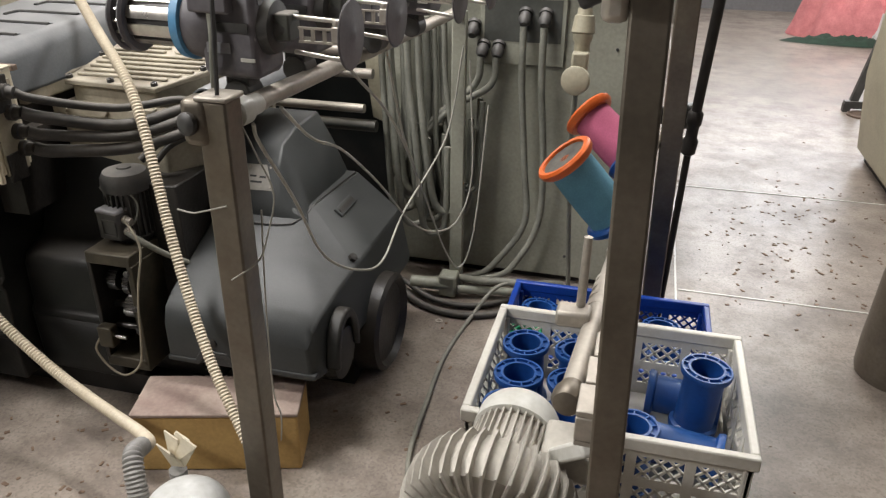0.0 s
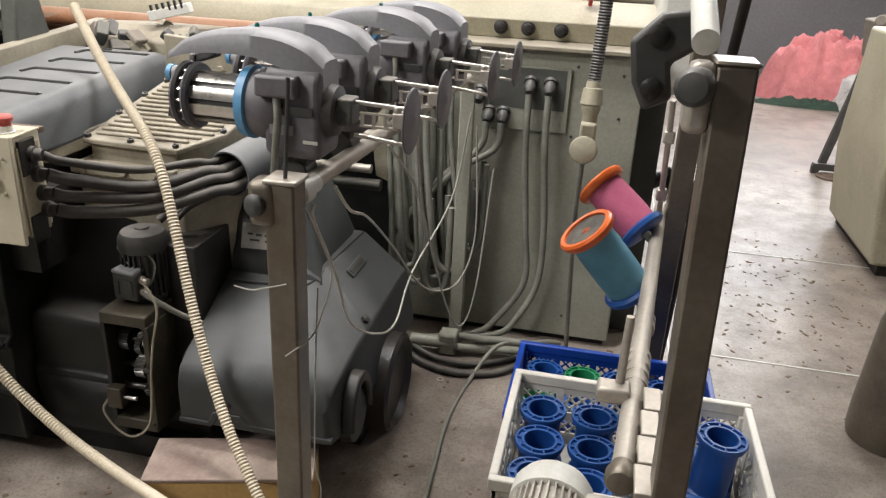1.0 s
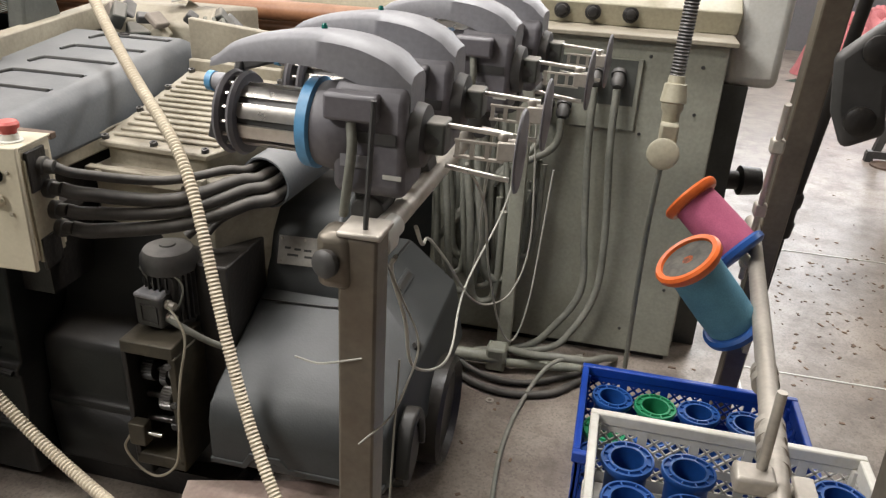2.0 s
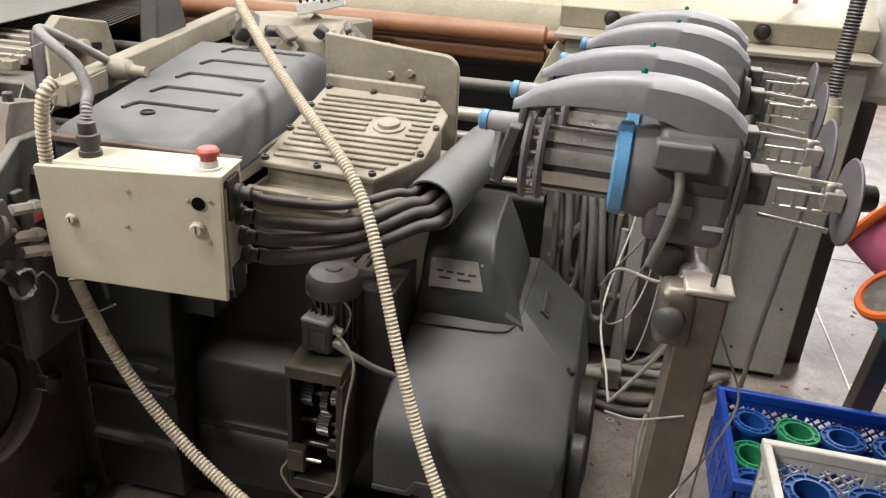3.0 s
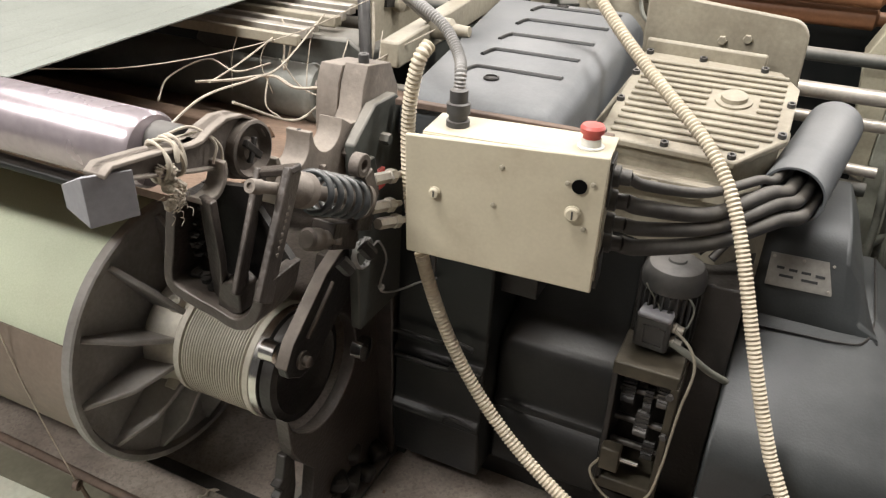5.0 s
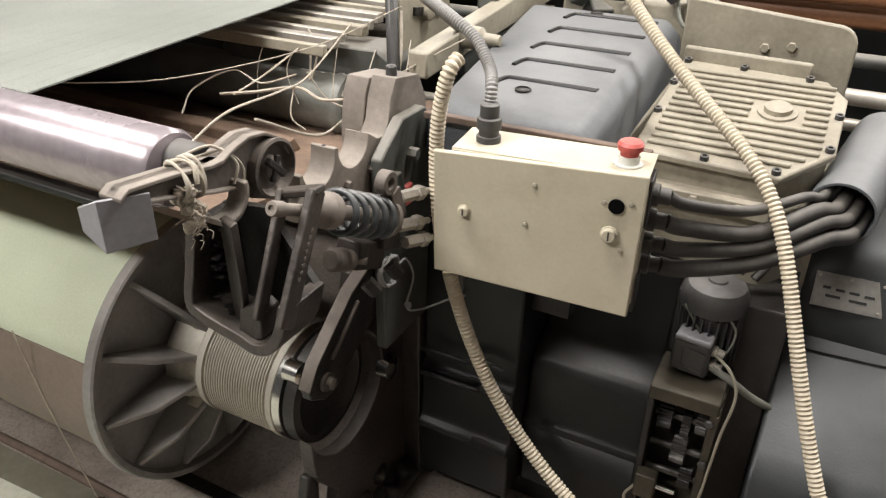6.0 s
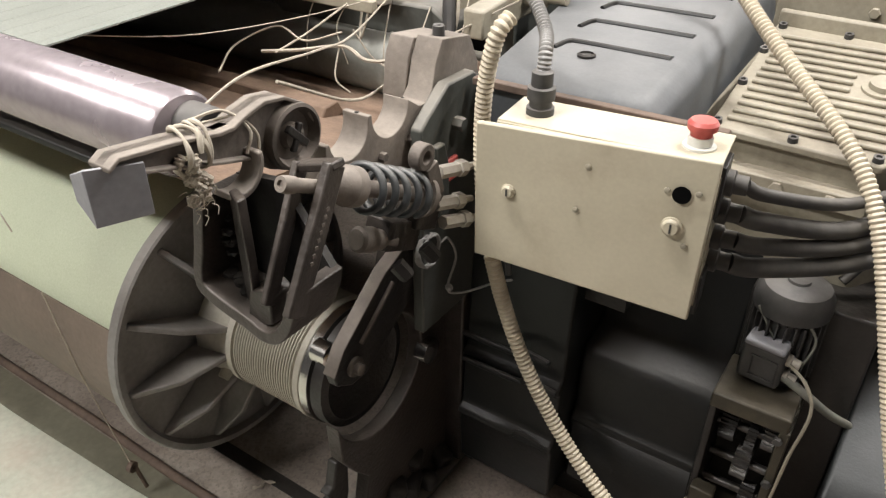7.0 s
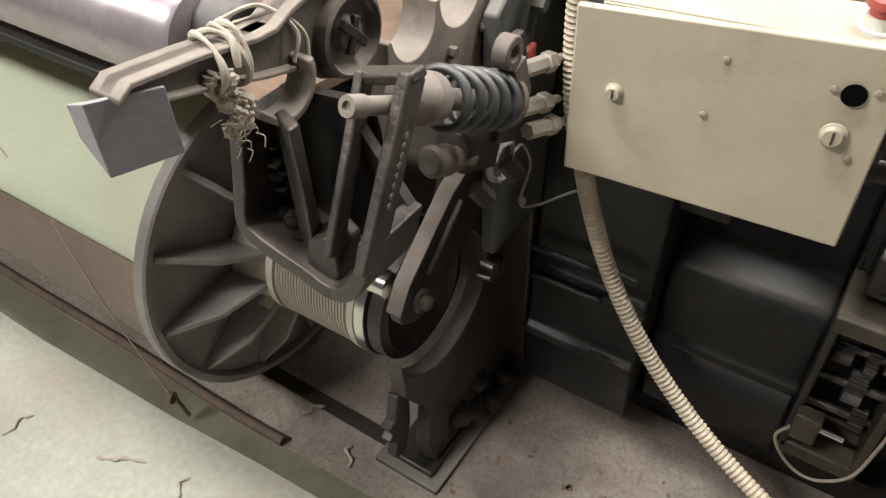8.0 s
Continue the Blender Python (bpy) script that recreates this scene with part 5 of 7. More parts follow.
# ---- hoses ----
bm = B()
corrugated(bm, bezier([(-1.765, 2.174, 1.267), (-1.188, 1.701, 0.761), (-1.292, 1.884, 1.285), (-1.232, 1.619, 0.295), (-0.755, 1.432, 0.021)], 120)[:90] +
           smooth_line([(-1.085, 1.612, 0.43), (-1.008, 1.55, 0.315), (-0.93, 1.492, 0.235), (-0.859, 1.441, 0.165), (-0.78, 1.38, 0.09), (-0.70, 1.32, 0.032), (-0.6, 1.25, 0.015)], 12)[2:], 0.0148, 0.0092, 0.2)
solo("corrugated_hose", bm, HOSE_CREAM, "dirty cream corrugated conduit hanging down to the floor", "hose", "corrugated conduits", angle=25)
bm = B()
corrugated(bm, bezier([(-1.817, 1.493, 0.788), (-1.742, 1.546, 0.365), (-1.467, 1.526, 0.124), (-1.005, 1.369, 0.222), (-0.935, 1.161, 0.401)], 160), 0.0148, 0.0092, 0.2)
solo("corrugated_hose", bm, HOSE_CREAM, "cream corrugated conduit curving from the control box to the floor", "hose", "corrugated conduits", angle=25)
bm = B()
corrugated(bm, smooth_line([(-1.832, 1.525, 0.77), (-1.856, 1.53, 0.84), (-1.868, 1.535, 0.92), (-1.871, 1.535, 1.0), (-1.864, 1.53, 1.08), (-1.85, 1.527, 1.145), (-1.842, 1.533, 1.172), (-1.836, 1.552, 1.186)], 20), 0.0145, 0.009, 0.2)
solo("corrugated_hose", bm, HOSE_CREAM, "short cream corrugated conduit beside the control box", "hose", "corrugated conduits", angle=25)
g = BOXP(-0.105, 0.06, 0.33)
bm = B()
corrugated(bm, smooth_line([g + V((0, 0, -0.01)), g + V((-0.004, 0.012, 0.025)), (-1.795, 1.59, 1.163), (-1.842, 1.628, 1.2), (-1.905, 1.65, 1.23), (-1.98, 1.70, 1.245), (-2.045, 1.80, 1.225), (-2.075, 1.93, 1.17), (-2.08, 2.05, 1.105)], 20), 0.0115, pitch=0.0062, depth=0.18)
solo("corrugated_hose", bm, HOSE_GREY, "grey corrugated conduit arching from the top of the control box", "hose", "corrugated conduits", angle=25)
# small cable end below the box
t = thing("box_plug", "short grey plug and wire below the control box", "plug", (-1.845, 1.6, 0.68))
bm = B()
lathe(bm, (-1.855, 1.62, 0.76), (0, 0.1, -1), [(0, 0.007), (0.02, 0.01), (0.05, 0.011), (0.07, 0.008), (0.1, 0.006)], 14)
part("body", bm, DARK_GREY, t)

# ---- rear of the loom: rollers, warp sheet, frames ----
bm = B()
for k in range(111):
    x = -2.455 - k * 0.026
    strut(bm, (x, 1.15, 1.134 + 0.0003 * (k % 2)), (x - 0.12, 3.0, 1.165), 0.0262, 0.003)
solo("warp_sheet", bm, WARP_SHEET, "flat sheet of grey-green warp yarns running off the back roller", "yarn", kind="stuff")
bm = B()
for k in range(30):
    x = -2.42 - k * 0.02
    rod(bm, (x, 2.2, 1.07), (x - 0.05, 3.4, 1.17), 0.0011, n=5)
solo("warp_yarns", bm, WARP_SHEET, "separate pale warp yarns stretched over the loom", "yarn", kind="stuff")
t = thing("cross_roller", "large dusty grey-green roller between the loom frames", "roller", (-3.5, 1.95, 0.84))
bm = B()
lathe(bm, (-5.2, 1.95, 0.905), (1, 0, 0), [(0, 0.08), (2.83, 0.08), (2.84, 0.085), (2.855, 0.085), (2.865, 0.08), (2.865, 0.03), (3.05, 0.03)], 44)
part("shell", bm, ROLLER_DUST, t, "dusty grey-green shell")
for a in (20, 140, 260):
    bm = B()
    hexbolt(bm, (-2.335, 1.95 + 0.055 * math.cos(radians(a)), 0.905 + 0.055 * math.sin(radians(a))), (1, 0, 0), 0.012, 0.02)
    part("bolt", bm, GALV, t)
bm = B()
prism(bm, [(1.2, 0.94), (1.2, 0.955), (1.45, 0.93), (1.6, 0.895), (1.85, 0.84), (2.3, 0.82), (2.3, 0.8), (1.85, 0.82), (1.6, 0.875), (1.45, 0.912)], "x", -5.2, -2.11)
solo("lint_tray", bm, WOOD_DUST, "brown tray under the rollers, thick with lint", "tray")
bm = B()
prism(bm, [(1.6, 0.88), (1.62, 0.912), (1.66, 0.915), (1.68, 0.88)], "x", -5.2, -2.3)
solo("cross_bar", bm, WOOD_DUST, "dark brown cross bar under the warp", "bar", bevel=0.004)
# pawls, arms and lumps on the cross bar
for k in range(9):
    y = 1.80 + 0.055 * k
    bm = B()
    span_box(bm, -5.0, -2.31 - 0.012 * (k % 3), y, y + (0.03 if k % 2 else 0.018), 1.062 + 0.004 * k, 1.088 + 0.004 * k)
    solo("drop_bar", bm, GALV if k % 3 else BEIGE_PAINT, "long dusty steel drop bar across the loom", "bar", "warp stop bars", bevel=0.003)
t = thing("warp_stop_unit", "grey cast warp stop unit with slotted plates and knobs", "bracket", (-2.3, 2.1, 0.85))
bm = B()
prism(bm, [(-2.75, 1.0), (-2.72, 1.05), (-2.25, 1.06), (-2.2, 1.03), (-2.2, 0.98), (-2.7, 0.97)], "y", 1.93, 2.05)
part("body", bm, FRAME_GREEN, t, bevel=0.008)
bm = B()
prism(bm, [(1.98, 1.0), (2.0, 1.17), (2.06, 1.21), (2.25, 1.17), (2.28, 1.06), (2.2, 1.0)], "x", -2.25, -2.22)
plate = part("slotted_plate", bm, BEIGE_PAINT, t, bevel=0.006)
bm = B()
strut(bm, (-2.217, 2.06, 1.13), (-2.217, 2.2, 1.11), 0.01, 0.02)
part("slot", bm, OIL_BLACK, plate)
bm = B()
lathe(bm, (-2.22, 2.12, 1.12), (1, 0, 0), [(0, 0.022), (0.02, 0.022), (0.024, 0.015)], 20)
part("knob", bm, BEIGE_PAINT, plate)
bm = B()
strut(bm, (-2.24, 1.99, 1.18), (-2.2, 1.93, 0.98), 0.03, 0.045)
part("clamp_arm", bm, DARK_GREY, t, bevel=0.01)
t = thing("loom_rail", "beige steel rail of the loom frame, running front to back", "rail", (-2.1, 2.3, 0.8))
bm = B()
prism(bm, [(1.86, 1.03), (1.86, 1.09), (2.75, 1.16), (2.75, 1.08)], "x", -2.12, -2.07)
part("rail", bm, BEIGE_PAINT, t, bevel=0.005)
bm = B()
lathe(bm, (-2.075, 2.05, 1.09), (1, 0, 0), [(0, 0.03), (0.05, 0.026), (0.06, 0.015), (0.1, 0.013)], 22)
part("boss", bm, BEIGE_PAINT, t)
bm = B()
span_box(bm, -2.11, -2.075, 2.0, 2.7, 0.0, 1.05)
part("web", bm, FRAME_GREEN, t)
bm = B()
prism(bm, [(2.3, 1.1), (2.33, 1.3), (2.42, 1.33), (2.47, 1.12)], "x", -2.16, -2.1)
part("upright_lug", bm, FRAME_GREEN, t, bevel=0.008)

# loose strings over the rollers
def string(points, r=0.0022, label="loose white cotton string knotted over the rollers"):
    bm = B()
    sweep(bm, smooth_line(points, 7), r * 0.75, 6)
    return solo("string", bm, STRING, label, "string", "loose strings")


string([(-2.62, 1.11, 1.085), (-2.60, 1.2, 1.112), (-2.45, 1.45, 1.08), (-2.3, 1.75, 1.1), (-2.2, 1.97, 1.16)], 0.0016)
string([(-2.66, 1.12, 1.09), (-2.655, 1.2, 1.112), (-2.7, 1.5, 1.1), (-2.62, 1.95, 1.09)])
string([(-2.08, 1.13, 1.11), (-2.1, 1.25, 1.13), (-2.2, 1.5, 1.08), (-2.28, 1.7, 1.05), (-2.33, 1.95, 1.11)], 0.003)
string([(-2.33, 1.72, 1.04), (-2.4, 1.68, 1.02), (-2.5, 1.7, 1.03), (-2.55, 1.62, 1.0), (-2.47, 1.5, 0.99)], 0.003)
string([(-2.3, 1.72, 1.05), (-2.26, 1.75, 0.98), (-2.2, 1.8, 0.96), (-2.16, 1.9, 1.0), (-2.18, 1.98, 1.08)])
string([(-2.6, 1.1, 1.08), (-2.585, 1.06, 1.0), (-2.6, 1.055, 0.9), (-2.56, 1.06, 0.8)])
string([(-2.64, 1.1, 1.07), (-2.6, 1.07, 0.98), (-2.63, 1.06, 0.88)])
string([(-2.62, 1.1, 0.62), (-2.59, 1.11, 0.4), (-2.565, 1.14, 0.13)])
string([(-2.2, 1.97, 1.15), (-2.19, 1.95, 1.05), (-2.2, 1.94, 0.98)], 0.005)
string([(-2.42, 1.9, 1.06), (-2.4, 1.86, 0.98), (-2.38, 1.87, 1.05), (-2.41, 1.88, 1.1)], 0.004)
for x in (-2.6, -2.625, -2.665):
    string([(x + 0.004 * math.sin(a * 0.07), 1.13 + 0.0632 * math.cos(radians(a)), 1.076 + 0.0632 * math.sin(radians(a))) for a in range(-60, 200, 20)], 0.002)
string([(-2.47, 1.62, 1.0), (-2.4, 1.66, 1.005), (-2.33, 1.72, 1.01), (-2.25, 1.70, 1.0), (-2.19, 1.735, 1.0), (-2.155, 1.73, 0.995)], 0.0055)
string([(-2.44, 1.63, 1.0), (-2.41, 1.70, 1.03), (-2.38, 1.8, 1.075)], 0.003)
string([(-2.17, 1.73, 1.0), (-2.13, 1.6, 1.0), (-2.08, 1.45, 1.03), (-2.04, 1.25, 1.13)], 0.0035)
string([(-2.19, 1.74, 1.0), (-2.1, 1.86, 1.06), (-2.02, 1.95, 1.11)], 0.0028)
string([(-2.34, 1.72, 1.01), (-2.33, 1.69, 0.95), (-2.3, 1.7, 0.92)], 0.0025)
for s in range(4):
    x = -2.25 - 0.11 * s
    string([(x, 1.93, 1.06), (x + 0.02 * math.sin(s * 2.1), 1.88, 0.99), (x + 0.03 * math.sin(s), 1.86, 0.92 + 0.02 * math.cos(s))])
# rag tied round the lever arm
rng = random.Random(4)
t = thing("tied_rag", "beige cotton rag knotted round the lever arm", "rag", (-2.03, 1.07, 1.0))
bm = B()
pts = [V((-2.022 + 0.027 * math.cos(i * 0.9) + 0.003 * math.sin(i * 2.3), 1.07 + 0.018 * math.sin(i * 0.35), 1.1 + 0.03 * math.sin(i * 0.9))) for i in range(25)]
sweep(bm, smooth_line(pts, 4), lambda i: 0.0032 + 0.0012 * math.sin(i * 0.7), 7)
part("knot", bm, STRING, t)
bm = B()
for k in range(4):
    a = rng.uniform(0, 6.28)
    x, y = -2.0 + rng.uniform(-0.006, 0.004), 1.052 + rng.uniform(-0.012, 0.012)
    n = rng.uniform(0.04, 0.075)
    line = [V((x, y, 1.1))] + [V((x + 0.008 * math.sin(a + j * 2.1), y + 0.003 * j + 0.008 * math.cos(a + j * 1.9), 1.1 - n * j / 5)) for j in range(1, 6)]
    sweep(bm, smooth_line(line, 8), lambda i, a=a: 0.0045 + 0.0022 * math.sin(i * 0.37 + a) + 0.0012 * math.sin(i * 1.9 + a), 7)
for k in range(60):
    p = V((-2.0 + rng.gauss(0, 0.005), 1.058 + rng.gauss(0, 0.006), 1.04 + rng.gauss(0, 0.01)))
    q = p + V((rng.gauss(0, 0.006), rng.gauss(0, 0.006), rng.gauss(0, 0.007)))
    sweep(bm, smooth_line([p, p.lerp(q, 0.5) + V((0.004, 0.003, 0.004)), q], 4), 0.0006, 4)
tagged(part("frayed_tail", bm, STRING, t), kind="stuff")
string([(-2.05, 1.12, 1.11), (-2.02, 1.15, 1.115), (-2.005, 1.17, 1.09), (-2.0, 1.165, 1.06)], 0.003)
string([(-2.05, 1.1, 1.12), (-2.03, 1.14, 1.125), (-2.0, 1.155, 1.1), (-2.0, 1.145, 1.07)], 0.003)

# ---- front of the loom seen over the gearbox ----
t = thing("cloth_roller_set", "two brown rubber cloth rollers and a cream breast cover", "roller", (-2.0, 3.0, 0.9))
for y, z, r in ((3.0, 1.12, 0.036), (3.06, 1.045, 0.036)):
    bm = B()
    lathe(bm, (-4.6, y, z), (1, 0, 0), [(0, r), (3.55, r), (3.56, r * 0.6), (3.62, r * 0.6)], 32)
    part("roller", bm, COPPER_ROLL, t)
bm = B()
prism(bm, [(3.1, 1.17), (3.12, 1.22), (3.3, 1.26), (3.32, 1.1), (3.1, 1.1)], "x", -4.6, -0.98)
part("breast_cover", bm, CREAM_PANEL, t, "cream enamelled breast cover", bevel=0.012, segments=3)
bm = B()
span_box(bm, -4.6, -0.98, 3.12, 3.3, 0.0, 1.1)
part("apron", bm, DARK_CASING, t)
# rods crossing the dark gap
for i, (y, z, r, m) in enumerate(((2.62, 0.92, 0.022, GALV), (2.7, 0.82, 0.018, GALV), (2.78, 0.98, 0.02, FRAME_GREEN), (2.6, 0.72, 0.016, GALV), (2.72, 0.62, 0.022, FRAME_GREEN), (2.85, 0.86, 0.02, FRAME_GREEN))):
    bm = B()
    rod(bm, (-4.5, y, z), (-0.965, y, z), r)
    solo("cross_rod", bm, m, "dusty steel rod crossing the loom", "rod", "loom cross rods")
# lint-covered device with toothed white block
t = thing("reed_device", "lint-covered grey mechanism with a white toothed block", "mechanism", (-1.75, 2.7, 0.9))
bm = B()
prism(bm, [(2.55, 0.9), (2.55, 1.12), (2.62, 1.17), (2.9, 1.14), (2.9, 0.9)], "x", -2.0, -1.64)
part("casting", bm, BEIGE_PAINT, t, bevel=0.01)
bm = B()
add_box(bm, (-1.72, 2.62, 1.215), (0.15, 0.05, 0.035), Euler((0, radians(-14), radians(12))).to_matrix())
block = part("toothed_block", bm, WHITE_CAP, t, "white plastic toothed block", bevel=0.003)
for k in range(6):
    bm = B()
    add_box(bm, (-1.775 + k * 0.021, 2.59 + k * 0.004, 1.222 + k * 0.005), (0.008, 0.012, 0.03), Euler((0, radians(-14), radians(12))).to_matrix())
    part("tooth", bm, OIL_BLACK, block)
for k in range(16):
    bm = B()
    p = V((-2.0 + rng.random() * 0.42, 2.5 + rng.random() * 0.25, 1.07 + rng.random() * 0.08))
    add_box(bm, p, (0.03 + rng.random() * 0.05, 0.03 + rng.random() * 0.04, 0.02 + rng.random() * 0.05), Euler((rng.random(), rng.random(), rng.random() * 3)).to_matrix())
    part("linkage", bm, (CAST_LIGHT, DARK_GREY, BEIGE_PAINT, FRAME_GREEN)[k % 4], t, bevel=0.006)
for k in range(4):
    bm = B()
    a = V((-1.68 + k * 0.03, 2.55, 1.15))
    sweep(bm, smooth_line([a, a + V((0.03, -0.03, -0.07)), a + V((0.08, -0.02, -0.09)), a + V((0.12, 0.0, -0.02))], 8), 0.006, 8)
    part("thin_hose", bm, CABLE_GREY, t)

# ---- electrical cabinet ----
def cabinet():
    t = thing("electrical_cabinet", "sage grey electrical cabinet with cable glands, dusty and stained", "cabinet", (-0.5, 3.0, 0))
    bm = B()
    span_box(bm, -0.965, -0.05, 2.83, 3.3, 0.03, 1.15)
    body = part("body", bm, CABINET_PAINT, t, bevel=0.006)
    bm = B()
    span_box(bm, -0.95, -0.065, 2.86, 3.28, 0.0, 0.03)
    part("plinth", bm, OIL_BLACK, t)
    bm = B()
    span_box(bm, -0.60, -0.30, 2.818, 2.83, 0.86, 1.09)
    gp = part("gland_plate", bm, CABINET_PAINT, body, bevel=0.002)
    bm = B()
    span_box(bm, -0.585, -0.315, 2.8165, 2.8185, 0.94, 1.085)
    part("dark_panel", bm, FRAME_GREEN, body, "dark recessed panel")
    for x, z in ((-0.44, 1.045), (-0.37, 1.045), (-0.53, 0.93), (-0.585, 0.93), (-0.62, 1.0)):
        bm = B()
        lathe(bm, (x, 2.818, z), (0, -0.75, -0.65), [(0, 0.024), (0.012, 0.024), (0.013, 0.019), (0.03, 0.019), (0.031, 0.023), (0.046, 0.022), (0.06, 0.014)], 16)
        part("gland", bm, DARK_GREY, body)
    for x, z in ((-0.12, 1.08), (-0.12, 0.93), (-0.11, 0.3), (-0.28, 1.1), (-0.28, 0.85), (-0.24, 0.12)):
        bm = B()
        lathe(bm, (x, 2.83, z), (0, -1, 0), [(0, 0.006), (0.003, 0.005)], 10)
        part("screw", bm, DARK_GREY, body)
    bm = B()
    span_box(bm, -1.0, -0.03, 2.8, 3.25, 1.15, 1.165)
    part("top_ledge", bm, BEIGE_PAINT, t, bevel=0.003)
    bm = B()
    prism(bm, [(2.96, 1.165), (2.94, 1.235), (3.05, 1.29), (3.28, 1.29), (3.28, 1.165)], "x", -1.0, -0.02)
    panel = part("switch_panel", bm, CREAM_PANEL, t, "cream switch panel with black rotary knobs", bevel=0.004)
    for x in (-0.83, -0.74, -0.58, -0.48, -0.36):
        bm = B()
        lathe(bm, (x, 2.946, 1.205), (0, -1, 0.1), [(0, 0.026), (0.006, 0.026), (0.008, 0.018), (0.026, 0.016), (0.028, 0.01)], 20)
        part("rotary_knob", bm, OIL_BLACK, panel)
    bm = B()
    lathe(bm, (-0.27, 3.02, 1.29), (0, 0, 1), [(0, 0.008), (0.02, 0.008), (0.03, 0.03), (0.04, 0.032)], 20)
    part("red_knob", bm, RED, panel, "red mushroom knob")
    bm = B()
    prism(bm, [(-1.02, 0.62), (-0.965, 0.6), (-0.965, 1.1), (-1.0, 1.12), (-1.06, 0.98)], "y", 2.83, 2.95)
    part("side_cover", bm, CREAM_PANEL, t, bevel=0.004)
    return t


cabinet()
# rounded white guard at the cabinet's far corner
bm = B()
prism(bm, [(3.0, 1.0), (3.0, 1.36), (3.05, 1.4), (3.45, 1.4), (3.5, 1.35), (3.5, 1.05), (3.42, 0.98), (3.1, 0.98)], "x", -0.03, 0.14)
solo("guard_hood", bm, WHITE_CAP, "rounded off-white guard hood at the cabinet corner", "guard", bevel=0.03, segments=4)
t = thing("drive_pulley", "dark oily shaft end with black discs under the guard", "pulley", (0.08, 3.1, 0.5))
bm = B()
lathe(bm, (-0.05, 3.15, 0.62), (1, 0.2, 0), [(0, 0.05), (0.06, 0.05), (0.07, 0.035), (0.16, 0.035), (0.17, 0.055), (0.24, 0.05)], 28)
part("shaft", bm, OIL_BLACK, t)
bm = B()
span_box(bm, -0.048, 0.05, 3.0, 3.3, 0.0, 1.0)
part("bracket", bm, FRAME_GREEN, t)
# machine frame running on behind the cabinet
t = thing("loom_front_frame", "beige front rail of the loom with grey fittings", "rail", (-0.6, 3.5, 0))
bm = B()
span_box(bm, -0.97, 0.0, 3.45, 3.6, 0.0, 1.24)
part("beam", bm, BEIGE_PAINT, t, bevel=0.01)
bm = B()
rod(bm, (-0.97, 3.42, 1.3), (0.05, 3.42, 1.3), 0.02)
part("tube_rail", bm, GALV, t)
for k in range(9):
    bm = B()
    x = -0.92 + k * 0.105
    add_box(bm, (x, 3.45 + 0.03 * math.sin(k * 2.3), 1.3 + 0.02 * math.cos(k)), (0.05 + 0.02 * (k % 3), 0.05, 0.09 + 0.03 * (k % 2)))
    part("fitting", bm, (GALV, DARK_GREY, CAST_LIGHT)[k % 3], t, bevel=0.008)

# hanging cable bundle
rng = random.Random(11)
for k in range(15):
    x0 = -0.95 + 0.0165 * k + rng.random() * 0.015
    y = 2.78 - rng.random() * 0.1
    bottom = 0.36 - 0.1 * rng.random() + 0.012 * abs(k - 6)
    sway = 0.02 + 0.05 * rng.random()
    bm = B()
    sweep(bm, smooth_line([(x0, y, 1.02), (x0 + 0.01, y - 0.01, 0.8), (x0 + 0.03 + 0.02 * math.sin(k), y - 0.03, 0.55), (x0 + sway, y - 0.02, bottom), (x0 + sway + 0.05, y, bottom - 0.04), (x0 + sway + 0.08, y + 0.01, bottom + 0.02), (x0 + sway + 0.085, y + 0.015, bottom + 0.3)], 7), 0.0095 + 0.005 * rng.random(), 10)
    solo("hanging_cable", bm, CABLE_GREY, "grey-green control cable hanging in a loop before the cabinet", "cable", "hanging cables", angle=60)
for k, (x, z, xe, ze) in enumerate(((-0.44, 1.0, -0.62, 0.06), (-0.37, 1.0, -0.60, 0.045), (-0.53, 0.89, -0.86, 0.5), (-0.585, 0.89, -0.92, 0.42))):
    bm = B()
    y = 2.775
    if k < 2:
        pts = [(x, y, z), (x + 0.005, y - 0.005, 0.8), (x + 0.03, y - 0.005, 0.5), (x + 0.045 - 0.02 * k, y - 0.01, 0.28), (x - 0.04, y - 0.04, 0.13), (x - 0.12, y - 0.07, 0.06), (xe - 0.12, y - 0.11, 0.03)]
    else:
        pts = [(x, y, z), (x - 0.02, y - 0.01, z - 0.1), ((x + xe) / 2, y - 0.04, (z + ze) / 2), (xe, y - 0.05, ze)]
    sweep(bm, smooth_line(pts, 9), 0.0125, 12)
    solo("cabinet_cable", bm, CABLE_GREY, "thick grey-green cable running down from its gland", "cable", "cabinet cables", angle=60)
# upright strip holding the bundle and the conduit on the floor
bm = B()
span_box(bm, -0.665, -0.615, 2.66, 2.69, 0.0, 1.06)
solo("cable_post", bm, CABINET_PAINT, "flat sage grey upright carrying the cables", "post", bevel=0.004)
t = thing("floor_conduit", "dusty pale conduit along the cabinet foot with a junction clamp", "conduit", (-0.6, 2.62, 0))
bm = B()
rod(bm, (-0.80, 2.6, 0.05), (-0.62, 2.61, 0.05), 0.024)
rod(bm, (-0.62, 2.61, 0.035), (-0.36, 2.66, 0.03), 0.016)
part("pipe", bm, CABINET_PAINT, t)
bm = B()
add_box(bm, (-0.655, 2.62, 0.05), (0.07, 0.07, 0.09))
part("junction", bm, CABINET_PAINT, t, bevel=0.01)
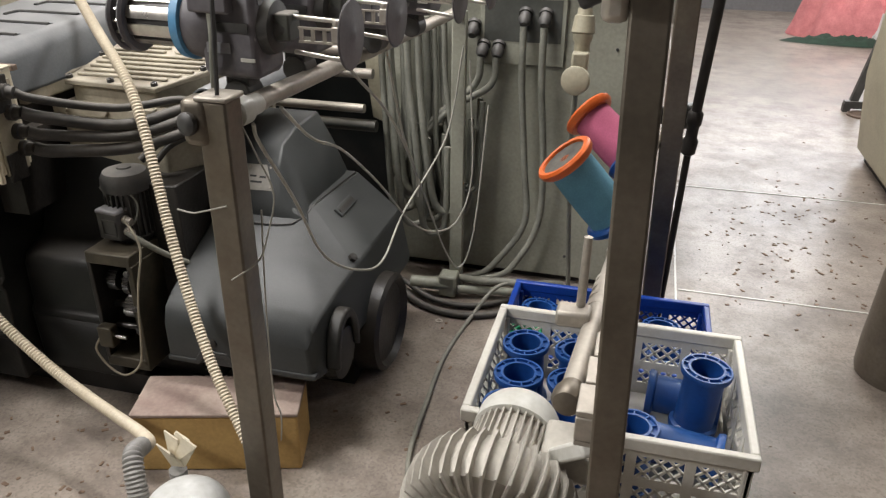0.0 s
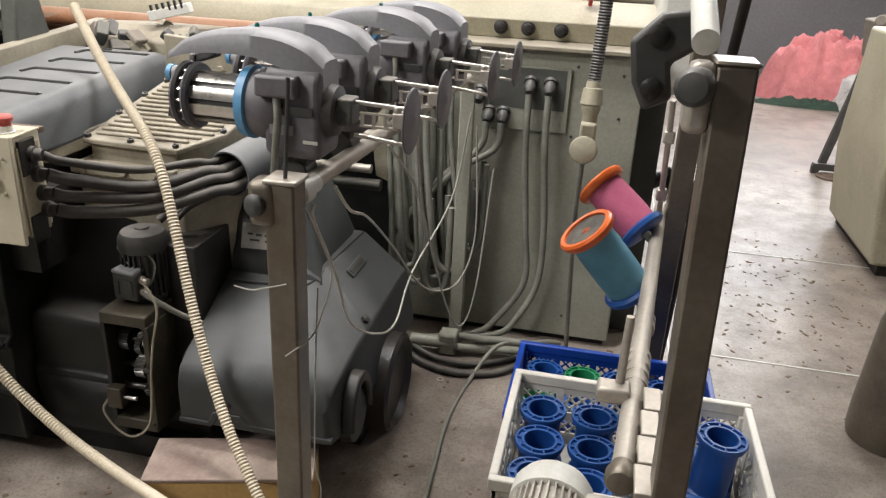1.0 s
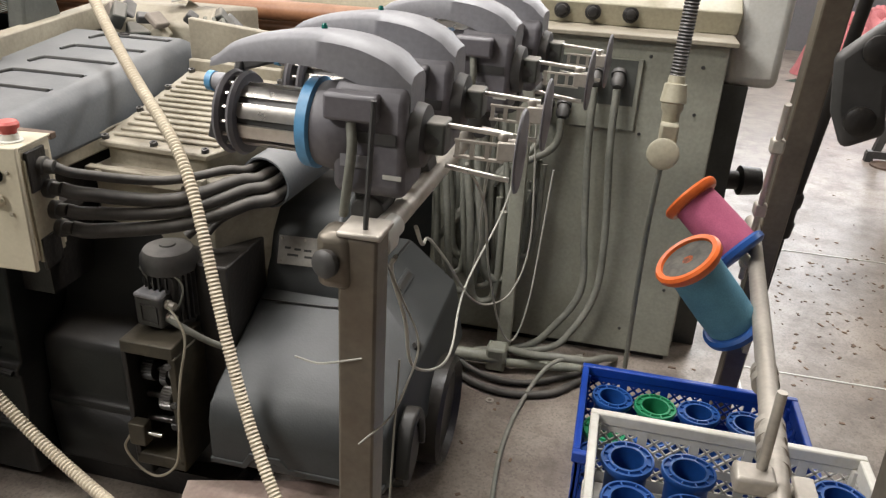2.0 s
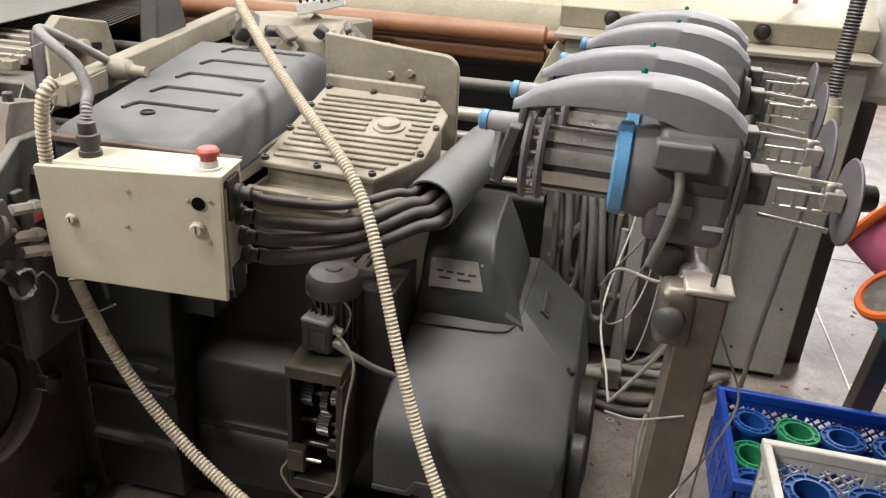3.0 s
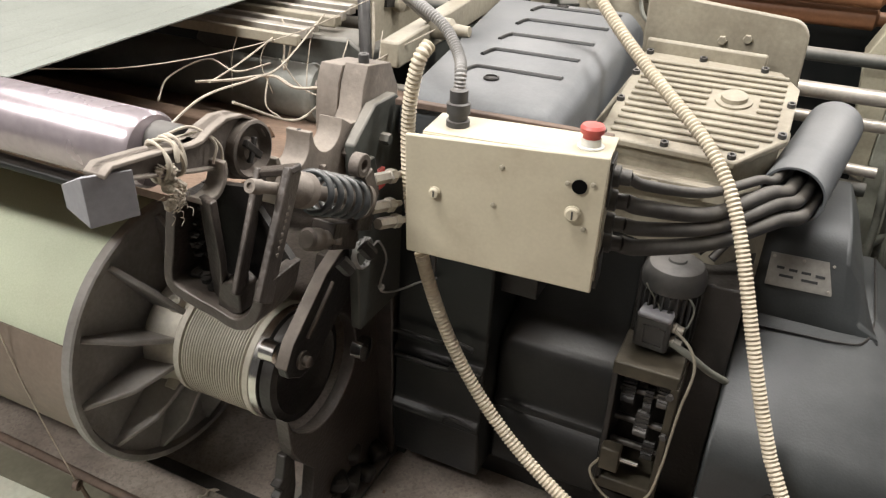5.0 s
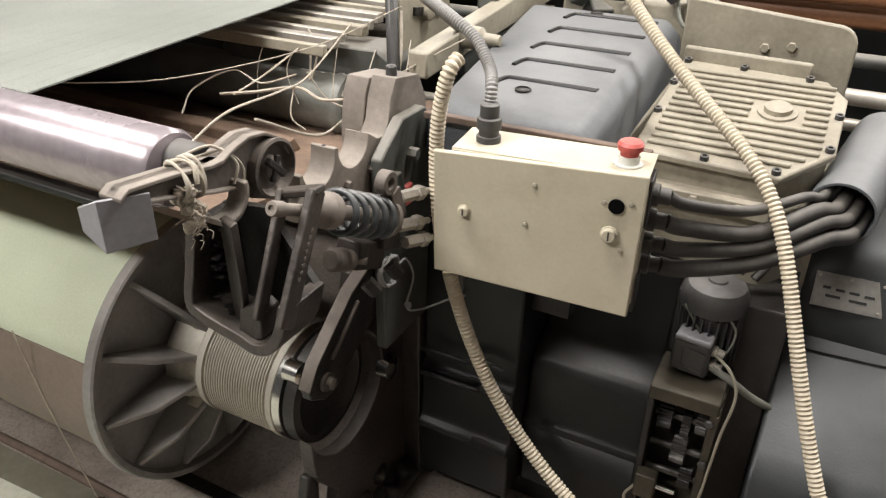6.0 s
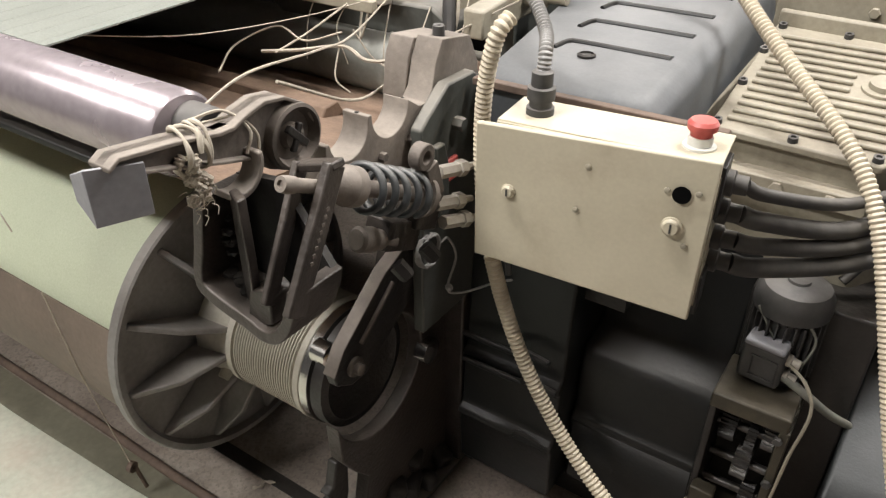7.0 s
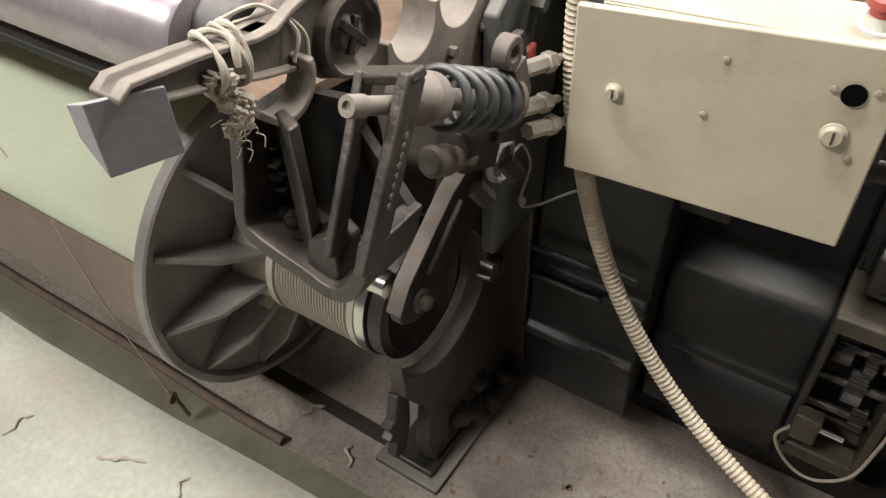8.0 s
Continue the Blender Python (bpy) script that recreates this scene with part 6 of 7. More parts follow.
for k, pts in enumerate((
        [(-0.86, 2.58, 0.05), (-0.74, 2.5, 0.018), (-0.6, 2.46, 0.014), (-0.45, 2.5, 0.014), (-0.36, 2.6, 0.014)],
        [(-0.84, 2.62, 0.04), (-0.70, 2.54, 0.02), (-0.55, 2.53, 0.016), (-0.4, 2.62, 0.016), (-0.3, 2.72, 0.016)],
        [(-0.62, 2.66, 0.06), (-0.52, 2.62, 0.08), (-0.44, 2.6, 0.1), (-0.34, 2.62, 0.09), (-0.28, 2.72, 0.05), (-0.24, 2.78, 0.02)],
        [(-0.36, 2.63, 0.1), (-0.46, 2.56, 0.09), (-0.53, 2.45, 0.012), (-0.56, 2.2, 0.008), (-0.55, 1.95, 0.008), (-0.53, 1.7, 0.008), (-0.47, 1.5, 0.008)])):
    bm = B()
    sweep(bm, smooth_line(pts, 9), (0.013, 0.011, 0.014, 0.0075)[k], 10)
    solo("floor_cable", bm, (CABLE_BLACK, CABLE_BLACK, CABLE_GREY, CABLE_GREY)[k], "dusty cable lying in loops on the terrazzo", "cable", "floor cables", angle=60)
bm = B()
lathe(bm, (-0.64, 2.42, 0.0), (0, 0, 1), [(0, 0.007), (0, 0.014), (0.003, 0.014), (0.003, 0.007)], 20, closed=True)
solo("washer", bm, GALV, "small steel washer dropped on the floor", "washer")

# plug hanging from a grey conduit
t = thing("power_plug", "cream industrial plug joined to a socket, hanging on its cable", "plug", (-0.22, 2.47, 0.82))
c = V((-0.215, 2.5, 1.07))
bm = B()
corrugated(bm, [c + V((0.0, 0.02, 0.03)), c + V((0.01, 0.06, 0.3)), c + V((0.03, 0.12, 0.9)), c + V((0.05, 0.16, 1.6)), c + V((0.05, 0.16, 2.9))], 0.021, pitch=0.009)
part("conduit", bm, DARK_GREY, t, "dark grey flexible conduit dropping from the ceiling")
bm = B()
lathe(bm, c + V((0, 0.01, 0.04)), (0, -0.15, -1), [(0, 0.022), (0.02, 0.024), (0.022, 0.03), (0.07, 0.036), (0.075, 0.03), (0.09, 0.03), (0.1, 0.024), (0.14, 0.024)], 22)
part("plug_body", bm, CREAM_PANEL, t, "cream plug body")
bm = B()
add_box(bm, c + V((0.0, -0.03, -0.13)), (0.05, 0.045, 0.1))
part("socket_body", bm, CREAM_PANEL, t, "cream socket body", bevel=0.008)
bm = B()
lathe(bm, c + V((-0.005, -0.045, -0.165)), (-0.2, -1, 0.15), [(0, 0.044), (0.018, 0.044), (0.022, 0.036)], 32)
part("flap", bm, CREAM_PANEL, t, "round cream cover flap", bevel=0.002)
bm = B()
sweep(bm, smooth_line([c + V((-0.005, -0.03, -0.18)), c + V((-0.01, 0.0, -0.4)), c + V((0.0, 0.12, -0.75)), c + V((0.01, 0.2, -1.03))], 8), 0.0085, 10)
part("lead", bm, CABLE_GREY, t)

# ---- weft feeders on their stand ----
def smooth_at(x, xs, ys):
    """The value at x of a curve through (xs, ys)."""
    i = max(0, min(len(xs) - 2, sum(1 for v in xs if v <= x) - 1))
    p = [ys[max(0, min(len(ys) - 1, i + j))] for j in (-1, 0, 1, 2)]
    u = (x - xs[i]) / (xs[i + 1] - xs[i])
    return 0.5 * (2 * p[1] + (p[2] - p[0]) * u + (2 * p[0] - 5 * p[1] + 4 * p[2] - p[3]) * u * u + (3 * p[1] - p[0] - 3 * p[2] + p[3]) * u ** 3)


def weft_feeder():
    """Axis along x, drum end towards minus x; origin on the axis at the blue ring."""
    t = thing("weft_feeder", "mauve-grey yarn feeder with a blue ring and slotted metal drum", "yarn feeder", (0, 0, 0), "weft feeders")
    bm = B()
    lathe(bm, (0.012, 0, 0), (1, 0, 0), [(0, 0.068), (0.03, 0.074), (0.06, 0.068), (0.075, 0.06)], 44)
    part("ring_housing", bm, FEEDER_GREY, t)
    bm = B()
    lathe(bm, (-0.012, 0, 0), (1, 0, 0), [(0, 0.06), (0.004, 0.073), (0.022, 0.075), (0.026, 0.068)], 44)
    part("blue_ring", bm, FEEDER_BLUE, t, "blue plastic ring")
    bm = B()
    prism(bm, [(-0.06, -0.085), (-0.062, 0.06), (-0.045, 0.085), (0.045, 0.085), (0.062, 0.06), (0.06, -0.085), (0.045, -0.095), (-0.045, -0.095)], "x", 0.05, 0.168)
    body = part("motor_case", bm, FEEDER_GREY, t, bevel=0.012, segments=3)
    bm = B()
    lathe(bm, (0.165, 0, 0.0), (1, 0, 0), [(0, 0.055), (0.022, 0.05), (0.026, 0.03), (0.05, 0.026), (0.052, 0.016)], 32)
    part("rear_boss", bm, DARK_GREY, t, "dark grey rear boss")
    bm = B()
    span_box(bm, 0.19, 0.222, -0.026, 0.026, -0.022, 0.03)
    part("rear_block", bm, FRAME_GREEN, t, bevel=0.004)
    # arched top cowl reaching forward over the drum
    xs = [-0.178, -0.14, -0.09, -0.03, 0.03, 0.09, 0.14, 0.17]
    top = [0.088, 0.115, 0.134, 0.146, 0.15, 0.144, 0.126, 0.1]
    low = [0.074, 0.086, 0.094, 0.098, 0.096, 0.08, 0.055, 0.045]
    wid = [0.014, 0.022, 0.03, 0.036, 0.042, 0.046, 0.046, 0.042]
    rows = []
    fine = [xs[0] + (xs[-1] - xs[0]) * i / 27 for i in range(28)]
    for x, a, b, w in [(x, *(float(v) for v in (smooth_at(x, xs, top), smooth_at(x, xs, low), smooth_at(x, xs, wid)))) for x in fine]:
        rows.append([(x, -w, b), (x, -w, a - 0.012), (x, -w * 0.7, a - 0.002), (x, 0, a), (x, w * 0.7, a - 0.002), (x, w, a - 0.012), (x, w, b)])
    bm = B()
    loft(bm, rows)
    cowl = part("cowl", bm, FEEDER_TOP, t, "pale grey arched cowl", angle=50)
    bm = B()
    lathe(bm, (0.012, 0.008, 0.148), (0, 0, 1), [(0, 0.005), (0.006, 0.005), (0.009, 0.003)], 12)
    part("indicator", bm, LED_GREEN, cowl, "small green indicator lens")
    bm = B()
    add_box(bm, (0.085, -0.066, 0.052), (0.085, 0.036, 0.042))
    cap = part("connector", bm, FEEDER_GREY, t, "square connector cap", bevel=0.006)
    bm = B()
    sweep(bm, smooth_line([(0.085, -0.072, 0.03), (0.09, -0.08, -0.01), (0.082, -0.076, -0.07), (0.07, -0.06, -0.13)], 8), 0.008, 10)
    part("lead", bm, CABLE_GREY, t)
    # drum with slots
    bm = B()
    lathe(bm, (-0.125, 0, 0), (1, 0, 0), [(0, 0.02), (0, 0.046), (0.12, 0.05)], 40)
    drum = part("drum", bm, DARK_GREY, t)
    for k in range(9):
        a = 2 * math.pi * k / 9
        bm = B()
        prof = [((0.0525) * math.cos(a + q), (0.0525) * math.sin(a + q)) for q in (-0.24, -0.12, 0, 0.12, 0.24)] + [(0.046 * math.cos(a + q), 0.046 * math.sin(a + q)) for q in (0.24, -0.24)]
        prism(bm, prof, "x", -0.126, -0.012)
        part("drum_bar", bm, DRUM_ALU, drum, "satin metal drum segment", angle=30)
    for x0 in (-0.128, -0.152):
        bm = B()
        lathe(bm, (x0, 0, 0), (1, 0, 0), [(0, 0.05), (0, 0.066), (0.006, 0.07), (0.012, 0.066), (0.012, 0.05)], 40, closed=True)
        part("guard_ring", bm, FEEDER_GREY, t)
    for k in range(16):
        a = 2 * math.pi * k / 16
        bm = B()
        rod(bm, (-0.145, 0.058 * math.cos(a), 0.058 * math.sin(a)), (-0.124, 0.058 * math.cos(a), 0.058 * math.sin(a)), 0.0035, n=6)
        part("brush_pin", bm, DRUM_ALU, t)
    # front arm with eyelet and blue tip, carried beside the cowl
    bm = B()
    strut(bm, (-0.10, 0.05, 0.085), (-0.17, 0.075, 0.06), 0.018, 0.02)
    strut(bm, (-0.165, 0.075, 0.07), (-0.175, 0.05, -0.02), 0.014, 0.035, up=(0, 1, 0))
    add_box(bm, (-0.185, 0.03, -0.01), (0.022, 0.035, 0.1), Euler((0, 0.25, 0)).to_matrix())
    part("eyelet_arm", bm, DARK_GREY, t, bevel=0.004)
    bm = B()
    lathe(bm, (-0.17, 0.085, 0.02), (-1, 0.12, 0.04), [(-0.02, 0.014), (0, 0.022), (0.04, 0.018), (0.06, 0.016)], 22)
    part("tension_arm", bm, FEEDER_TOP, t)
    bm = B()
    lathe(bm, (-0.23, 0.092, 0.022), (-1, 0.12, 0.04), [(0, 0.018), (0.012, 0.018), (0.016, 0.012)], 22)
    part("blue_tip", bm, FEEDER_BLUE, t, "blue plastic tip")
    bm = B()
    strut(bm, (-0.205, 0.085, 0.01), (-0.21, 0.088, -0.06), 0.02, 0.014)
    part("drop_leg", bm, FEEDER_TOP, t, bevel=0.003)
    # label panels
    for (x, y, z, w, h, m) in ((0.09, -0.0635, -0.035, 0.05, 0.02, FEEDER_TOP), (0.115, -0.0635, 0.005, 0.08, 0.018, DARK_GREY), (0.15, -0.063, -0.055, 0.03, 0.007, WHITE_CAP)):
        bm = B()
        add_box(bm, (x, y, z), (w, 0.0025, h))
        part("label", bm, m, body)
    # clamp to the pipe
    bm = B()
    add_box(bm, (0.1, 0.0, -0.11), (0.05, 0.05, 0.04))
    lathe(bm, (0.1, -0.03, -0.135), (0, 1, 0), [(0, 0.03), (0.06, 0.03)], 24)
    part("pipe_clamp", bm, DARK_GREY, t, bevel=0.003)
    # yarn brake behind, with the round balloon plate
    bm = B()
    rod(bm, (0.22, 0.0, -0.045), (0.325, 0.0, -0.055), 0.0045, n=10)
    rod(bm, (0.22, 0.0, 0.022), (0.325, 0.0, 0.018), 0.0045, n=10)
    part("brake_rod", bm, DRUM_ALU, t)
    bm = B()
    for z in (-0.022, 0.004):
        strut(bm, (0.235, -0.01, z), (0.315, -0.01, z), 0.008, 0.004)
    for k in range(4):
        strut(bm, (0.24 + k * 0.024, -0.01, -0.022), (0.24 + k * 0.024, -0.01, 0.004), 0.007, 0.005, up=(0, 1, 0))
    part("brake_comb", bm, GALV, t)
    bm = B()
    add_box(bm, (0.318, 0.0, -0.005), (0.03, 0.03, 0.03))
    lathe(bm, (0.31, 0.0, 0.008), (0, 0, 1), [(0, 0.008), (0.01, 0.009), (0.014, 0.006)], 14)
    part("brake_holder", bm, GALV, t, bevel=0.004)
    bm = B()
    lathe(bm, (0.335, 0, -0.005), (1, 0.0, 0), [(0, 0.01), (0.001, 0.065), (0.003, 0.067), (0.006, 0.065), (0.01, 0.012), (0.012, 0.006)], 40)
    part("balloon_plate", bm, FEEDER_GREY, t, "round mauve-grey balloon plate")
    return t


feeder = weft_feeder()
feeder.matrix_basis = pose(-0.762, 1.29, 1.24, 0, 1, 0)
feeder.scale = (0.83, 0.83, 0.83)
for dx, dy, dz, turn in ((0.012, 0.2, 0.0, -1), (0.06, 0.5, -0.002, -3), (0.085, 0.72, -0.004, -4)):
    copy_thing(feeder, pose(-0.762 + dx, 1.29 + dy, 1.24 + dz, 0, 1, turn))

# stand of the feeders
t = thing("feeder_stand", "tarnished square steel post with a side clamp and galvanised pipe", "stand", (-0.65, 1.16, 0))
A0, A1 = V((-0.668, 1.175, 0.0)), V((-0.645, 1.147, 1.155))
bm = B()
strut(bm, A0, A1, 0.05, 0.05, up=(0, 1, 0))
part("post", bm, POST_STEEL, t, bevel=0.004)
bm = B()
add_box(bm, A1 + V((0.002, 0, 0.003)), (0.056, 0.056, 0.008))
part("top_cap", bm, GALV, t, bevel=0.003)
bm = B()
add_box(bm, A1 + V((-0.03, -0.005, -0.035)), (0.045, 0.05, 0.075))
part("side_clamp", bm, POST_STEEL, t, bevel=0.012, segments=3)
bm = B()
lathe(bm, A1 + V((-0.036, -0.03, -0.035)), (-0.3, -1, 0.1), [(0, 0.018), (0.008, 0.018), (0.012, 0.013), (0.013, 0.005)], 24)
part("clamp_bolt", bm, DARK_GREY, t, "rounded dark bolt head")
bm = B()
rod(bm, (-0.648, 1.155, 1.122), (-0.64, 2.665, 1.06), 0.0165)
part("feeder_pipe", bm, GALV, t, "dusty galvanised pipe carrying the feeders")
bm = B()
lathe(bm, (-0.647, 1.19, 1.118), (0.07, 1, -0.01), [(0, 0.024), (0.03, 0.024), (0.032, 0.018), (0.07, 0.017)], 24)
part("collar", bm, WHITE_CAP, t)
bm = B()
rod(bm, A1 + V((0.005, -0.01, 0.0)), A1 + V((0.012, 0.0, 0.16)), 0.0035, n=8)
part("thin_rod", bm, DARK_GREY, t)
bm = B()
span_box(bm, -0.74, -0.6, 1.1, 1.25, 0.0, 0.008)
part("foot_plate", bm, POST_STEEL, t)
# white wires hanging from the feeders
wires = (
    [(-0.62, 1.2, 1.1), (-0.64, 1.25, 1.05), (-0.66, 1.4, 0.885), (-0.698, 1.6, 0.66), (-0.695, 1.8, 0.52), (-0.698, 2.0, 0.45), (-0.726, 2.3, 0.48), (-0.664, 2.6, 0.646), (-0.62, 2.65, 0.95)],
    [(-0.62, 1.3, 1.1), (-0.66, 1.5, 0.98), (-0.72, 1.8, 0.85), (-0.74, 2.1, 0.65), (-0.72, 2.35, 0.42), (-0.68, 2.5, 0.32), (-0.62, 2.6, 0.33), (-0.58, 2.65, 0.5), (-0.6, 2.66, 0.9)],
    [(-0.61, 1.6, 1.1), (-0.62, 1.9, 0.9), (-0.66, 2.3, 0.55), (-0.64, 2.5, 0.25), (-0.6, 2.58, 0.15), (-0.56, 2.62, 0.3), (-0.53, 2.66, 0.75)],
    [(-0.60, 1.8, 1.1), (-0.66, 2.1, 0.8), (-0.7, 2.35, 0.6), (-0.74, 2.5, 0.45)],
    [(-0.63, 1.17, 1.12), (-0.6, 1.165, 1.06), (-0.575, 1.16, 1.0), (-0.59, 1.155, 0.93), (-0.61, 1.15, 0.88), (-0.64, 1.11, 0.86)],
    [(-0.6, 1.16, 0.97), (-0.605, 1.15, 0.8), (-0.61, 1.15, 0.62), (-0.6, 1.15, 0.56), (-0.605, 1.15, 0.5)],
    [(-0.64, 1.125, 0.986), (-0.68, 1.122, 0.974), (-0.704, 1.125, 0.967), (-0.735, 1.13, 0.968)])
for k, pts in enumerate(wires):
    bm = B()
    sweep(bm, smooth_line(pts, 8), 0.0034 if k < 4 else 0.0015, 8)
    solo("signal_wire", bm, CABLE_WHITE, "thin off-white wire drooping from the feeder pipe", "wire", "feeder wires", angle=60)
bm = B()
sweep(bm, [A0.lerp(A1, 0.22) + V((0.04 * math.cos(i * 0.5), 0.042 * math.sin(i * 0.5), 0.004 * math.sin(i * 1.7))) for i in range(28)], 0.0035, 6)
sweep(bm, smooth_line([A0.lerp(A1, 0.22) + V((-0.03, -0.035, 0)), A0.lerp(A1, 0.22) + V((-0.05, -0.045, -0.03)), A0.lerp(A1, 0.22) + V((-0.045, -0.05, -0.07))], 6), 0.0035, 6)
sweep(bm, smooth_line([A0.lerp(A1, 0.22) + V((-0.03, -0.035, 0)), A0.lerp(A1, 0.22) + V((-0.06, -0.05, 0.02)), A0.lerp(A1, 0.22) + V((-0.08, -0.05, 0.03))], 6), 0.003, 6)
solo("tied_string", bm, STRING, "white string tied round the steel post", "string")

# ---- creel posts, bar and hanging bobbins ----
t = thing("creel_stand", "two tarnished steel creel posts joined by a dusty pipe", "stand", (0.02, 1.8, 0))
B0, B1 = V((0.004, 1.02, 0.0)), V((-0.029, 1.067, 1.392))
bm = B()
strut(bm, B0, B1, 0.047, 0.06, up=(0, 1, 0))
part("post", bm, POST_STEEL, t, bevel=0.004)
bm = B()
add_box(bm, B1 + V((0, 0, 0.003)), (0.052, 0.062, 0.006))
part("top_cap", bm, POST_STEEL, t, bevel=0.003)
bm = B()
strut(bm, (0.095, 2.53, 0.0), (0.052, 2.13, 1.6), 0.06, 0.06, up=(0, 1, 0))
part("post", bm, POST_STEEL, t, bevel=0.004)
bm = B()
span_box(bm, -0.07, 0.06, 0.96, 1.08, 0.0, 0.008)
part("foot_plate", bm, POST_STEEL, t)
bm = B()
rod(bm, (-0.077, 1.09, 0.747), (0.03, 2.36, 0.775), 0.0185)
part("creel_pipe", bm, GALV, t, "dusty pale creel pipe")
bm = B()
lathe(bm, (-0.078, 1.09, 0.75), (-0.1, -1, 0.1), [(-0.03, 0.02), (-0.012, 0.02), (-0.01, 0.025), (0.01, 0.025), (0.018, 0.02), (0.022, 0.008)], 28)
part("end_knob", bm, POST_STEEL, t, "dark rounded end knob")
for y in (1.36, 1.43, 1.6):
    bm = B()
    x = -0.085 + (y - 1.0) * 0.085
    lathe(bm, (x, y, 0.747), (0.085, 1, 0.02), [(0, 0.0245), (0.022, 0.0245), (0.024, 0.02), (0.034, 0.02), (0.036, 0.0245), (0.05, 0.0245)], 24)
    part("clamp_ring", bm, GALV, t)
# rack plate with square holes
for k in range(4):
    y = 1.06 + k * 0.075
    x = -0.052 + (y - 1.0) * 0.085
    for at, size in (((x, y, 0.722), (0.03, 0.07, 0.01)), ((x, y, 0.774), (0.03, 0.07, 0.01)), ((x, y - 0.033, 0.748), (0.03, 0.008, 0.041)), ((x, y + 0.02, 0.748), (0.03, 0.01, 0.041))):
        bm = B()
        add_box(bm, at, size)
        part("rack_bar", bm, GALV, t, bevel=0.002)
bm = B()
rod(bm, (-0.085, 1.32, 0.76), (-0.083, 1.33, 0.91), 0.0085, 0.0075)
part("peg", bm, GALV, t)
bm = B()
add_box(bm, (-0.095, 1.31, 0.765), (0.06, 0.045, 0.03))
part("peg_holder", bm, GALV, t, bevel=0.006)
# clamp with big round heads at the post top
bm = B()
add_box(bm, B1 + V((-0.037, -0.01, -0.04)), (0.032, 0.045, 0.085))
part("top_clamp", bm, GALV, t, bevel=0.01)
bm = B()
lathe(bm, B1 + V((-0.045, -0.048, -0.022)), (-0.3, -1, 0.1), [(0, 0.023), (0.012, 0.023), (0.02, 0.017), (0.022, 0.006)], 26)
part("clamp_knob", bm, DARK_GREY, t, "dark round clamp knob")
bm = B()
rod(bm, B1 + V((-0.035, 0.02, 0.02)), B1 + V((-0.03, 0.4, 0.14)), 0.017)
part("upper_pipe", bm, WHITE_CAP, t)
bm = B()
prism(bm, [(-0.15, 1.39), (-0.11, 1.43), (-0.05, 1.44), (-0.03, 1.4), (-0.09, 1.36), (-0.08, 1.31), (-0.12, 1.29), (-0.14, 1.33)], "y", 1.24, 1.26)
part("guide_plate", bm, DARK_GREY, t, "dark two-lobed guide plate", bevel=0.008, segments=3)
for p in ((-0.112, 1.24, 1.4), (-0.112, 1.24, 1.325)):
    bm = B()
    lathe(bm, p, (0, -1, 0), [(0, 0.016), (0.006, 0.016), (0.01, 0.01)], 18)
    part("guide_roller", bm, OIL_BLACK, t)
# thin rods along the rear post
bm = B()
rod(bm, (0.03, 2.33, 0.62), (-0.005, 2.1, 1.15), 0.008, n=10)
part("side_rod", bm, GALV, t)
for u in (0.12, 0.45, 0.8):
    bm = B()
    add_box(bm, V((0.03, 2.33, 0.62)).lerp(V((-0.005, 2.1, 1.15)), u), (0.03, 0.03, 0.035))
    part("rod_clip", bm, GALV, t, bevel=0.005)
t = thing("black_strut", "black telescopic strut with a knurled joint", "strut", (0.16, 2.6, 0))
bm = B()
rod(bm, (0.125, 2.55, 0.02), (0.135, 2.45, 0.75), 0.011)
rod(bm, (0.135, 2.45, 0.75), (0.16, 2.3, 1.5), 0.015)
part("rod", bm, OIL_BLACK, t)
bm = B()
lathe(bm, (0.134, 2.46, 0.7), (0.02, -0.15, 0.75), [(0, 0.012), (0.01, 0.022), (0.05, 0.024), (0.06, 0.018), (0.1, 0.018), (0.11, 0.023), (0.14, 0.023), (0.15, 0.016)], 18)
part("joint", bm, OIL_BLACK, t)
bm = B()
span_box(bm, 0.1, 0.15, 2.53, 2.58, 0.0, 0.02)
part("foot", bm, OIL_BLACK, t)


def hanging_bobbin(base, top, yarn, label):
    base, top = V(base), V(top)
    d = top - base
    n = d.length
    t = thing("yarn_bobbin", label, "bobbin", base, "bobbins on the creel pipe")
    bm = B()
    lathe(bm, base, d, [(0.012, 0.054), (n * 0.3, 0.056), (n * 0.7, 0.0555), (n - 0.012, 0.054)], 40)
    part("yarn", bm, yarn, t, angle=60)
    bm = B()
    lathe(bm, base, d, [(-0.012, 0.03), (-0.01, 0.06), (-0.004, 0.068), (0.008, 0.069), (0.014, 0.062), (0.014, 0.03)], 40)
    part("base_flange", bm, BLUE_BOBBIN, t, "blue base flange")
    bm = B()
    lathe(bm, base, d, [(n - 0.014, 0.05), (n - 0.012, 0.066), (n - 0.004, 0.0725), (n + 0.006, 0.073), (n + 0.012, 0.068), (n + 0.011, 0.058), (n + 0.004, 0.056)], 44)
    part("top_flange", bm, ORANGE, t, "bright orange top flange")
    bm = B()
    lathe(bm, base, d, [(n, 0.057), (n + 0.005, 0.057), (n + 0.006, 0.03), (n + 0.004, 0.012)], 36)
    part("end_face", bm, CORE_DARK, t, "dusty dark end face")
    bm = B()
    rod(bm, base - d.normalized() * 0.05, base, 0.012, n=12)
    strut(bm, base - d.normalized() * 0.045 + V((0, -0.03, 0)), base - d.normalized() * 0.045 + V((0, 0.03, 0)), 0.012, 0.03)
    part("spindle_clip", bm, GALV, t, bevel=0.002)
    return t


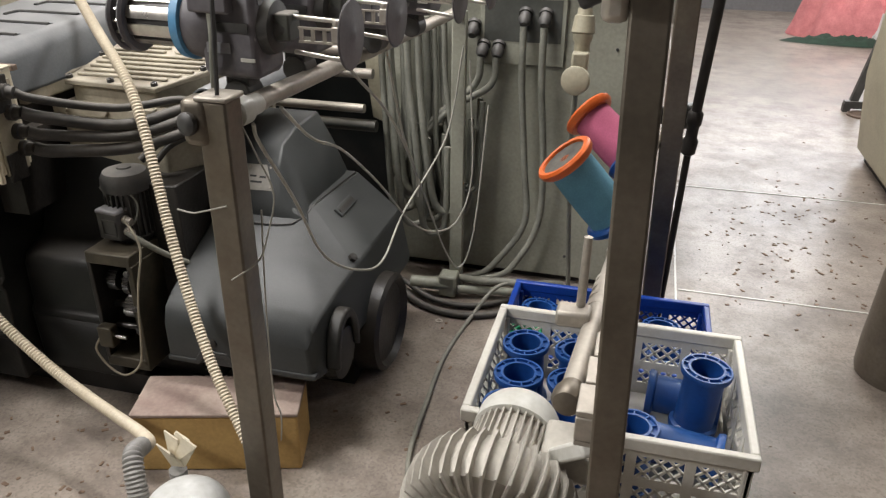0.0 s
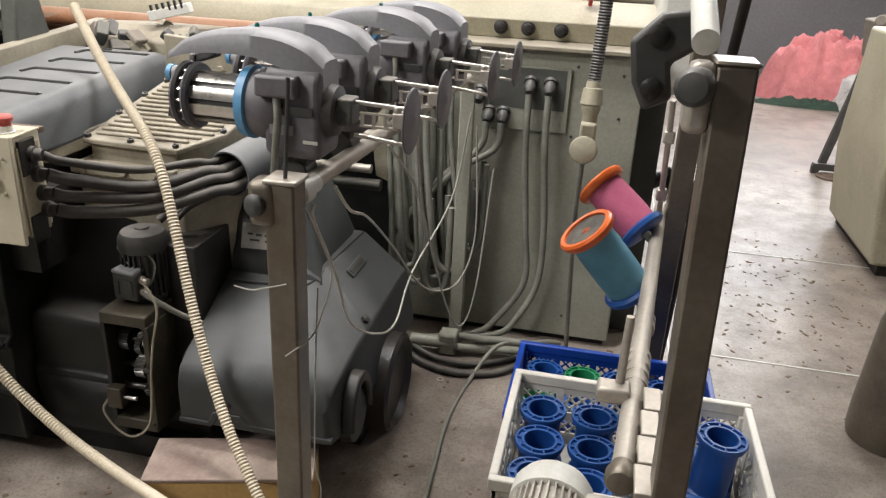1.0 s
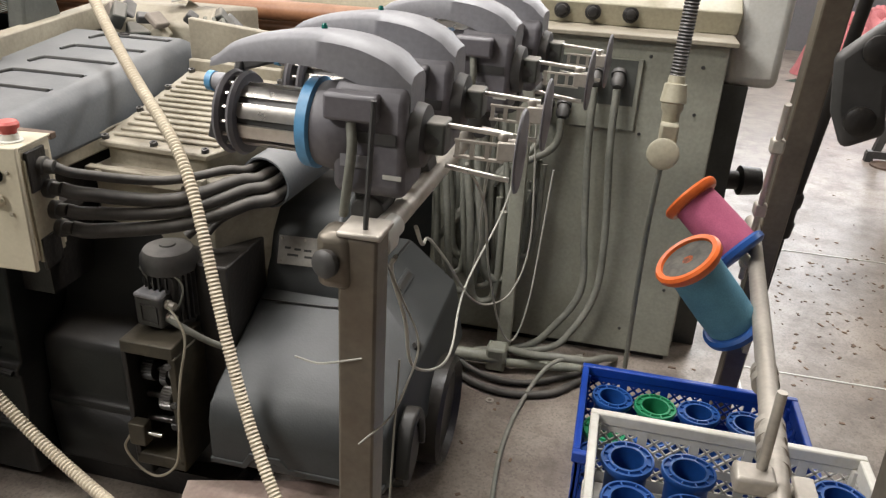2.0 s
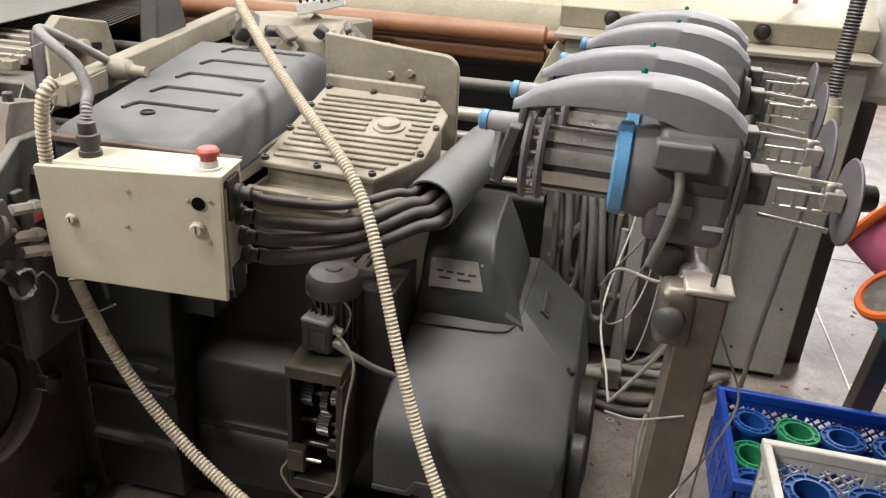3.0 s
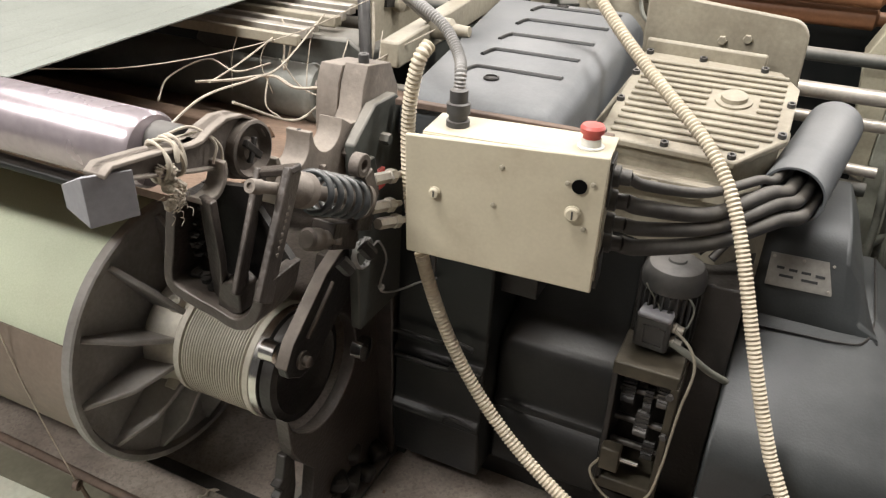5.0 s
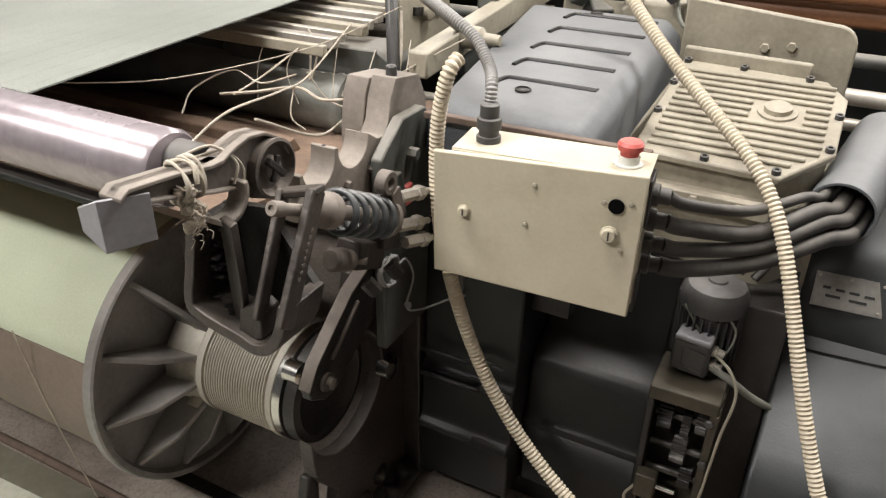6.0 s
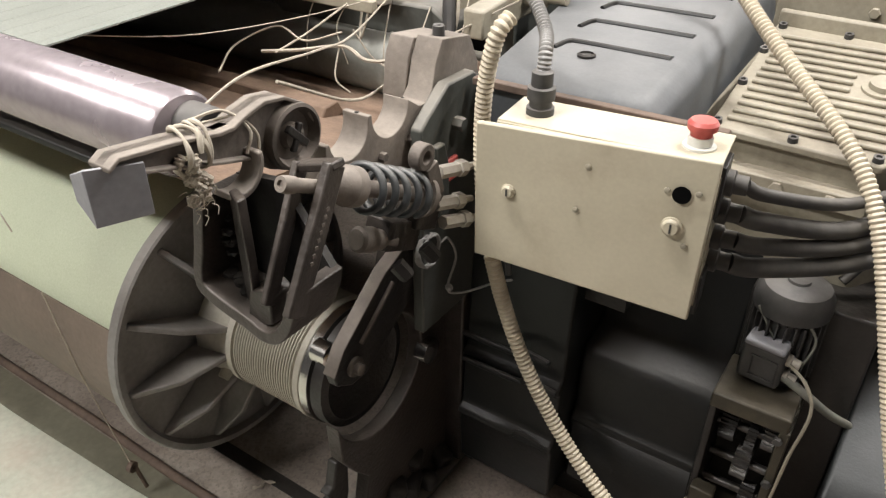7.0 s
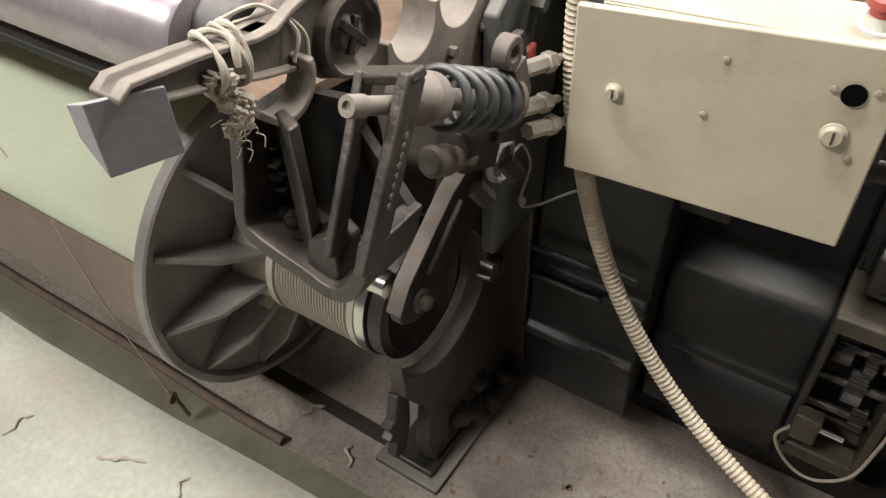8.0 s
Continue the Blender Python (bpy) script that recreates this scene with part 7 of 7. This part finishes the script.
hanging_bobbin((-0.055, 1.862, 0.718), (-0.178, 1.835, 0.868), YARN_BLUE, "sky blue yarn bobbin with orange flange on the creel pipe")
hanging_bobbin((-0.03, 2.115, 0.785), (-0.155, 2.19, 0.878), YARN_PINK, "rose pink yarn bobbin with orange flange on the creel pipe")


# ---- crates and empty bobbins ----
def crate(name, label, material, x0, x1, y0, y1, z0, z1, cell):
    t = thing(name, label, "crate", ((x0 + x1) / 2, (y0 + y1) / 2, z0))
    th = 0.012
    bm = B()
    span_box(bm, x0 + 0.02, x1 - 0.02, y0 + 0.02, y1 - 0.02, z0, z0 + 0.01)
    part("base", bm, material, t, bevel=0.003)
    bm = B()
    for (a, b, c, e) in ((x0 - 0.008, x1 + 0.008, y0 - 0.008, y0 + th), (x0 - 0.008, x1 + 0.008, y1 - th, y1 + 0.008), (x0 - 0.008, x0 + th, y0 + th, y1 - th), (x1 - th, x1 + 0.008, y0 + th, y1 - th)):
        span_box(bm, a, b, c, e, z1 - 0.032, z1)
    part("rim", bm, material, t, bevel=0.004)
    walls = (("y", y0 + 0.006, x0, x1), ("y", y1 - 0.006, x0, x1), ("x", x0 + 0.006, y0, y1), ("x", x1 - 0.006, y0, y1))
    zl, zh = z0 + 0.0, z1 - 0.03
    for axis, at, a, b in walls:
        bm = B()
        # frame bands and uprights
        def slab(u0, u1, v0, v1, w=0.006):
            if axis == "y":
                span_box(bm, u0, u1, at - w / 2, at + w / 2, v0, v1)
            else:
                span_box(bm, at - w / 2, at + w / 2, u0, u1, v0, v1)
        slab(a, b, zl, zl + 0.035)
        slab(a, b, (zl + zh) / 2 - 0.012, (zl + zh) / 2 + 0.012)
        slab(a, b, zh - 0.02, zh)
        k = 5 if b - a > 0.5 else 4
        for i in range(k + 1):
            u = a + (b - a) * i / k
            slab(max(a, u - 0.011), min(b, u + 0.011), zl, zh, 0.009)
        # diagonal lattice
        for half in ((zl + 0.035, (zl + zh) / 2 - 0.012), ((zl + zh) / 2 + 0.012, zh - 0.02)):
            for i in range(k):
                u0, u1 = a + (b - a) * i / k + 0.011, a + (b - a) * (i + 1) / k - 0.011
                h = half[1] - half[0]
                m = max(2, round((u1 - u0 + h) / cell))
                for j in range(1, m):
                    s = j * (u1 - u0 + h) / m
                    for flip in (0, 1):
                        p = (u0 + min(s, u1 - u0), half[0] + max(0, s - (u1 - u0)))
                        q = (u0 + max(0, s - h), half[0] + min(s, h))
                        if flip:
                            p, q = (u0 + u1 - p[0], p[1]), (u0 + u1 - q[0], q[1])
                        if axis == "y":
                            strut(bm, (p[0], at, p[1]), (q[0], at, q[1]), 0.0055, 0.005, up=(0, 1, 0))
                        else:
                            strut(bm, (at, p[0], p[1]), (at, q[0], q[1]), 0.0055, 0.005, up=(1, 0, 0))
        part("lattice_wall", bm, material, t)
    for x, y in ((x0, y0), (x1, y0), (x0, y1), (x1, y1)):
        bm = B()
        span_box(bm, min(x, x + (0.02 if x == x0 else -0.02)), max(x, x + (0.02 if x == x0 else -0.02)), min(y, y + (0.02 if y == y0 else -0.02)), max(y, y + (0.02 if y == y0 else -0.02)), zl, zh)
        part("corner", bm, material, t, bevel=0.004)
    return t


crate("crate", "ultramarine blue lattice crate of empty bobbins on the floor", BLUE_CRATE, -0.345, 0.255, 1.93, 2.345, 0.0, 0.255, 0.03)
crate("crate", "milky white lattice crate of blue bobbins on top of another", WHITE_CRATE, -0.315, 0.285, 1.43, 1.885, 0.215, 0.425, 0.03)
crate("crate", "milky white lattice crate underneath the upper one", WHITE_CRATE, -0.31, 0.28, 1.435, 1.88, 0.0, 0.208, 0.03)


def empty_bobbin(material, label):
    t = thing("empty_bobbin", label, "bobbin", (0, 0, 0), "empty bobbins in the crates")
    H = 0.175
    bm = B()
    lathe(bm, (0, 0, 0), (0, 0, 1), [(0, 0.034), (0, 0.056), (0.008, 0.058), (0.016, 0.056), (0.02, 0.047), (H - 0.02, 0.047), (H - 0.016, 0.058), (H - 0.006, 0.0605), (H, 0.0585), (H, 0.054), (H - 0.007, 0.053), (H - 0.007, 0.044), (H, 0.043), (H, 0.037), (0.02, 0.034)], 36, closed=True)
    part("body", bm, material, t, angle=35)
    for k in range(10):
        a = 2 * math.pi * k / 10
        bm = B()
        add_box(bm, (0.0485 * math.cos(a), 0.0485 * math.sin(a), H - 0.004), (0.012, 0.0035, 0.007), Matrix.Rotation(a, 3, "Z"))
        part("spoke", bm, material, t)
    return t


rng = random.Random(7)
blue = empty_bobbin(BLUE_BOBBIN, "empty royal blue plastic bobbin standing in a crate")
blue.matrix_basis = pose(-0.228, 1.625, 0.226)
for x, y in ((-0.226, 1.762), (-0.095, 1.75), (-0.1, 1.615), (-0.1, 1.49), (-0.235, 1.495), (0.045, 1.495)):
    copy_thing(blue, pose(x, y, 0.226, rng.uniform(-3, 3), rng.uniform(-3, 3), rng.uniform(0, 90)))
copy_thing(blue, pose(0.19, 1.715, 0.258, 2, 3, 20))
copy_thing(blue, pose(0.075, 1.6, 0.287, 90, 5, 80))
copy_thing(blue, pose(0.08, 1.79, 0.287, 90, 10, 84))
green = empty_bobbin(GREEN_BOBBIN, "empty green plastic bobbin standing in a blue crate")
green.matrix_basis = pose(-0.135, 2.238, 0.045)
copy_thing(green, pose(-0.278, 2.105, 0.04, 3, 0, 30))
for x, y in ((-0.268, 2.25), (-0.005, 2.24), (-0.285, 1.99), (0.12, 2.23), (-0.14, 2.1), (0.0, 2.1), (0.13, 2.09), (-0.15, 1.98), (-0.01, 1.98), (0.13, 1.97)):
    copy_thing(blue, pose(x, y, 0.04 + rng.uniform(-0.006, 0.008), rng.uniform(-4, 4), rng.uniform(-4, 4), rng.uniform(0, 90)))

# ---- blower and dome ----
def blower():
    t = thing("ring_blower", "grey finned ring blower with a white motor cap on a pedestal", "blower", (-0.2, 1.15, 0))
    ax = V((0.06, 1, 0.1)).normalized()
    c = V((-0.195, 1.05, 0.475))
    bm = B()
    lathe(bm, c, ax, [(0, 0.045), (0.0, 0.086), (0.006, 0.129), (0.03, 0.142), (0.07, 0.142), (0.1, 0.129), (0.11, 0.09), (0.115, 0.05)], 60)
    volute = part("volute", bm, BLOWER_GREY, t, "dusty cast volute")
    _, u, w = basis(ax)
    for k in range(40):
        a = 2 * math.pi * k / 40
        rd = u * math.cos(a) + w * math.sin(a)
        bm = B()
        tn = ax.cross(rd)
        q = [(0.0, 0.078), (-0.012, 0.112), (-0.006, 0.148), (0.03, 0.157), (0.07, 0.157), (0.1, 0.145), (0.118, 0.104), (0.1, 0.095), (0.02, 0.086)]
        vs = [[bm.verts.new(c + ax * x + rd * r + tn * o) for x, r in q] for o in (-0.0022, 0.0022)]
        for i in range(len(q)):
            j = (i + 1) % len(q)
            bm.faces.new((vs[0][i], vs[0][j], vs[1][j], vs[1][i]))
        bm.faces.new(vs[0][::-1])
        bm.faces.new(vs[1])
        part("volute_fin", bm, BLOWER_GREY, volute)
    m0 = c + ax * 0.11
    bm = B()
    lathe(bm, m0, ax, [(0, 0.07), (0.13, 0.068)], 36)
    motor = part("motor", bm, BLOWER_GREY, t)
    for k in range(34):
        a = 2 * math.pi * k / 34
        rd = u * math.cos(a) + w * math.sin(a)
        bm = B()
        tn = ax.cross(rd)
        vs = [[bm.verts.new(m0 + ax * x + rd * r + tn * o) for x, r in ((0.004, 0.066), (0.004, 0.079), (0.126, 0.077), (0.126, 0.066))] for o in (-0.0018, 0.0018)]
        for i in range(4):
            j = (i + 1) % 4
            bm.faces.new((vs[0][i], vs[0][j], vs[1][j], vs[1][i]))
        bm.faces.new(vs[0][::-1])
        bm.faces.new(vs[1])
        part("motor_fin", bm, BLOWER_GREY, motor)
    bm = B()
    lathe(bm, m0 + ax * 0.118, ax, [(0, 0.078), (0.002, 0.082), (0.045, 0.081), (0.062, 0.072), (0.066, 0.05), (0.064, 0.01)], 40)
    part("fan_cap", bm, WHITE_CAP, t, "white fan cap")
    bm = B()
    add_box(bm, c + V((0.12, 0.16, 0.07)), (0.09, 0.1, 0.06))
    part("terminal_box", bm, BLOWER_GREY, t, bevel=0.01)
    bm = B()
    strut(bm, c + V((0.09, 0.16, 0.05)), (-0.03, 1.1, 0.66), 0.05, 0.03)
    part("mount_arm", bm, WHITE_CAP, t, "off-white mounting arm", bevel=0.006)
    bm = B()
    lathe(bm, c + V((-0.11, -0.02, 0.03)), (-0.8, -0.3, -0.4), [(0, 0.02), (0.02, 0.02), (0.025, 0.012)], 12)
    part("side_boss", bm, BLOWER_GREY, t)
    bm = B()
    span_box(bm, -0.27, -0.15, 1.08, 1.26, 0.0, 0.36)
    part("pedestal", bm, POST_STEEL, t, bevel=0.006)
    return t


blower()


def dome_filter():
    t = thing("dome_canister", "pale grey domed canister with a wire clip", "canister", (-0.76, 1.05, 0))
    c = V((-0.765, 1.05, 0.0))
    bm = B()
    lathe(bm, c, (0, 0, 1), [(0, 0.07), (0.3, 0.078), (0.33, 0.082), (0.345, 0.083)], 44)
    part("body", bm, DOME_GREY, t)
    prof = [(0.345, 0.086), (0.352, 0.087)] + [(0.352 + 0.075 * math.sin(radians(a)), 0.086 * math.cos(radians(a)) ** 0.8) for a in range(8, 89, 8)]
    bm = B()
    lathe(bm, c, (0, 0, 1), prof, 44)
    part("dome", bm, DOME_GREY, t, angle=50)
    bm = B()
    p = c + V((0.088, -0.01, 0.36))
    sweep(bm, smooth_line([p + V((0.0, 0, -0.05)), p + V((0.012, 0, -0.02)), p + V((0.004, 0, 0.025)), p + V((0.016, 0, 0.04)), p + V((0.024, 0, 0.02)), p + V((0.02, 0.004, -0.03))], 8), 0.0035, 8)
    part("wire_clip", bm, DARK_GREY, t)
    return t


dome_filter()
bm = B()
corrugated(bm, smooth_line([(-0.937, 1.163, 0.398), (-0.915, 1.11, 0.42), (-0.885, 1.07, 0.37), (-0.865, 1.05, 0.29), (-0.845, 1.04, 0.22)], 16), 0.021, pitch=0.008)
solo("hose_sleeve", bm, HOSE_GREY, "wider grey corrugated sleeve on the conduit's end", "hose", angle=25)
t = thing("taped_stub", "grey pipe stub wrapped with torn cream tape", "pipe", (-0.86, 1.12, 0))
bm = B()
rod(bm, (-0.845, 1.14, 0.0), (-0.84, 1.14, 0.38), 0.018)
part("stub", bm, HOSE_GREY, t)
bm = B()
rng = random.Random(3)
for k in range(5):
    a = rng.uniform(0, 6.28)
    p = V((-0.84, 1.14, 0.385))
    o = V((math.cos(a) * 0.03, math.sin(a) * 0.02, 0.045 + 0.02 * rng.random()))
    vs = [bm.verts.new(p + v) for v in (V((-0.014, 0, 0)), V((0.014, 0.004, 0)), o + V((0.02, 0, 0)), o + V((-0.016, 0.01, 0.008)))]
    vs2 = [bm.verts.new(v.co + V((0.001, 0.003, 0.001))) for v in vs]
    bm.faces.new(vs)
    bm.faces.new(vs2[::-1])
    for i in range(4):
        bm.faces.new((vs[i], vs[(i + 1) % 4], vs2[(i + 1) % 4], vs2[i]))
part("torn_tape", bm, PAPER, t)

# low board box on the floor
t = thing("board_box", "low yellowed board box with a dusty stained top", "box", (-1.03, 1.6, 0))
R = Matrix.Rotation(radians(16), 3, "Z")
c = V((-1.032, 1.6, 0.0))
bm = B()
add_box(bm, c + V((0, 0, 0.09)), (0.435, 0.168, 0.18), R)
part("sides", bm, CARTON_SIDE, t, bevel=0.006)
bm = B()
add_box(bm, c + V((0, 0, 0.1855)), (0.442, 0.175, 0.011), R)
part("top_board", bm, CARTON_TOP, t, bevel=0.003)

# ---- right side and far end of the hall ----
t = thing("neighbour_machine", "cream machine end with a black lower panel", "machine", (1.5, 4.3, 0))
bm = B()
prism(bm, [(1.22, 0.06), (1.3, 0.06), (2.5, 0.06), (2.5, 1.14), (1.2, 1.14), (1.17, 0.5)], "y", 3.95, 4.8)
part("body", bm, CREAM_PANEL, t, bevel=0.02, segments=3)
bm = B()
prism(bm, [(1.36, 0.16), (1.31, 0.28), (1.3, 0.42), (1.38, 0.62), (1.8, 0.72), (1.8, 0.1), (1.37, 0.1)], "y", 3.94, 3.952)
part("black_panel", bm, OIL_BLACK, t, "black lower panel")
bm = B()
span_box(bm, 1.27, 2.48, 3.98, 4.78, 0.0, 0.06)
part("plinth", bm, OIL_BLACK, t)
bm = B()
add_box(bm, (1.235, 3.93, 0.86), (0.07, 0.05, 0.04))
part("latch", bm, OIL_BLACK, t, bevel=0.006)
bm = B()
sweep(bm, smooth_line([(1.26, 4.1, 1.14), (1.25, 4.1, 1.2), (1.22, 4.15, 1.25), (1.17, 4.3, 1.27)], 8), 0.028, 14)
part("pipe_elbow", bm, CREAM_PANEL, t, "cream pipe elbow")
bm = B()
add_box(bm, (1.27, 3.938, 0.36), (0.014, 0.01, 0.07))
part("hinge", bm, DARK_GREY, t, bevel=0.003)
t = thing("tall_can", "grey metal sliver can with a rounded top", "can", (0.87, 2.5, 0))
bm = B()
lathe(bm, (0.9, 2.5, 0), (0, 0, 1), [(0, 0.13), (0.02, 0.135), (0.1, 0.135), (0.42, 0.12), (0.5, 0.1), (0.55, 0.06), (0.56, 0.02)], 40)
part("shell", bm, POST_STEEL, t)
bm = B()
lathe(bm, (0.9, 2.5, 0.555), (0, 0, 1), [(0, 0.02), (0.03, 0.02), (0.035, 0.03), (0.06, 0.03)], 20)
part("knob", bm, DARK_GREY, t)
t = thing("machine_trestle", "dark steel trestle carrying a beige casting", "trestle", (1.55, 5.9, 0))
bm = B()
strut(bm, (1.42, 5.9, 0.06), (1.6, 5.95, 0.95), 0.05, 0.05, up=(0, 1, 0))
part("leg", bm, DARK_GREY, t)
bm = B()
strut(bm, (1.36, 5.88, 0.05), (2.0, 5.9, 0.05), 0.05, 0.05)
part("foot_bar", bm, DARK_GREY, t)
bm = B()
lathe(bm, (1.47, 5.78, 0.0), (0, 0, 1), [(0, 0.1), (0.012, 0.1), (0.015, 0.09), (0.003, 0.08), (0.003, 0.02)], 28)
part("foot_disc", bm, RUST_RAIL, t)
bm = B()
add_box(bm, (1.75, 5.95, 0.98), (0.42, 0.3, 0.26), Euler((0, radians(-8), 0)).to_matrix())
lathe(bm, (1.6, 5.8, 1.05), (-0.4, -0.6, 0.2), [(0, 0.06), (0.12, 0.06), (0.13, 0.04), (0.2, 0.04)], 20)
lathe(bm, (1.8, 5.85, 1.05), (0.1, -0.4, 1), [(0, 0.05), (0.2, 0.05), (0.21, 0.03), (0.4, 0.03)], 20)
part("casting", bm, CAST_LIGHT, t, bevel=0.03, segments=3)
bm = B()
strut(bm, (2.0, 5.9, 0.0), (1.95, 5.95, 0.9), 0.05, 0.05, up=(0, 1, 0))
part("rear_leg", bm, DARK_GREY, t)
bm = B()
strut(bm, (1.38, 5.88, 0.0), (1.38, 5.88, 0.06), 0.05, 0.05, up=(0, 1, 0))
part("foot_stub", bm, DARK_GREY, t)


def heap(name, label, category, material, c, s, seed, lump):
    """A crumpled pile: one sheet, raised in the middle and folded by ridged noise."""
    bm = B()
    nr, na = 26, 72
    rings = []
    for i in range(nr + 1):
        u = i / nr
        ring = []
        for j in range(na):
            a = 2 * math.pi * j / na
            edge = 1 + 0.22 * noise.noise((math.cos(a) * 1.5 + seed, math.sin(a) * 1.5, seed))
            x, y = c[0] + s[0] * u * edge * math.cos(a), c[1] + s[1] * u * edge * math.sin(a)
            p = V((x / lump, y / lump, seed * 3.1))
            fold = 1.5 * noise.noise(p) ** 2 + 0.8 * noise.noise(p * 1.7) ** 2 + 0.18 * abs(noise.noise(p * 3.5)) + 0.12
            h = s[2] * (1 - u ** 4) * (0.25 + 1.15 * (1 - fold)) + 0.05 * (1 - u) * noise.noise(p * 4)
            ring.append(bm.verts.new((x + 0.06 * noise.noise(p * 3) * (1 - u), y, max(0.004, h))))
        rings.append(ring)
    for r0, r1 in zip(rings, rings[1:]):
        for j in range(na):
            bm.faces.new((r0[j], r0[(j + 1) % na], r1[(j + 1) % na], r1[j]))
    bmesh.ops.remove_doubles(bm, verts=rings[0], dist=1.0)
    bm.faces.new([v for v in rings[-1]][::-1])
    return solo(name, bm, material, label, category, angle=80)


heap("crumpled_fleece", "heap of crumpled pink fleece on the floor by the wall", "cloth", PINK_CLOTH, (2.1, 8.95, 0), (0.74, 0.5, 0.58), 2, 0.24)
heap("plastic_sack", "crumpled pale plastic sack beside the pink heap", "sack", BAG_PLASTIC, (2.45, 8.55, 0), (0.45, 0.3, 0.34), 5, 0.12)
heap("green_cloth", "dark green cloth lying flat under the heap", "cloth", GREEN_CLOTH, (2.05, 8.5, 0), (0.7, 0.16, 0.07), 6, 0.1)

# lint flakes, chips and scraps on the floor
rng = random.Random(21)
bm = B()
for k in range(420):
    if k < 200:
        x, y = rng.gauss(0.75, 0.25), rng.gauss(3.5, 0.45)
    elif k < 320:
        x, y = rng.uniform(-0.9, 0.5), rng.uniform(1.3, 2.9)
    else:
        x, y = rng.uniform(-2.1, -1.2), rng.uniform(1.05, 1.6)
    s = rng.uniform(0.003, 0.011)
    add_box(bm, (x, y, 0.0015), (s * rng.uniform(1, 2.6), s, 0.002), Matrix.Rotation(rng.uniform(0, 3.1), 3, "Z"))
tagged(finish("floor_flakes", bm, WOOD_DUST), "small dark flakes and chips scattered on the terrazzo", "debris", kind="stuff")
for k, (x, y, w, a) in enumerate(((-2.62, 1.0, 0.05, 0.4), (-2.9, 0.93, 0.03, 1.5), (-2.45, 1.02, 0.03, 2.0), (-2.35, 1.33, 0.02, 0.9), (-2.2, 1.28, 0.025, 2.4))):
    bm = B()
    c0 = V((x, y, 0.004))
    d0 = V((math.cos(a), math.sin(a), 0)) * w
    sweep(bm, smooth_line([c0 - d0, c0 - d0 * 0.3 + V((0.008, 0.004, 0.003)), c0 + d0 * 0.4 + V((-0.006, 0.006, 0.004)), c0 + d0 + V((0.01, 0.012, 0))], 6), lambda i: 0.0035 + 0.0015 * math.sin(i * 1.3), 6)
    solo("yarn_scrap", bm, STRING, "short scrap of pale yarn dropped on the floor", "scrap", "floor scraps")
